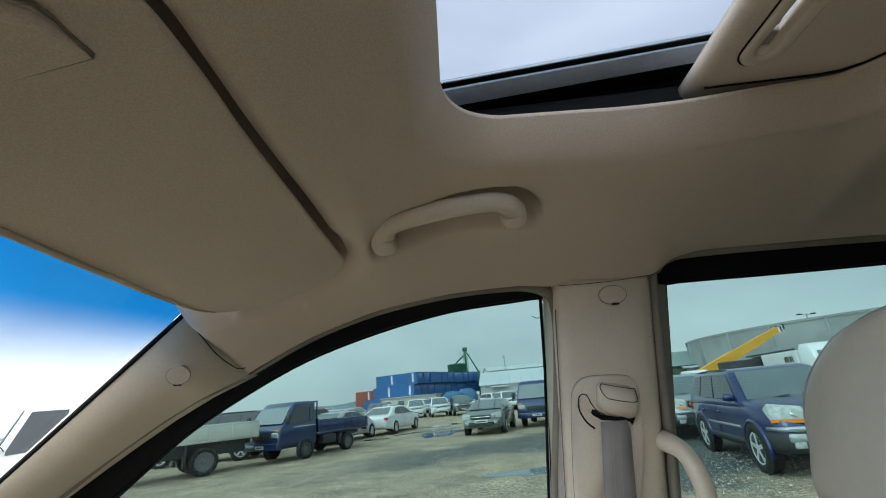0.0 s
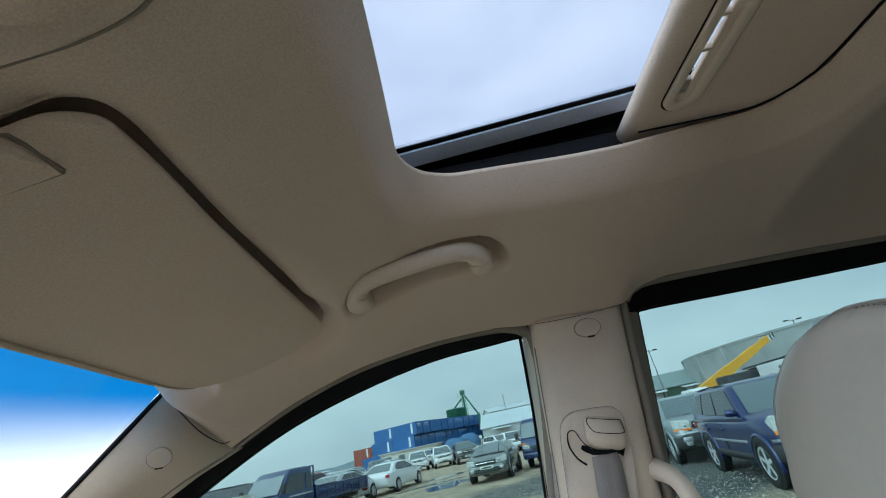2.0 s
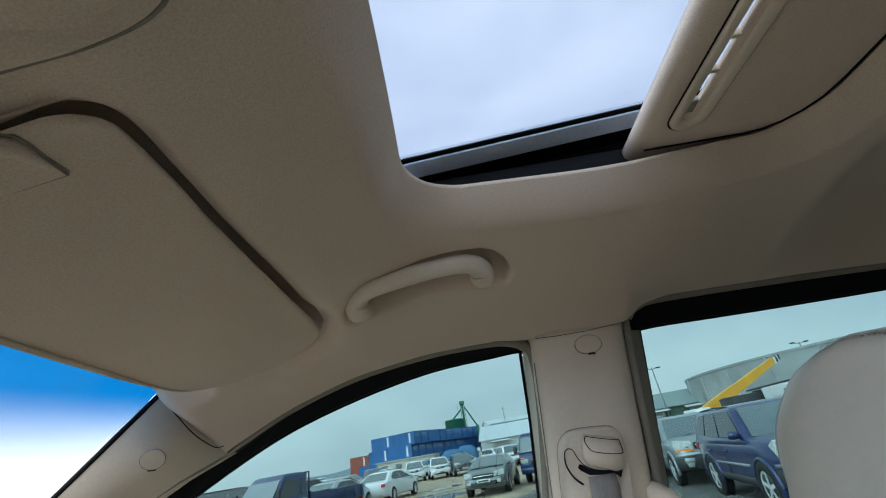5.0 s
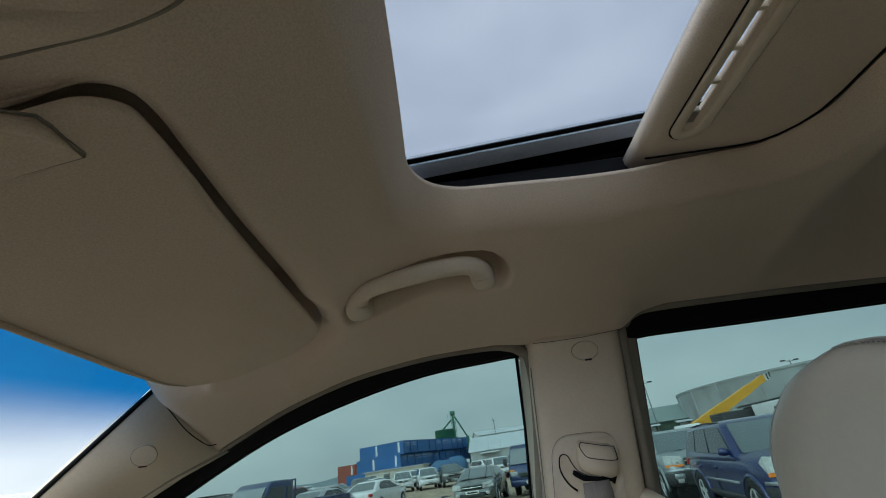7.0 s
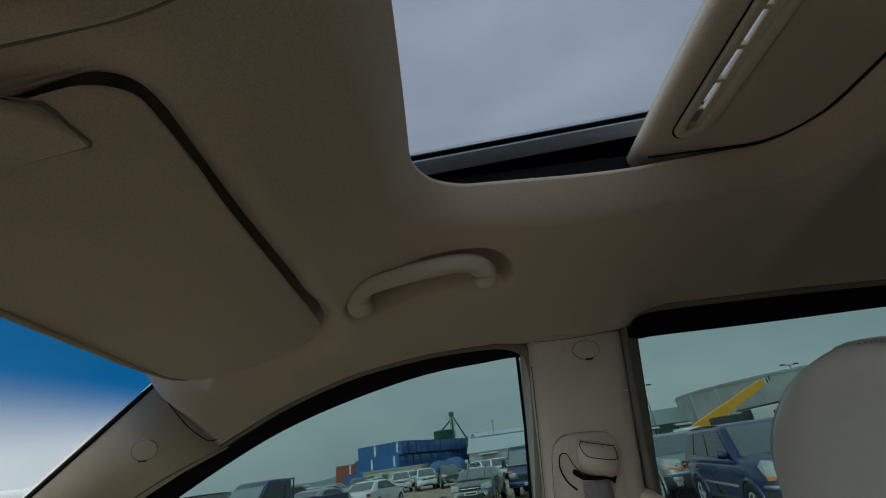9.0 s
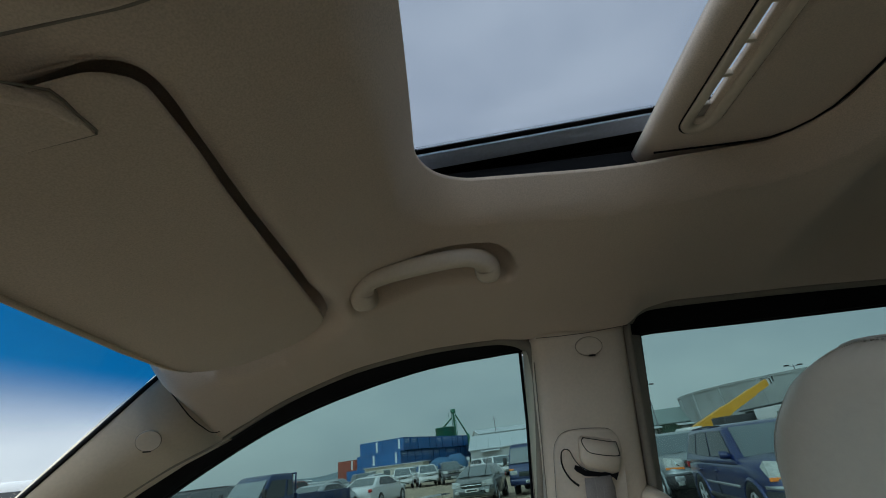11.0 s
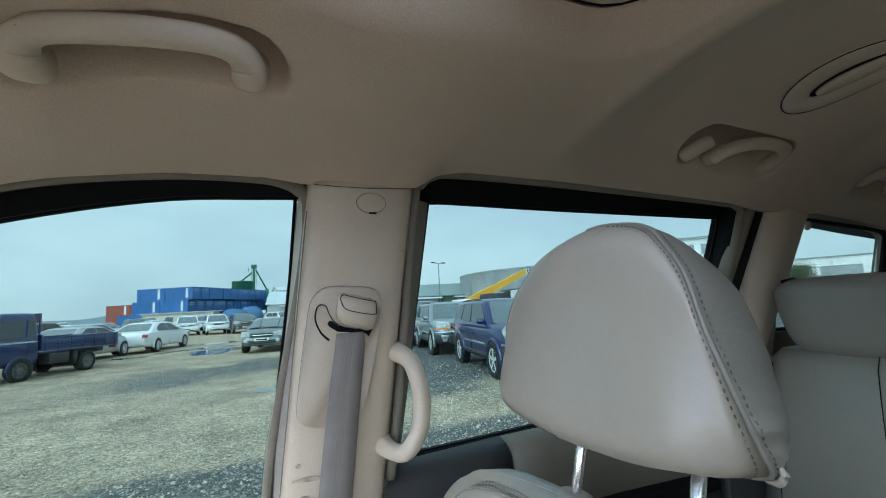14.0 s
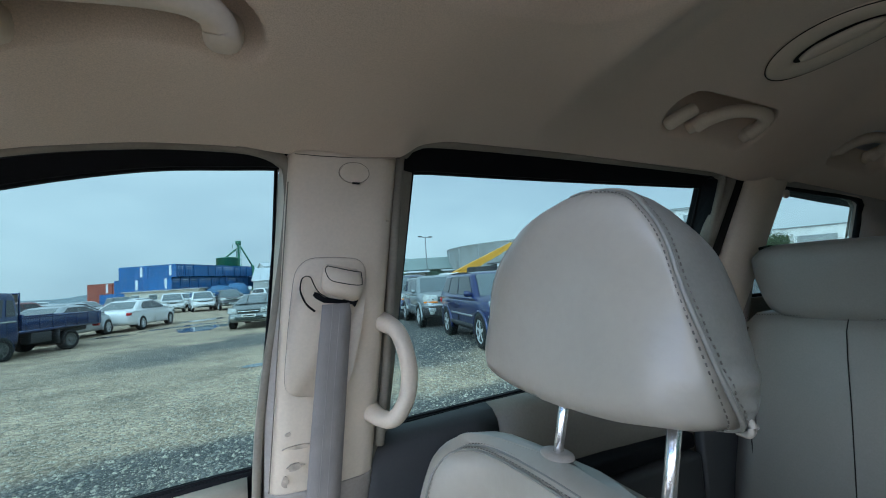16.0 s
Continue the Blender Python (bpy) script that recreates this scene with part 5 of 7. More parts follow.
part("surround", loft([m_ring(0.0125, 0.107, 0.072), m_ring(0.007, 0.100, 0.065)], cap=False), RUBBER, mirror)
part("mirror_glass", loft([m_ring(0.0045, 0.107, 0.072), m_ring(0.006, 0.107, 0.072)]), MIRROR, mirror, "silvered mirror glass", smooth=False)
part("stalk", tube([MC + Vector((-0.05, -0.10, -0.05)), MC + Vector((-0.06, -0.18, -0.08))], 0.03, 8), SILVER_LIGHT, mirror)


# ---- yard surface ----
def ground_mat():
    m = mat("wet_gravel", (0.36, 0.28, 0.19), 0.8, 0.32, 0.9, 1.0, 32, fine=0.42, fine_scale=20)
    n, l = m.node_tree.nodes, m.node_tree.links
    b = n["Principled BSDF"]
    old = b.inputs["Base Color"].links[0].from_socket
    co = n.new("ShaderNodeTexCoord")
    sep = n.new("ShaderNodeSeparateXYZ")
    l.new(co.outputs["Object"], sep.inputs["Vector"])

    def math_node(op, a, c=None, d=None):
        k = n.new("ShaderNodeMath")
        k.operation = op
        for i, v in enumerate((a, c, d)):
            if v is None:
                continue
            if isinstance(v, (int, float)):
                k.inputs[i].default_value = v
            else:
                l.new(v, k.inputs[i])
        return k.outputs["Value"]

    def smooth_node(v, lo, hi):
        k = n.new("ShaderNodeMapRange")
        k.interpolation_type = "SMOOTHSTEP"
        k.inputs["From Min"].default_value, k.inputs["From Max"].default_value = lo, hi
        l.new(v, k.inputs["Value"])
        return k.outputs["Result"]

    wob = n.new("ShaderNodeTexNoise")
    wob.inputs["Scale"].default_value, wob.inputs["Detail"].default_value = 0.45, 6.0
    l.new(co.outputs["Object"], wob.inputs["Vector"])
    w = math_node("MULTIPLY_ADD", wob.outputs["Fac"], 5.0, -2.5)
    # a worn asphalt track across the yard, a patch under the parked cars, and a coarse dark strip beside the car
    line = math_node("ADD", math_node("MULTIPLY_ADD", sep.outputs["X"], -0.45, sep.outputs["Y"]), w)
    track = smooth_node(math_node("ABSOLUTE", math_node("SUBTRACT", line, 14.0)), 3.0, 1.0)
    east = smooth_node(math_node("ADD", math_node("MULTIPLY_ADD", sep.outputs["Y"], -0.12, sep.outputs["X"]), math_node("MULTIPLY", w, 0.8)), 0.8, 2.4)
    north = smooth_node(math_node("ADD", sep.outputs["Y"], w), 6.8, 8.2)
    patch = math_node("MULTIPLY", east, north)
    far_n = smooth_node(math_node("ADD", sep.outputs["Y"], w), 23.0, 20.0)
    patch = math_node("MULTIPLY", patch, far_n)
    near = smooth_node(math_node("ADD", math_node("MULTIPLY_ADD", sep.outputs["X"], -0.10, sep.outputs["Y"]), math_node("MULTIPLY", w, 0.35)), 5.25, 4.80)
    dark = math_node("MAXIMUM", math_node("MAXIMUM", math_node("MULTIPLY", math_node("MULTIPLY", track, 0.9), smooth_node(math_node("ADD", sep.outputs["X"], w), -5.5, -1.0)), patch), math_node("MULTIPLY", near, 0.9))
    # stones of three sizes, each with a shade of its own
    def cells(scale, lo, hi):
        v = n.new("ShaderNodeTexVoronoi")
        v.inputs["Scale"].default_value = scale
        l.new(co.outputs["Object"], v.inputs["Vector"])
        sp = n.new("ShaderNodeSeparateXYZ")
        l.new(v.outputs["Color"], sp.inputs["Vector"])
        k = n.new("ShaderNodeMapRange")
        k.inputs["To Min"].default_value, k.inputs["To Max"].default_value = lo, hi
        l.new(sp.outputs["X"], k.inputs["Value"])
        return k.outputs["Result"], sp.outputs["Y"], v.outputs["Distance"]

    fine_v, fine_r, fine_d = cells(34.0, 0.64, 1.36)
    mid_v, mid_r, mid_d = cells(15.0, 0.82, 1.18)
    broad = n.new("ShaderNodeTexNoise")
    broad.inputs["Scale"].default_value, broad.inputs["Detail"].default_value = 1.6, 8.0
    broad.inputs["Roughness"].default_value = 0.65
    l.new(co.outputs["Object"], broad.inputs["Vector"])
    broad_v = n.new("ShaderNodeMapRange")
    broad_v.inputs["From Min"].default_value, broad_v.inputs["From Max"].default_value = 0.3, 0.7
    broad_v.inputs["To Min"].default_value, broad_v.inputs["To Max"].default_value = 0.72, 1.25
    l.new(broad.outputs["Fac"], broad_v.inputs["Value"])
    shade = math_node("MULTIPLY", math_node("MULTIPLY", fine_v, mid_v), broad_v.outputs["Result"])
    speck = smooth_node(fine_r, 0.88, 0.92)
    mx = n.new("ShaderNodeMix")
    mx.data_type = "RGBA"
    l.new(dark, mx.inputs["Factor"])
    l.new(old, mx.inputs["A"])
    mx.inputs["B"].default_value = (0.062, 0.066, 0.068, 1)
    grain = n.new("ShaderNodeVectorMath")
    grain.operation = "SCALE"
    l.new(mx.outputs["Result"], grain.inputs[0])
    l.new(shade, grain.inputs["Scale"])
    mx2 = n.new("ShaderNodeMix")
    mx2.data_type = "RGBA"
    l.new(math_node("MULTIPLY", speck, 0.5), mx2.inputs["Factor"])
    l.new(grain.outputs["Vector"], mx2.inputs["A"])
    mx2.inputs["B"].default_value = (0.46, 0.44, 0.38, 1)
    relief = n.new("ShaderNodeBump")
    relief.inputs["Strength"].default_value, relief.inputs["Distance"].default_value = 0.9, 0.03
    l.new(math_node("ADD", math_node("MULTIPLY", fine_d, -0.5), math_node("MULTIPLY", mid_d, -0.5)), relief.inputs["Height"])
    l.new(relief.outputs["Normal"], b.inputs["Normal"])
    l.new(mx2.outputs["Result"], b.inputs["Base Color"])
    return m


GROUND = ground_mat()
bm = bmesh.new()
for x0, x1, y0, y1 in ((-1500, 1500, -1500, 1500),):
    bmesh.ops.create_grid(bm, x_segments=60, y_segments=60, size=1500)
ground = link("ground", bm, GROUND, smooth=False)
tagged(ground, "gravel yard with damp dark asphalt patches", "ground", kind="structure")

WATER = mat("puddle_water", (0.10, 0.12, 0.14), 0.06, 0.1, 2.0, fine=0.0)


def puddle(label, cx, cy, rx, ry, turn, seed):
    random.seed(seed)
    ph = [random.uniform(0, 6.28) for _ in range(4)]
    pts = []
    for k in range(48):
        a = 2 * math.pi * k / 48
        q = 1 + 0.18 * math.sin(2 * a + ph[0]) + 0.14 * math.sin(3 * a + ph[1]) + 0.09 * math.sin(5 * a + ph[2]) + 0.05 * math.sin(9 * a + ph[3])
        u, v = rx * q * math.cos(a), ry * q * math.sin(a)
        c, s = math.cos(radians(turn)), math.sin(radians(turn))
        pts.append((cx + u * c - v * s, cy + u * s + v * c, 0.004))
    ob = link("puddle", slab(pts, (0, 0, 0.003)), WATER, smooth=False)
    tagged(ob, label, "puddle", "puddles", "structure")


puddle("shallow rain puddle on the gravel", 1.25, 9.5, 1.0, 0.42, 5, 1)
puddle("rain puddle beside the grey saloon", -1.75, 21.3, 1.0, 1.5, 0, 2)
puddle("rain puddle along the track", -2.6, 23.6, 1.6, 0.5, 30, 3)
puddle("rain puddle behind the pickup", -4.9, 21.2, 0.8, 0.35, 20, 5)
puddle("rain puddle near the white saloon", -2.2, 27.5, 1.6, 0.6, 40, 6)

def stone_mat():
    m = mat("mixed_gravel_stone", (0.34, 0.31, 0.25), 0.85, 0.15, 8.0)
    n, l = m.node_tree.nodes, m.node_tree.links
    b = n["Principled BSDF"]
    old = b.inputs["Base Color"].links[0].from_socket
    geo = n.new("ShaderNodeNewGeometry")
    mr = n.new("ShaderNodeMapRange")
    mr.inputs["To Min"].default_value, mr.inputs["To Max"].default_value = 0.50, 1.45
    l.new(geo.outputs["Random Per Island"], mr.inputs["Value"])
    mul = n.new("ShaderNodeVectorMath")
    mul.operation = "SCALE"
    l.new(old, mul.inputs[0])
    l.new(mr.outputs["Result"], mul.inputs["Scale"])
    l.new(mul.outputs["Vector"], b.inputs["Base Color"])
    return m


STONE = stone_mat()
random.seed(11)
verts, faces = [], []
for k in range(52000):
    y = 2.9 + 17 * random.random() ** 1.8
    x = random.uniform(-0.95, 0.80) * (y + 1.5) + 0.6
    r = random.choice((0.006, 0.008, 0.010, 0.013, 0.020)) * random.uniform(0.7, 1.3)
    b0 = len(verts)
    tn = random.uniform(0, 3)
    for a in range(4):
        verts.append((x + r * math.cos(tn + a * 1.57) * random.uniform(0.7, 1.2), y + r * math.sin(tn + a * 1.57) * random.uniform(0.7, 1.2), 0.0))
    verts.append((x + r * random.uniform(-0.3, 0.3), y + r * random.uniform(-0.3, 0.3), r * random.uniform(0.6, 1.1)))
    faces += [(b0 + a, b0 + (a + 1) % 4, b0 + 4) for a in range(4)]
me = bpy.data.meshes.new("loose_stones")
me.from_pydata(verts, [], faces)
me.materials.append(STONE)
stones = new("loose_stones", me)
tagged(stones, "scattered pale and dark loose stones on the yard", "gravel", kind="stuff")

# ---- vehicles ----
def paint(name, color, metal=0.25):
    return mat(name, color, 0.32, 0.04, 1.5, metal=metal, coat=0.8, fine=0.05, fine_scale=25, spots=(tuple(0.8 * c + 0.015 for c in color), 3.0, 0.62, 0.85))


P_BLUE = paint("dark_blue_paint", (0.006, 0.019, 0.098))
P_NAVY = paint("navy_paint", (0.011, 0.030, 0.100))
P_WHITE = paint("white_paint", (0.70, 0.71, 0.71), 0.0)
P_BED = paint("dirty_white_paint", (0.52, 0.52, 0.47), 0.0)
P_SILVER = paint("silver_paint", (0.40, 0.43, 0.45), 0.5)
P_STEEL = paint("steel_grey_paint", (0.24, 0.275, 0.285), 0.4)
P_GREY = paint("grey_green_paint", (0.15, 0.17, 0.165), 0.4)
P_DARK = paint("charcoal_paint", (0.035, 0.038, 0.042))
P_RED = paint("maroon_paint", (0.16, 0.03, 0.03))
CLAD = mat("grey_cladding", (0.028, 0.029, 0.031), 0.6, 0.1, 6.0)
CAR_GLASS = mat("dark_car_glass", (0.085, 0.11, 0.115), 0.04, 0.15, 1.5, fine=0.0, coat=1.0, spec=1.0)
# base colour lifted so that part of the sky's reflection is painted in
CAR_SCREEN = mat("painted_sky_windscreen", (0.10, 0.132, 0.142), 0.04, 0.25, 1.2, fine=0.0, coat=1.0, spec=1.0)
CAR_GLASS_SIDE = mat("dark_side_glass", (0.016, 0.021, 0.023), 0.04, 0.2, 1.2, fine=0.0, spec=0.9)
TYRE = mat("tyre_rubber", (0.014, 0.014, 0.014), 0.85, 0.15, 20.0, 0.2, 100)
RIM_MAT = mat("alloy_rim", (0.66, 0.67, 0.68), 0.35, 0.05, 10.0, metal=0.25)
STEEL_RIM = mat("dull_steel_rim", (0.13, 0.13, 0.125), 0.6, 0.35, 9.0, metal=0.2)
LENS = mat("headlamp_lens", (0.40, 0.42, 0.40), 0.12, 0.3, 14.0, coat=0.5)
AMBER = mat("amber_lens", (0.75, 0.22, 0.03), 0.2, 0.05, 12.0)
RED_LENS = mat("red_lens", (0.45, 0.03, 0.03), 0.2, 0.05, 12.0)
PLATE = mat("plate_white", (0.62, 0.62, 0.58), 0.5, 0.05, 12.0)
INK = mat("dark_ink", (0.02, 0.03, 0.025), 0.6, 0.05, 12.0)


def lathe(profile, cap=True, sides=28):
    """A turned form about the y axis: profile of (radius, y)."""
    rings = []
    for r, y in profile:
        rings.append([(r * math.cos(a), y, r * math.sin(a)) for a in [2 * math.pi * k / sides for k in range(sides)]])
    return loft(rings, cap=cap)


def wheel(parent, x, y, r, width, side, rim_mat, spokes=5):
    """A wheel at (x, y): tyre, rim with spokes; side is the outward direction along y."""
    o = side
    t = part("wheel", lathe([(r * 0.62, -o * width / 2), (r * 0.93, -o * width / 2), (r, -o * width * 0.38), (r, o * width * 0.38), (r * 0.93, o * width / 2), (r * 0.70, o * width / 2), (r * 0.66, o * width * 0.36), (r * 0.62, o * width * 0.2)]), TYRE, parent, "worn black tyre")
    t.matrix_local = Matrix.Translation((x, y, r))
    bms = [lathe([(r * 0.67, o * width * 0.30), (r * 0.67, o * width * 0.44), (r * 0.60, o * width * 0.44), (r * 0.58, o * width * 0.22), (0.01, o * width * 0.20)], sides=24),
           lathe([(r * 0.16, o * width * 0.18), (r * 0.15, o * width * 0.40), (0.01, o * width * 0.42)], sides=14)]
    for k in range(spokes):
        a = 2 * math.pi * k / spokes + 0.3
        b = box(-0.5, 0.5, -0.5, 0.5, -0.5, 0.5)
        bmesh.ops.transform(b, matrix=Matrix.Rotation(-a, 4, "Y") @ Matrix.Translation((r * 0.37, o * width * 0.36, 0)) @ Matrix.Diagonal((r * 0.50, width * 0.12, r * (0.17 if spokes < 8 else 0.11), 1)), verts=b.verts)
        bms.append(b)
    if spokes == 0:
        bms.append(lathe([(r * 0.52, o * width * 0.22), (r * 0.50, o * width * 0.34), (r * 0.40, o * width * 0.30), (r * 0.37, o * width * 0.20)], sides=24))
        for k in range(8):
            a = 2 * math.pi * k / 8
            b = box(-0.5, 0.5, -0.5, 0.5, -0.5, 0.5)
            bmesh.ops.transform(b, matrix=Matrix.Translation((r * 0.27 * math.cos(a), o * width * 0.24, r * 0.27 * math.sin(a))) @ Matrix.Diagonal((r * 0.07, width * 0.14, r * 0.07, 1)), verts=b.verts)
            bms.append(b)
    rim = part("rim", joined(*bms), rim_mat, t, smooth=False)
    if spokes == 0:
        part("hub", lathe([(r * 0.35, o * width * 0.205), (r * 0.34, o * width * 0.235), (r * 0.20, o * width * 0.235), (r * 0.19, o * width * 0.30), (0.01, o * width * 0.31)], sides=20), CLAD, t, "dark wheel hub")
    return t


def arch_lip(r, x, side, hw, colour, parent, flare=0.012):
    """The lip over a wheel: an arc from the sill in front to the sill behind."""
    rings = []
    for k in range(19):
        a = radians(-14 + 208 * k / 18)
        rings.append([(x + q * r * math.cos(a), side * (hw + o), r + q * r * math.sin(a)) for q, o in ((1.09, -0.05), (1.10, flare * 0.8), (1.14, flare), (1.20, flare * 0.4), (1.24, -0.012), (1.20, -0.06))])
    return part("wheel_arch", loft(rings), colour, parent, "wheel arch lip")


SHAPES = {
    # stations: (along 0 rear .. 1 front, bottom, top, half-width share)
    "suv": dict(body=[(0.0, 0.52, 0.92, 0.84), (0.012, 0.42, 0.99, 0.93), (0.06, 0.36, 1.04, 0.97), (0.25, 0.33, 1.06, 1.0), (0.62, 0.32, 1.05, 1.0), (0.74, 0.32, 1.06, 1.0), (0.82, 0.33, 1.03, 0.99), (0.92, 0.34, 0.97, 0.96), (0.972, 0.36, 0.86, 0.89), (0.995, 0.40, 0.74, 0.80), (1.0, 0.46, 0.66, 0.72)],
                base=(0.02, 0.74), roof=(0.07, 0.58), belt=1.02, hw_top=0.76, wheels=(0.195, 0.815), r=0.355),
    "sedan": dict(body=[(0.0, 0.45, 0.84, 0.80), (0.012, 0.36, 0.91, 0.90), (0.06, 0.30, 0.96, 0.96), (0.20, 0.26, 0.97, 1.0), (0.60, 0.24, 0.95, 1.0), (0.72, 0.24, 0.94, 1.0), (0.82, 0.25, 0.88, 0.985), (0.92, 0.27, 0.79, 0.94), (0.972, 0.30, 0.70, 0.86), (0.995, 0.34, 0.60, 0.76), (1.0, 0.38, 0.53, 0.68)],
                  base=(0.07, 0.78), roof=(0.28, 0.56), belt=0.92, hw_top=0.68, wheels=(0.21, 0.805), r=0.315),
}


def car(name, label, at, shape, L, W, H, colour, group="parked cars", spokes=5, clad=False, lamp_style="big", rails=False, rim_mat=None):
    s = SHAPES[shape]
    ob = thing(name, label, "car", group, at=at)
    hw = W / 2
    X = lambda u: (u - 0.5) * L
    # body
    rings = []
    for u, zb, zt, w in s["body"]:
        w *= hw
        half = [(0, zt + 0.025), (0.55 * w, zt + 0.018), (0.86 * w, zt - 0.005), (0.955 * w, zt - 0.05), (0.985 * w, zt - 0.14), (1.0 * w, (zt + zb) / 2 + 0.06), (0.995 * w, (zt + zb) / 2 - 0.06), (0.97 * w, zb + 0.12), (0.95 * w, zb + 0.03), (0.88 * w, zb), (0, zb)]
        rings.append([(X(u), y, z) for y, z in half] + [(X(u), -y, z) for y, z in reversed(half[1:-1])])
    part("body", loft(rings), colour, ob)
    # cabin
    (b0, b1), (r0, r1), belt, top = s["base"], s["roof"], s["belt"], s["hw_top"]
    wb = hw * 0.955

    def cab(u, v, side, out=0.0):
        """A point of the cabin's side: u 0 rear .. 1 front, v 0 belt .. 1 roof."""
        x = X(b0 + (r0 - b0) * v + (b1 + (r1 - b1) * v - b0 - (r0 - b0) * v) * u)
        y = wb + (hw * top - wb) * v + out
        return Vector((x, side * y, belt + (H - 0.05 - belt) * v))

    rows = []
    for v, grow in ((-0.12, 0.0), (0.0, 0.0), (0.5, 0.012), (0.88, 0.01), (0.97, -0.01), (1.03, -0.06), (1.07, -0.20)):
        vv = min(v, 1.0)
        corner = []
        hwv = (wb + (hw * top - wb) * vv) + grow
        xr, xf = X(b0 + (r0 - b0) * vv) - grow, X(b1 + (r1 - b1) * vv) + grow
        if v > 1.0:
            xr, xf = xr + (v - 1) * 2.0, xf - (v - 1) * 2.5
        z = belt + (H - 0.05 - belt) * v
        pr = rounded_rect((xr + xf) / 2, 0, (xf - xr) / 2, hwv, 0.10, z, 4)
        rows.append([(p[0] + (0.05 * (1 - (p[1] / hwv) ** 2) if p[0] > (xr + xf) / 2 else 0.0), p[1], p[2]) for p in pr])
    part("cabin", loft(rows), colour, ob)
    # glass
    for side in (1, -1):
        nrm = Vector((0, side * 0.010, 0.002))
        def pane(nm, pts):
            part(nm, slab([cab(u, v, side, 0.0125) for u, v in pts], nrm), CAR_GLASS_SIDE, ob, smooth=False)
        if shape == "suv":
            pane("front_window", ((0.60, 0.10), (0.93, 0.10), (0.955, 0.30), (0.93, 0.88), (0.60, 0.90)))
            pane("rear_window", ((0.30, 0.12), (0.575, 0.10), (0.575, 0.90), (0.30, 0.90)))
            pane("quarter_window", ((0.07, 0.20), (0.275, 0.14), (0.275, 0.88), (0.10, 0.84)))
        else:
            pane("front_window", ((0.55, 0.08), (0.90, 0.08), (0.92, 0.22), (0.90, 0.86), (0.55, 0.90)))
            pane("rear_window", ((0.20, 0.14), (0.525, 0.08), (0.525, 0.90), (0.22, 0.86), (0.14, 0.45)))
        part("door_mirror", tube([cab(0.93, 0.10, side, 0.0), cab(0.93, 0.16, side, 0.07), cab(0.93, 0.18, side, 0.17)], [0.03, 0.07, 0.06], 10), colour, ob)
        for u in ((0.59, 0.29) if shape == "suv" else (0.54,)):
            xx = X(b0 + (b1 - b0) * u)
            part("door_gap", tube([(xx, side * (hw * 0.993), belt - 0.10), (xx, side * (hw * 1.002), belt - 0.35), (xx - 0.01, side * (hw * 0.985), belt - 0.62)], 0.006, 6), INK, ob)
            part("door_handle", box(xx + 0.06, xx + 0.22, min(side * hw * 0.985, side * (hw * 1.0 + 0.025)), max(side * hw * 0.985, side * (hw * 1.0 + 0.025)), belt - 0.20, belt - 0.165, 0.008), colour, ob)
        if rails:
            part("roof_rail", tube([cab(0.08, 1.0, side, -0.05) + Vector((0, 0, 0.010)), cab(0.5, 1.0, side, -0.05) + Vector((0, 0, 0.035)), cab(0.90, 1.0, side, -0.05) + Vector((0, 0, 0.010))], 0.013, 8), CLAD, ob)
    part("windscreen", slab([cab(1.0, 0.06, 1, -0.10) + Vector((0.045, 0, 0)), cab(1.0, 0.92, 1, -0.08) + Vector((0.035, 0, 0)), cab(1.0, 0.93, -1, -0.08) * 1.0 + Vector((0.035, 0, 0)), cab(1.0, 0.06, -1, -0.10) + Vector((0.045, 0, 0))], (0.025, 0, 0.012)), CAR_SCREEN, ob, "windscreen with the sky's reflection put into its pale colour", smooth=False)
    part("rear_screen", slab([cab(0.0, 0.20, 1, -0.12) + Vector((-0.004, 0, 0)), cab(0.0, 0.90, 1, -0.10) + Vector((-0.004, 0, 0)), cab(0.0, 0.90, -1, -0.10) + Vector((-0.004, 0, 0)), cab(0.0, 0.20, -1, -0.12) + Vector((-0.004, 0, 0))], (-0.02, 0, 0.005)), CAR_GLASS, ob, smooth=False)
    for sd in (0.22, -0.25):
        part("wiper", tube([cab(1.0, 0.05, 1, 0) * 0 + Vector((X(b1) + 0.085, sd * 2.2, belt + 0.03)), Vector((X(b1) + 0.03, sd * 0.4, belt + 0.075))], 0.009, 6), INK, ob)
    # front face
    zt = s["body"][-4][2]
    xf = X(0.972)
    for side in (1, -1):
        y0, y1 = side * hw * 0.50, side * hw * 0.905
        big = 0.20 if lamp_style == "big" else 0.14
        pts = [(X(0.998), y0, zt - 0.06), (X(0.986), y0, zt - 0.02 + 0.02), (X(0.945), y1, zt + 0.05), (X(0.925), side * hw * 0.955, zt - 0.03), (X(0.955), side * hw * 0.93, zt - big), (X(0.998), y0, zt - big)]
        lampb = part("headlamp", slab(pts, (0.03, side * 0.012, 0.012)), LENS, ob, "clear headlamp", smooth=False)
        part("reflector", disc((X(0.985), side * hw * 0.62, zt - big * 0.45), (1, side * 0.25, 0.3), 0.055, 0.06, 16), CHROME, lampb)
        part("indicator", slab([(X(0.9995), y0, zt - big + 0.035), (X(0.956), side * hw * 0.935, zt - big + 0.045), (X(0.956), side * hw * 0.94, zt - big - 0.005), (X(0.9995), y0, zt - big - 0.01)], (0.034, side * 0.012, 0.0)), AMBER if lamp_style == "big" else LENS, ob, smooth=False)
        part("tail_lamp", box(X(0.0) - 0.012, X(0.03), min(side * hw * 0.76, side * hw * 0.955), max(side * hw * 0.76, side * hw * 0.955), belt - 0.19, belt - 0.06, 0.02), RED_LENS, ob, "red tail lamp")
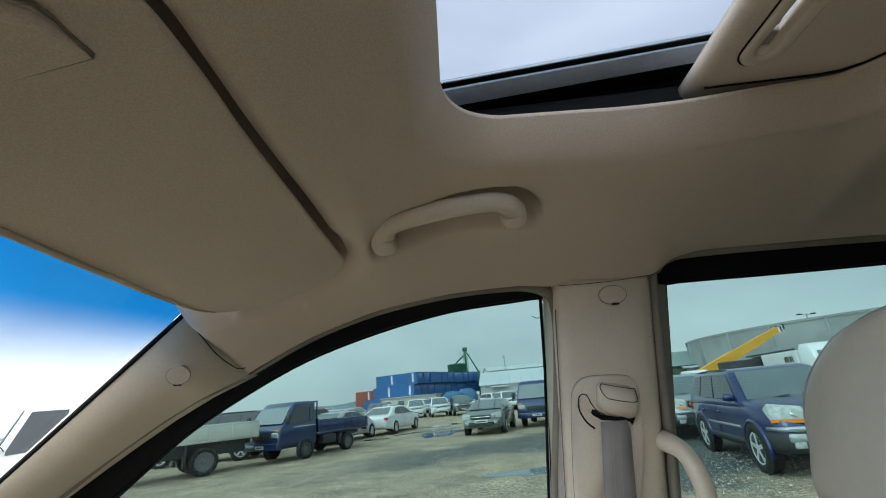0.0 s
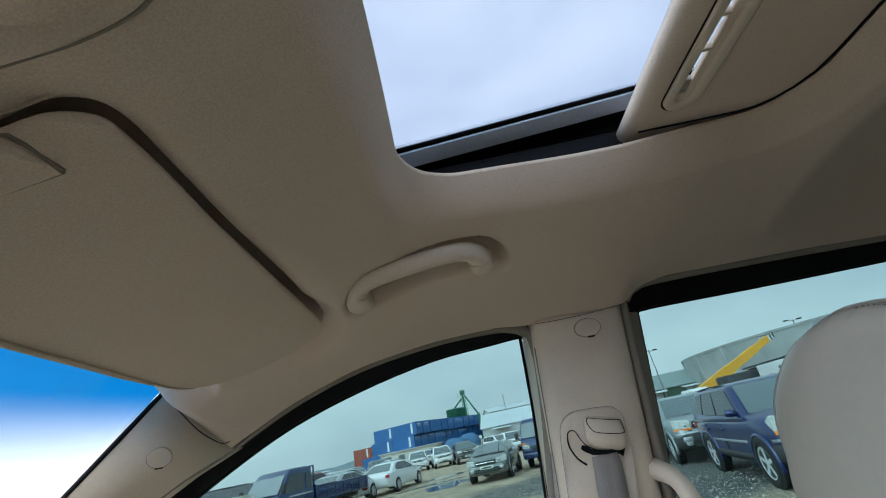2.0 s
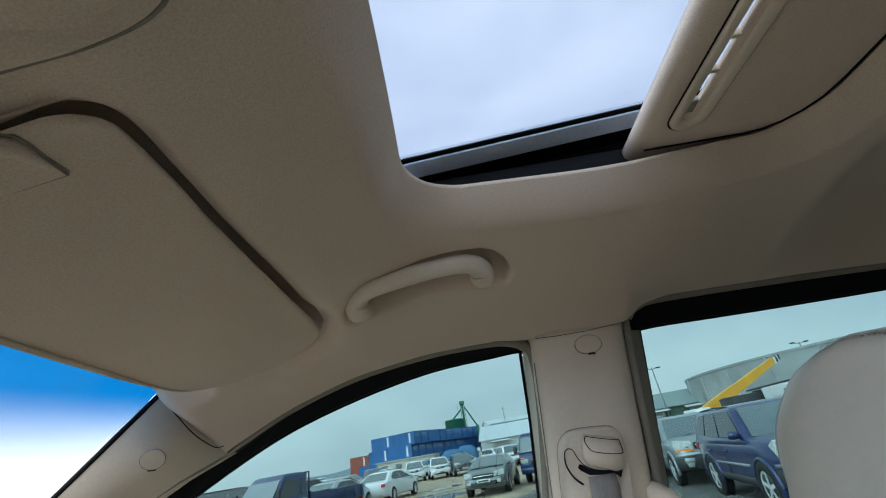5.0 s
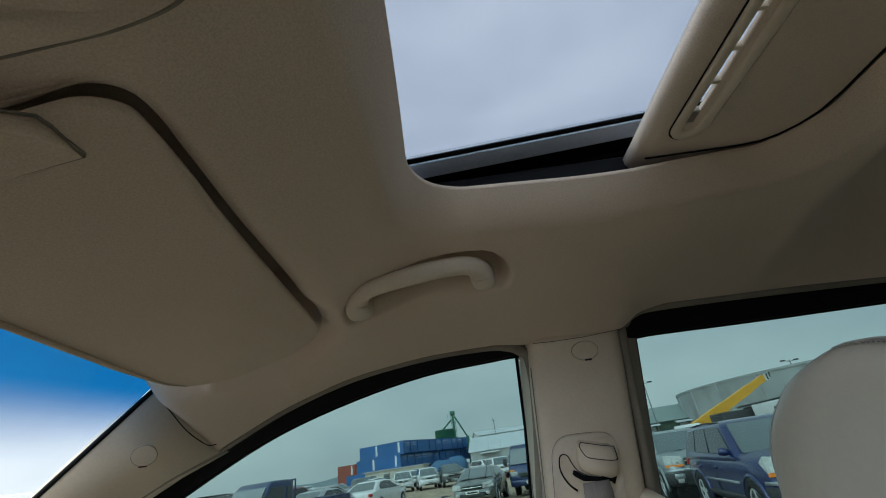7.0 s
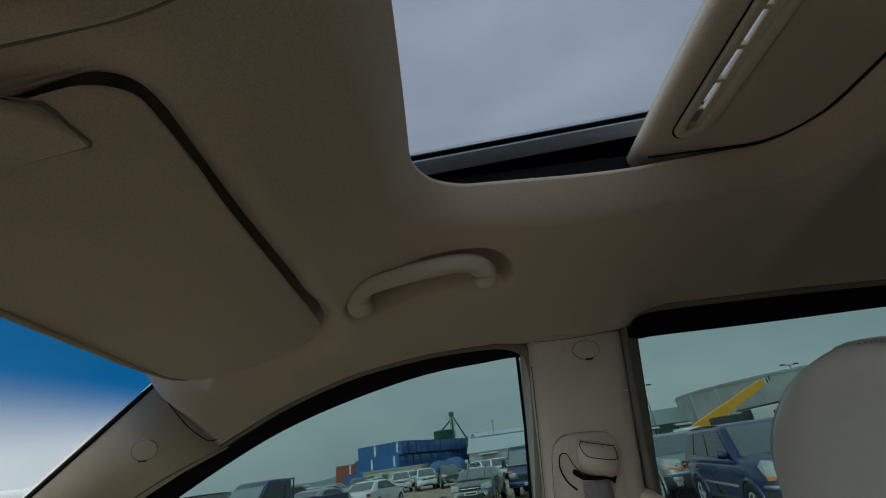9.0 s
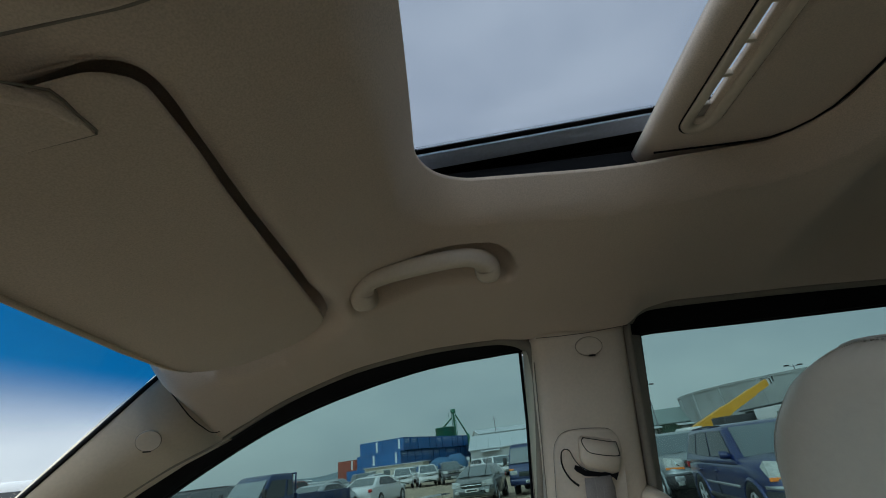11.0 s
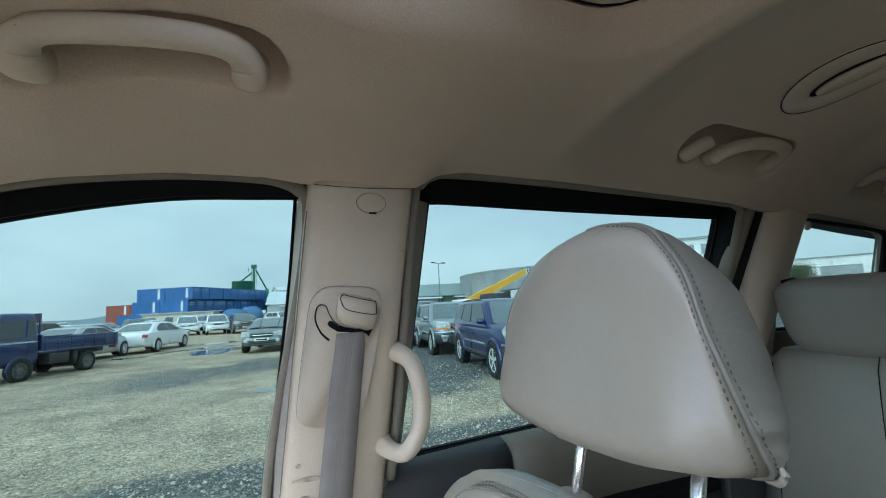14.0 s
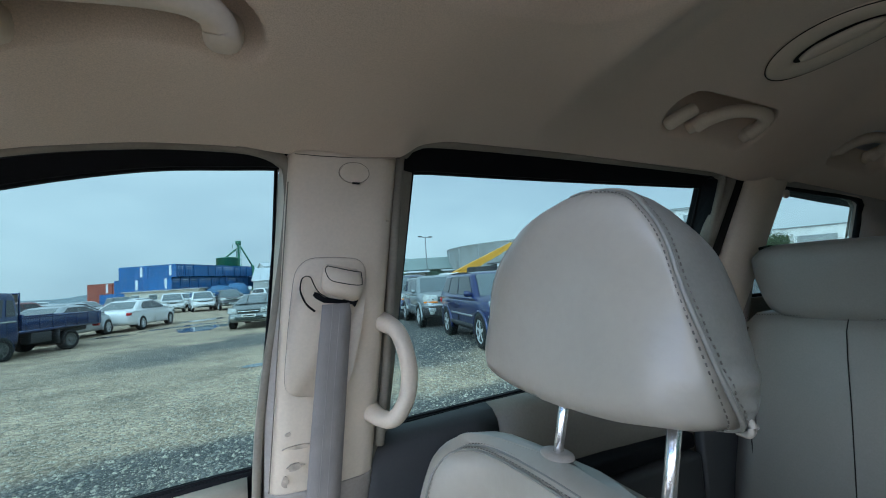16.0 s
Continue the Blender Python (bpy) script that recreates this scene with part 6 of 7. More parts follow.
        part("fog_lamp", box(X(0.985), X(1.0) + 0.015, min(side * hw * 0.60, side * hw * 0.78), max(side * hw * 0.60, side * hw * 0.78), 0.42, 0.53, 0.02), LENS, ob)
    g = part("grille", box(X(0.985), X(1.0) + 0.012, -hw * 0.46, hw * 0.46, zt - 0.17, zt - 0.03, 0.015), INK, ob, "dark grille")
    part("grille_bar", box(X(0.99), X(1.0) + 0.022, -hw * 0.44, hw * 0.44, zt - 0.11, zt - 0.085, 0.006), CHROME, g, "chrome bar")
    part("emblem", disc((X(1.0) + 0.024, 0, zt - 0.097), (1, 0, 0), 0.05, 0.01, 16, 0.5), CHROME, g, "plain badge")
    part("intake", box(X(0.985), X(1.0) + 0.010, -hw * 0.56, hw * 0.56, 0.36, 0.47, 0.015), INK, ob)
    pl = part("number_plate", box(X(1.0), X(1.0) + 0.022, -0.26, 0.26, 0.475, 0.585, 0.004), PLATE, ob)
    part("plate_bars", box(X(1.0) + 0.018, X(1.0) + 0.025, -0.20, 0.20, 0.505, 0.555), INK, pl)
    if clad:
        rr = []
        for u, zb, zt2, w in s["body"]:
            w = w * hw + 0.012
            hi = 0.645 if u > 0.9 or u < 0.05 else 0.47
            rr.append([(X(u) + (0.014 if u > 0.97 else -0.014 if u < 0.02 else 0), y, z) for y, z in ((0, hi), (0.9 * w, hi), (w, hi - 0.02), (w, zb + 0.06), (0.9 * w, zb - 0.012), (0, zb - 0.012), (-0.9 * w, zb - 0.012), (-w, zb + 0.06), (-w, hi - 0.02), (-0.9 * w, hi))])
        part("lower_cladding", loft(rr), CLAD, ob, "dark grey lower cladding")
        strip = []
        for u, zb, zt2, w in [q for q in s["body"] if q[0] > 0.9]:
            w = w * hw + 0.016
            strip.append([(X(u) + (0.018 if u > 0.97 else 0.0), y, z) for y, z in ((0, 0.715), (0.9 * w, 0.715), (w, 0.70), (w, 0.655), (0.9 * w, 0.645), (0, 0.645), (-0.9 * w, 0.645), (-w, 0.655), (-w, 0.70), (-0.9 * w, 0.715))])
        part("bumper_strip", loft(strip), P_SILVER, ob, "silver upper bumper strip")
        for side in (1, -1):
            part("fog_surround", box(X(0.975), X(1.0) + 0.022, min(side * hw * 0.56, side * hw * 0.82), max(side * hw * 0.56, side * hw * 0.82), 0.50, 0.63, 0.03), P_SILVER, ob, "silver fog lamp surround")
            part("fog_glass", box(X(0.975), X(1.0) + 0.028, min(side * hw * 0.60, side * hw * 0.76), max(side * hw * 0.60, side * hw * 0.76), 0.525, 0.605, 0.025), LENS, ob)
        for side in (1, -1):
            part("side_moulding", box(X(0.30), X(0.70), min(side * hw * 0.99, side * (hw + 0.02)), max(side * hw * 0.99, side * (hw + 0.02)), 0.62, 0.66, 0.008), P_SILVER, ob, "silver side moulding")
    # wheels and arches
    for u in s["wheels"]:
        for side in (1, -1):
            arch_lip(s["r"], X(u), side, hw, colour, ob, 0.022 if clad else 0.012)
            well = part("wheel_well", lathe([(s["r"] * 1.09, side * (hw - 0.03)), (s["r"] * 1.09, side * (hw + 0.005))]), INK, ob)
            well.matrix_local = Matrix.Translation((X(u), 0, s["r"]))
            wheel(ob, X(u), side * (hw - 0.082), s["r"], 0.22, side, rim_mat or RIM_MAT, spokes)
    return ob


def flatbed(name, label, at, colour, bed_mat, L=5.1, W=1.74, cab_len=1.55, bed_h=0.36, box_z=0.78, wheels=(-1.45, 1.0), r=0.31, cab_h=1.95):
    """A cab-over light lorry with a drop-side bed; forward is +x."""
    ob = thing(name, label, "lorry", "parked lorries", at=at)
    hw = W / 2
    x1 = L / 2
    xc = x1 - cab_len
    # cab
    rows = []
    for z, back, front, w in ((0.42, xc, x1 - 0.03, 0.96), (0.60, xc, x1 + 0.01, 1.0), (0.95, xc, x1 + 0.0, 1.0), (1.10, xc, x1 - 0.10, 0.995), (1.18, xc, x1 - 0.22, 0.98), (cab_h - 0.16, xc + 0.03, x1 - 0.60, 0.90), (cab_h - 0.04, xc + 0.07, x1 - 0.72, 0.86), (cab_h, xc + 0.15, x1 - 0.84, 0.78)):
        rows.append([tuple(p) for p in rounded_rect((back + front) / 2, 0, (front - back) / 2, hw * w, 0.09, z, 4)])
    cabp = part("cab", loft(rows), colour, ob)

    def face(u, v, side=0):
        """On the cab's side: u from the back, v from the belt to the roof."""
        z = 1.16 + (cab_h - 0.16 - 1.16) * v
        xf = x1 - 0.21 - 0.39 * v
        x = xc + 0.02 * v + (xf - xc) * u
        return Vector((x, side * (hw * (0.985 - 0.085 * v) + 0.004), z))
    for side in (1, -1):
        part("door_window", slab([face(0.34, 0.06, side), face(0.88, 0.0, side), face(0.90, 0.1, side), face(0.87, 0.94, side), face(0.34, 0.94, side)], (0, side * 0.01, 0)), CAR_GLASS_SIDE, cabp, smooth=False)
        part("rear_quarter", slab([face(0.08, 0.10, side), face(0.26, 0.08, side), face(0.26, 0.92, side), face(0.10, 0.88, side)], (0, side * 0.01, 0)), CAR_GLASS_SIDE, cabp, smooth=False)
        part("door_gap", tube([(xc + 0.36, side * (hw + 0.002), 0.60), (xc + 0.36, side * (hw + 0.002), 1.10)], 0.006, 6), INK, cabp)
        part("door_stripe", box(xc + 0.10, xc + 1.10, min(side * (hw - 0.01), side * (hw + 0.008)), max(side * (hw - 0.01), side * (hw + 0.008)), 1.04, 1.085, 0.003), LENS, cabp, "pale side stripe")
        part("door_mirror", joined(tube([face(0.92, 0.1, side), face(0.95, 0.2, side) + Vector((0.05, side * 0.12, 0))], 0.012, 6), box(face(0.95, 0, 0).x + 0.0, face(0.95, 0, 0).x + 0.08, min(side * (hw + 0.04), side * (hw + 0.20)), max(side * (hw + 0.04), side * (hw + 0.20)), 1.20, 1.48, 0.02)), CLAD, cabp)
        part("headlamp", box(x1 - 0.10, x1 + 0.025, min(side * hw * 0.58, side * hw * 0.93), max(side * hw * 0.58, side * hw * 0.93), 0.78, 0.95, 0.03), LENS, cabp, "clear headlamp")
        part("indicator", box(x1 - 0.12, x1 + 0.02, min(side * hw * 0.72, side * hw * 0.95), max(side * hw * 0.72, side * hw * 0.95), 0.95, 1.02, 0.02), AMBER, cabp)
        part("tail_lamp", box(-x1 - 0.02, -x1 + 0.03, min(side * hw * 0.65, side * hw * 0.92), max(side * hw * 0.65, side * hw * 0.92), box_z - 0.16, box_z - 0.05, 0.01), RED_LENS, ob)
    part("windscreen", slab([(x1 - 0.205, hw * 0.90, 1.19), (x1 - 0.205, -hw * 0.90, 1.19), (x1 - 0.585, -hw * 0.82, cab_h - 0.18), (x1 - 0.585, hw * 0.82, cab_h - 0.18)], (0.022, 0, 0.02)), CAR_SCREEN, cabp, "lorry windscreen, paled by a painted sky reflection", smooth=False)
    part("bumper", box(x1 - 0.12, x1 + 0.05, -hw * 0.98, hw * 0.98, 0.40, 0.62, 0.03), colour, ob)
    pl = part("number_plate", box(x1 + 0.045, x1 + 0.062, -0.2, 0.2, 0.46, 0.56, 0.004), PLATE, ob)
    part("plate_bars", box(x1 + 0.058, x1 + 0.066, -0.15, 0.15, 0.49, 0.53), INK, pl)
    part("grille", box(x1 - 0.02, x1 + 0.02, -hw * 0.5, hw * 0.5, 0.70, 0.88, 0.02), INK, ob)
    # bed: floor, sides with ribs, tailgate
    bx0, bx1 = -x1, xc - 0.06
    part("bed_floor", box(bx0, bx1, -hw, hw, box_z - 0.08, box_z), bed_mat, ob)
    for side in (1, -1):
        sd = part("drop_side", box(bx0 + 0.02, bx1 - 0.02, min(side * (hw - 0.04), side * hw), max(side * (hw - 0.04), side * hw), box_z - 0.02, box_z + bed_h, 0.008), bed_mat, ob)
        part("top_rail", box(bx0 + 0.01, bx1 - 0.01, min(side * (hw - 0.05), side * (hw + 0.012)), max(side * (hw - 0.05), side * (hw + 0.012)), box_z + bed_h - 0.04, box_z + bed_h + 0.01, 0.008), bed_mat, sd)
        n = 7
        for k in range(n):
            x = bx0 + 0.12 + (bx1 - bx0 - 0.24) * k / (n - 1)
            part("rib", box(x - 0.022, x + 0.022, min(side * (hw - 0.01), side * (hw + 0.02)), max(side * (hw - 0.01), side * (hw + 0.02)), box_z - 0.03, box_z + bed_h - 0.03, 0.006), bed_mat, sd)
    part("tailgate", box(bx0 - 0.02, bx0 + 0.02, -hw + 0.01, hw - 0.01, box_z - 0.02, box_z + bed_h, 0.008), bed_mat, ob)
    part("headboard", joined(box(bx1 - 0.05, bx1, -hw, hw, box_z, box_z + bed_h + 0.1, 0.01), box(bx1 - 0.04, bx1, -hw * 0.9, -hw * 0.9 + 0.05, box_z, cab_h - 0.02, 0.01), box(bx1 - 0.04, bx1, hw * 0.9 - 0.05, hw * 0.9, box_z, cab_h - 0.02, 0.01), box(bx1 - 0.04, bx1, -hw * 0.9, hw * 0.9, cab_h - 0.06, cab_h - 0.01, 0.01)), bed_mat, ob)
    part("chassis", joined(box(bx0 + 0.1, x1 - 0.4, -0.42, -0.32, box_z - 0.24, box_z - 0.08), box(bx0 + 0.1, x1 - 0.4, 0.32, 0.42, box_z - 0.24, box_z - 0.08), box(wheels[0] - 0.1, wheels[0] + 0.1, -0.6, 0.6, r - 0.1, r + 0.1, 0.03)), CLAD, ob)
    # a plain near-black block added for the shade under the bed
    part("underside", box(bx0 + 0.25, xc - 0.2, -hw * 0.5, hw * 0.5, 0.52, box_z - 0.09, 0.03), INK, ob, "plain dark block in place of the shade under the bed")
    part("tool_box", box(xc - 1.0, xc - 0.35, -hw + 0.02, -hw + 0.35, 0.36, 0.68, 0.02), CLAD, ob, "dull grey side locker")
    part("tool_box", box(xc - 1.0, xc - 0.35, hw - 0.35, hw - 0.02, 0.36, 0.68, 0.02), CLAD, ob, "dull grey side locker")
    for wx in wheels:
        rear = wx < 0
        for side in (1, -1):
            if rear:
                part("mud_guard", box(wx + r + 0.10, wx + r + 0.13, min(side * hw * 0.55, side * hw * 0.97), max(side * hw * 0.55, side * hw * 0.97), 0.25, box_z - 0.05), CLAD, ob)
            else:
                arch_lip(r, wx, side, hw, colour, ob)
                part("wheel_well", lathe([(r * 1.16, side * (hw - 0.02)), (r * 1.16, side * (hw + 0.006))]), INK, ob).matrix_local = Matrix.Translation((wx, 0, r))
            wheel(ob, wx, side * (hw - (0.16 if rear else 0.075)), r, 0.26 if rear else 0.20, side, STEEL_RIM, 0 if rear else 8)
    return ob


def at(x, y, heading):
    return pose(x, y, 0, 0, 0, heading)


car("blue_suv", "dark blue compact SUV with grey lower cladding, parked", at(5.50, 8.75, -100), "suv", 4.15, 1.78, 1.60, P_BLUE, clad=True, rails=True)
car("silver_suv", "grey-silver compact SUV parked behind the blue one", at(6.05, 13.6, -100), "suv", 4.15, 1.78, 1.60, P_STEEL, clad=True, rails=True)
car("blue_suv", "dark blue SUV at the back of the row", at(6.3, 17.3, -98), "suv", 4.4, 1.80, 1.70, P_NAVY)
grey_car = car("grey_saloon", "grey-blue saloon car facing the yard, dusty", at(0.56, 20.3, -102), "sedan", 4.3, 1.70, 1.36, P_GREY, lamp_style="small")
screen = [c for c in grey_car.children if c.name.startswith("windscreen")][0]
foot_x, foot_z = max(v.co.x for v in screen.data.vertices), min(v.co.z for v in screen.data.vertices)
for wy in (0.42, -0.28):
    part("wiper", tube([(foot_x + 0.03, wy, foot_z - 0.01), (foot_x + 0.06, wy + 0.10, foot_z + 0.30), (foot_x + 0.02, wy + 0.20, foot_z + 0.58)], 0.012, 6), CLAD, grey_car, "raised black wiper")
car("white_saloon", "white saloon car with dark windows", at(-4.93, 25.55, 76), "sedan", 4.75, 1.82, 1.42, P_WHITE, lamp_style="small", spokes=9)
car("silver_saloon", "silver saloon car parked beside the white one", at(-6.65, 21.9, 76), "sedan", 4.55, 1.76, 1.40, P_SILVER, lamp_style="small", spokes=7)
flatbed("pickup_lorry", "navy blue light lorry with drop-side bed", at(-6.35, 17.0, 245), P_NAVY, P_NAVY, wheels=(-1.12, 1.10), L=4.55, cab_len=1.70, cab_h=1.88)
flatbed("flatbed_lorry", "white cab-over lorry with white drop-side bed", at(-9.86, 12.62, 225), P_WHITE, P_BED, L=6.2, W=1.85, cab_len=1.9, bed_h=0.40, box_z=0.98, wheels=(-1.6, 2.0), r=0.39, cab_h=2.33)
flatbed("pickup_lorry", "navy blue light lorry facing the yard", at(3.23, 22.3, -105), P_NAVY, P_NAVY, wheels=(-1.22, 1.22), L=5.0, cab_len=1.85)
car("charcoal_suv", "charcoal SUV with silver roof rails behind the lorry", at(-10.6, 17.6, 190), "suv", 4.6, 1.85, 1.75, P_DARK, rails=True)

# further rows of parked cars
white_suv = car("white_suv", "white SUV in the far row", at(-6.0, 44.0, -82), "suv", 4.45, 1.82, 1.68, P_WHITE, "far row of cars", lamp_style="small")
dark_suv = car("dark_suv", "dark SUV in the far row", at(-1.5, 41.2, -80), "suv", 4.45, 1.82, 1.68, P_DARK, "far row of cars", lamp_style="small")
white_car = car("white_car", "white saloon in the far row", at(-12.5, 38.5, -60), "sedan", 4.5, 1.78, 1.46, P_WHITE, "far row of cars", lamp_style="small")
silver_car = car("silver_car", "silver saloon in the far row", at(-15.5, 37.0, -60), "sedan", 4.5, 1.78, 1.46, P_SILVER, "far row of cars", lamp_style="small")
car("maroon_suv", "maroon SUV in the far row", at(-10.2, 27.5, 70), "suv", 4.4, 1.80, 1.66, P_RED, "far row of cars", lamp_style="small")
for src, spots in ((white_suv, [(-3.6, 42.5, -82), (2.9, 41.9, -78), (-12.6, 28.9, 72), (-20.5, 44, -60), (-16.5, 48, -58), (-6.5, 55, -60), (2.2, 58, -60), (9.5, 62, -62), (-25, 52, -60), (-31, 50, -60)]),
                   (dark_suv, [(4.6, 41.5, -78), (-22.5, 40, -60), (-15.2, 30.5, 74), (-11.5, 52, -60), (-27, 46, -60), (12, 66, -62)]),
                   (white_car, [(-18.5, 40.5, -60), (-9.5, 50, -60), (-1.5, 54, -60), (-20.5, 33.5, 75), (-24.5, 36, -60), (-34, 46, -60)]),
                   (silver_car, [(-17.6, 32.0, 74), (-13.8, 50.5, -60), (-4.0, 56, -60), (-28.5, 39, -60), (-9.0, 30.5, 76), (-31, 42, -60)])):
    for x, y, a in spots:
        copy_thing(src, at(x, y, a + random.uniform(-4, 4)))

# ---- stacked containers ----
C_BLUE = mat("container_blue", (0.014, 0.098, 0.285), 0.5, 0.12, 0.6, spots=((0.05, 0.10, 0.26), 0.5, 0.6, 0.8), by_object=0.12)
C_RED = mat("container_red", (0.26, 0.06, 0.035), 0.55, 0.15, 0.6, spots=((0.17, 0.05, 0.03), 0.5, 0.55, 0.8), by_object=0.1)
C_WHITE = mat("stencil_white", (0.6, 0.63, 0.66), 0.6, 0.1, 3.0)


def container(label, colour, at_m, group, stripe=True):
    """A 6.1 m box: forward +x is the door end; corrugated walls, posts, doors with locking rods."""
    ob = thing("shipping_container", label, "container", group, at=at_m)
    L, W, H = 6.06, 2.44, 2.55
    for sd in (1, -1):
        n = 22
        prof = []
        for k in range(n):
            x = -L / 2 + 0.1 + (L - 0.2) * k / n
            s4 = (L - 0.2) / n / 4
            prof += [(x, W / 2 - 0.045), (x + s4, W / 2 - 0.012), (x + 2 * s4, W / 2 - 0.012), (x + 3 * s4, W / 2 - 0.045)]
        prof.append((L / 2 - 0.1, W / 2 - 0.045))
        part("side_wall", loft([[(x, sd * y, 0.12) for x, y in prof], [(x, sd * y, H - 0.1) for x, y in prof]], closed=False, cap=False), colour, ob, smooth=False)
        part("bottom_rail", box(-L / 2, L / 2, min(sd * (W / 2 - 0.08), sd * W / 2), max(sd * (W / 2 - 0.08), sd * W / 2), 0, 0.14), colour, ob, smooth=False)
        part("top_rail", box(-L / 2, L / 2, min(sd * (W / 2 - 0.07), sd * W / 2), max(sd * (W / 2 - 0.07), sd * W / 2), H - 0.11, H), colour, ob, smooth=False)
        for ex in (1, -1):
            part("corner_post", box(min(ex * (L / 2 - 0.15), ex * L / 2), max(ex * (L / 2 - 0.15), ex * L / 2), min(sd * (W / 2 - 0.12), sd * (W / 2 + 0.004)), max(sd * (W / 2 - 0.12), sd * (W / 2 + 0.004)), 0.0, H + 0.004), colour, ob, smooth=False)
        dr = part("door", box(L / 2 - 0.05, L / 2, min(sd * 0.004, sd * (W / 2 - 0.115)), max(sd * 0.004, sd * (W / 2 - 0.115)), 0.03, H - 0.02, 0.006), colour, ob, smooth=False)
        for y in (0.34, 0.82):
            part("locking_rod", tube([(L / 2 + 0.03, sd * y, 0.08), (L / 2 + 0.03, sd * y, H - 0.06)], 0.022, 6), colour, dr)
        for bz, bh in ((H - 0.62, 0.20), (H - 1.02, 0.14)):
            part("stencil_bars", joined(box(L / 2, L / 2 + 0.012, min(sd * 0.10, sd * 0.30), max(sd * 0.10, sd * 0.30), bz, bz + bh), box(L / 2, L / 2 + 0.012, min(sd * 0.44, sd * 0.74), max(sd * 0.44, sd * 0.74), bz + 0.03, bz + bh)), C_WHITE, dr, "white stencilled bars", smooth=False)
        if stripe:
            part("stencil_bars", box(L / 2 - 1.5, L / 2 - 1.0, min(sd * (W / 2 - 0.05), sd * (W / 2 + 0.003)), max(sd * (W / 2 - 0.05), sd * (W / 2 + 0.003)), 0.35, H - 0.2), C_WHITE, ob, "white stencilled bars", smooth=False)
    part("roof_sheet", box(-L / 2, L / 2, -W / 2 + 0.05, W / 2 - 0.05, H - 0.06, H - 0.02), colour, ob, smooth=False)
    part("end_wall", box(-L / 2 + 0.01, -L / 2 + 0.06, -W / 2 + 0.1, W / 2 - 0.1, 0.1, H - 0.1), colour, ob, smooth=False)
    return ob


C_ANG = 150.6  # the long axis, pointing away from the door end
cdir, cside = Vector((math.cos(radians(C_ANG)), math.sin(radians(C_ANG)), 0)), Vector((math.cos(radians(C_ANG - 90)), math.sin(radians(C_ANG - 90)), 0))
c_corner = Vector((-12.6, 98.0, 0))


def c_pose(k, level, back=0.0, turned=False):
    p = c_corner + cdir * (3.03 + back) + cside * (1.25 + 2.52 * k)
    return pose(p.x, p.y, level * 2.56, 0, 0, C_ANG - (0 if turned else 180))


blue_box = container("blue corrugated shipping container in a stack", C_BLUE, c_pose(0, 0, 2.6), "blue container stack")
PLAIN = {(2, 2), (3, 2), (4, 2), (6, 1), (9, 1), (10, 1), (11, 1), (10, 2)}  # boxes that turn their closed end to the yard
for k in range(12):
    for level in range(3):
        set_back = (2.4, 0.9, 0.0)[level] + 0.12 * ((k * 7 + level * 3) % 4)
        if (k, level) != (0, 0) and (k, level) != (11, 2):
            copy_thing(blue_box, c_pose(k, level, set_back, (k, level) in PLAIN))
        if k < 2:
            copy_thing(blue_box, c_pose(k, level, set_back + 6.15))
copy_thing(blue_box, c_pose(1, 0, 13.0))
red_box = container("rust-red corrugated shipping container", C_RED, c_pose(4.0, 0, 17.0), "red containers")
for level, back in ((1, 17.0), (0, 23.2), (1, 23.2)):
    copy_thing(red_box, c_pose(4.0, level, back))

# ---- low office hut, heap under tarpaulin ----
HUT = mat("beige_hut_panel", (0.46, 0.44, 0.38), 0.8, 0.12, 0.8)
HUT_ROOF = mat("grey_sheet_roof", (0.36, 0.38, 0.39), 0.7, 0.12, 0.8)
hut = thing("site_hut", "low beige site hut with flat grey roof", "hut", at=pose(-11.5, 78, 0, 0, 0, -12))
part("wall", box(-5, 5, -1.6, 1.6, 0, 2.25), HUT, hut, smooth=False)
part("roof", box(-5.3, 5.3, -1.9, 1.9, 2.25, 2.42, 0.03), HUT_ROOF, hut, smooth=False)
for x in (-3.6, -1.2, 1.4, 3.7):
    w = part("window", box(x - 0.55, x + 0.55, -1.62, -1.57, 1.0, 1.8), CAR_GLASS, hut, smooth=False)
    part("window_frame", joined(box(x - 0.62, x + 0.62, -1.65, -1.60, 0.93, 1.0), box(x - 0.62, x + 0.62, -1.65, -1.60, 1.8, 1.87)), C_WHITE, w, smooth=False)
TARP = mat("blue_tarpaulin", (0.05, 0.14, 0.27), 0.6, 0.2, 2.0, 0.5, 4)
random.seed(21)
for cx, cy, rx, ry, h in ((-4.2, 80, 2.2, 1.6, 2.6), (-1.8, 82, 2.0, 1.5, 2.9)):
    rings = []
    for q, z in ((1.0, 0), (1.0, 0.5), (0.85, 0.75), (0.55, 0.95), (0.1, 1.0)):
        rings.append([(cx + rx * q * math.cos(a) * random.uniform(0.88, 1.1), cy + ry * q * math.sin(a) * random.uniform(0.88, 1.1), h * z * random.uniform(0.94, 1.04)) for a in [2 * math.pi * i / 18 for i in range(18)]])
    tagged(link("tarpaulin_heap", loft(rings), TARP), "heap of goods under blue tarpaulin", "heap", "tarpaulin heaps")

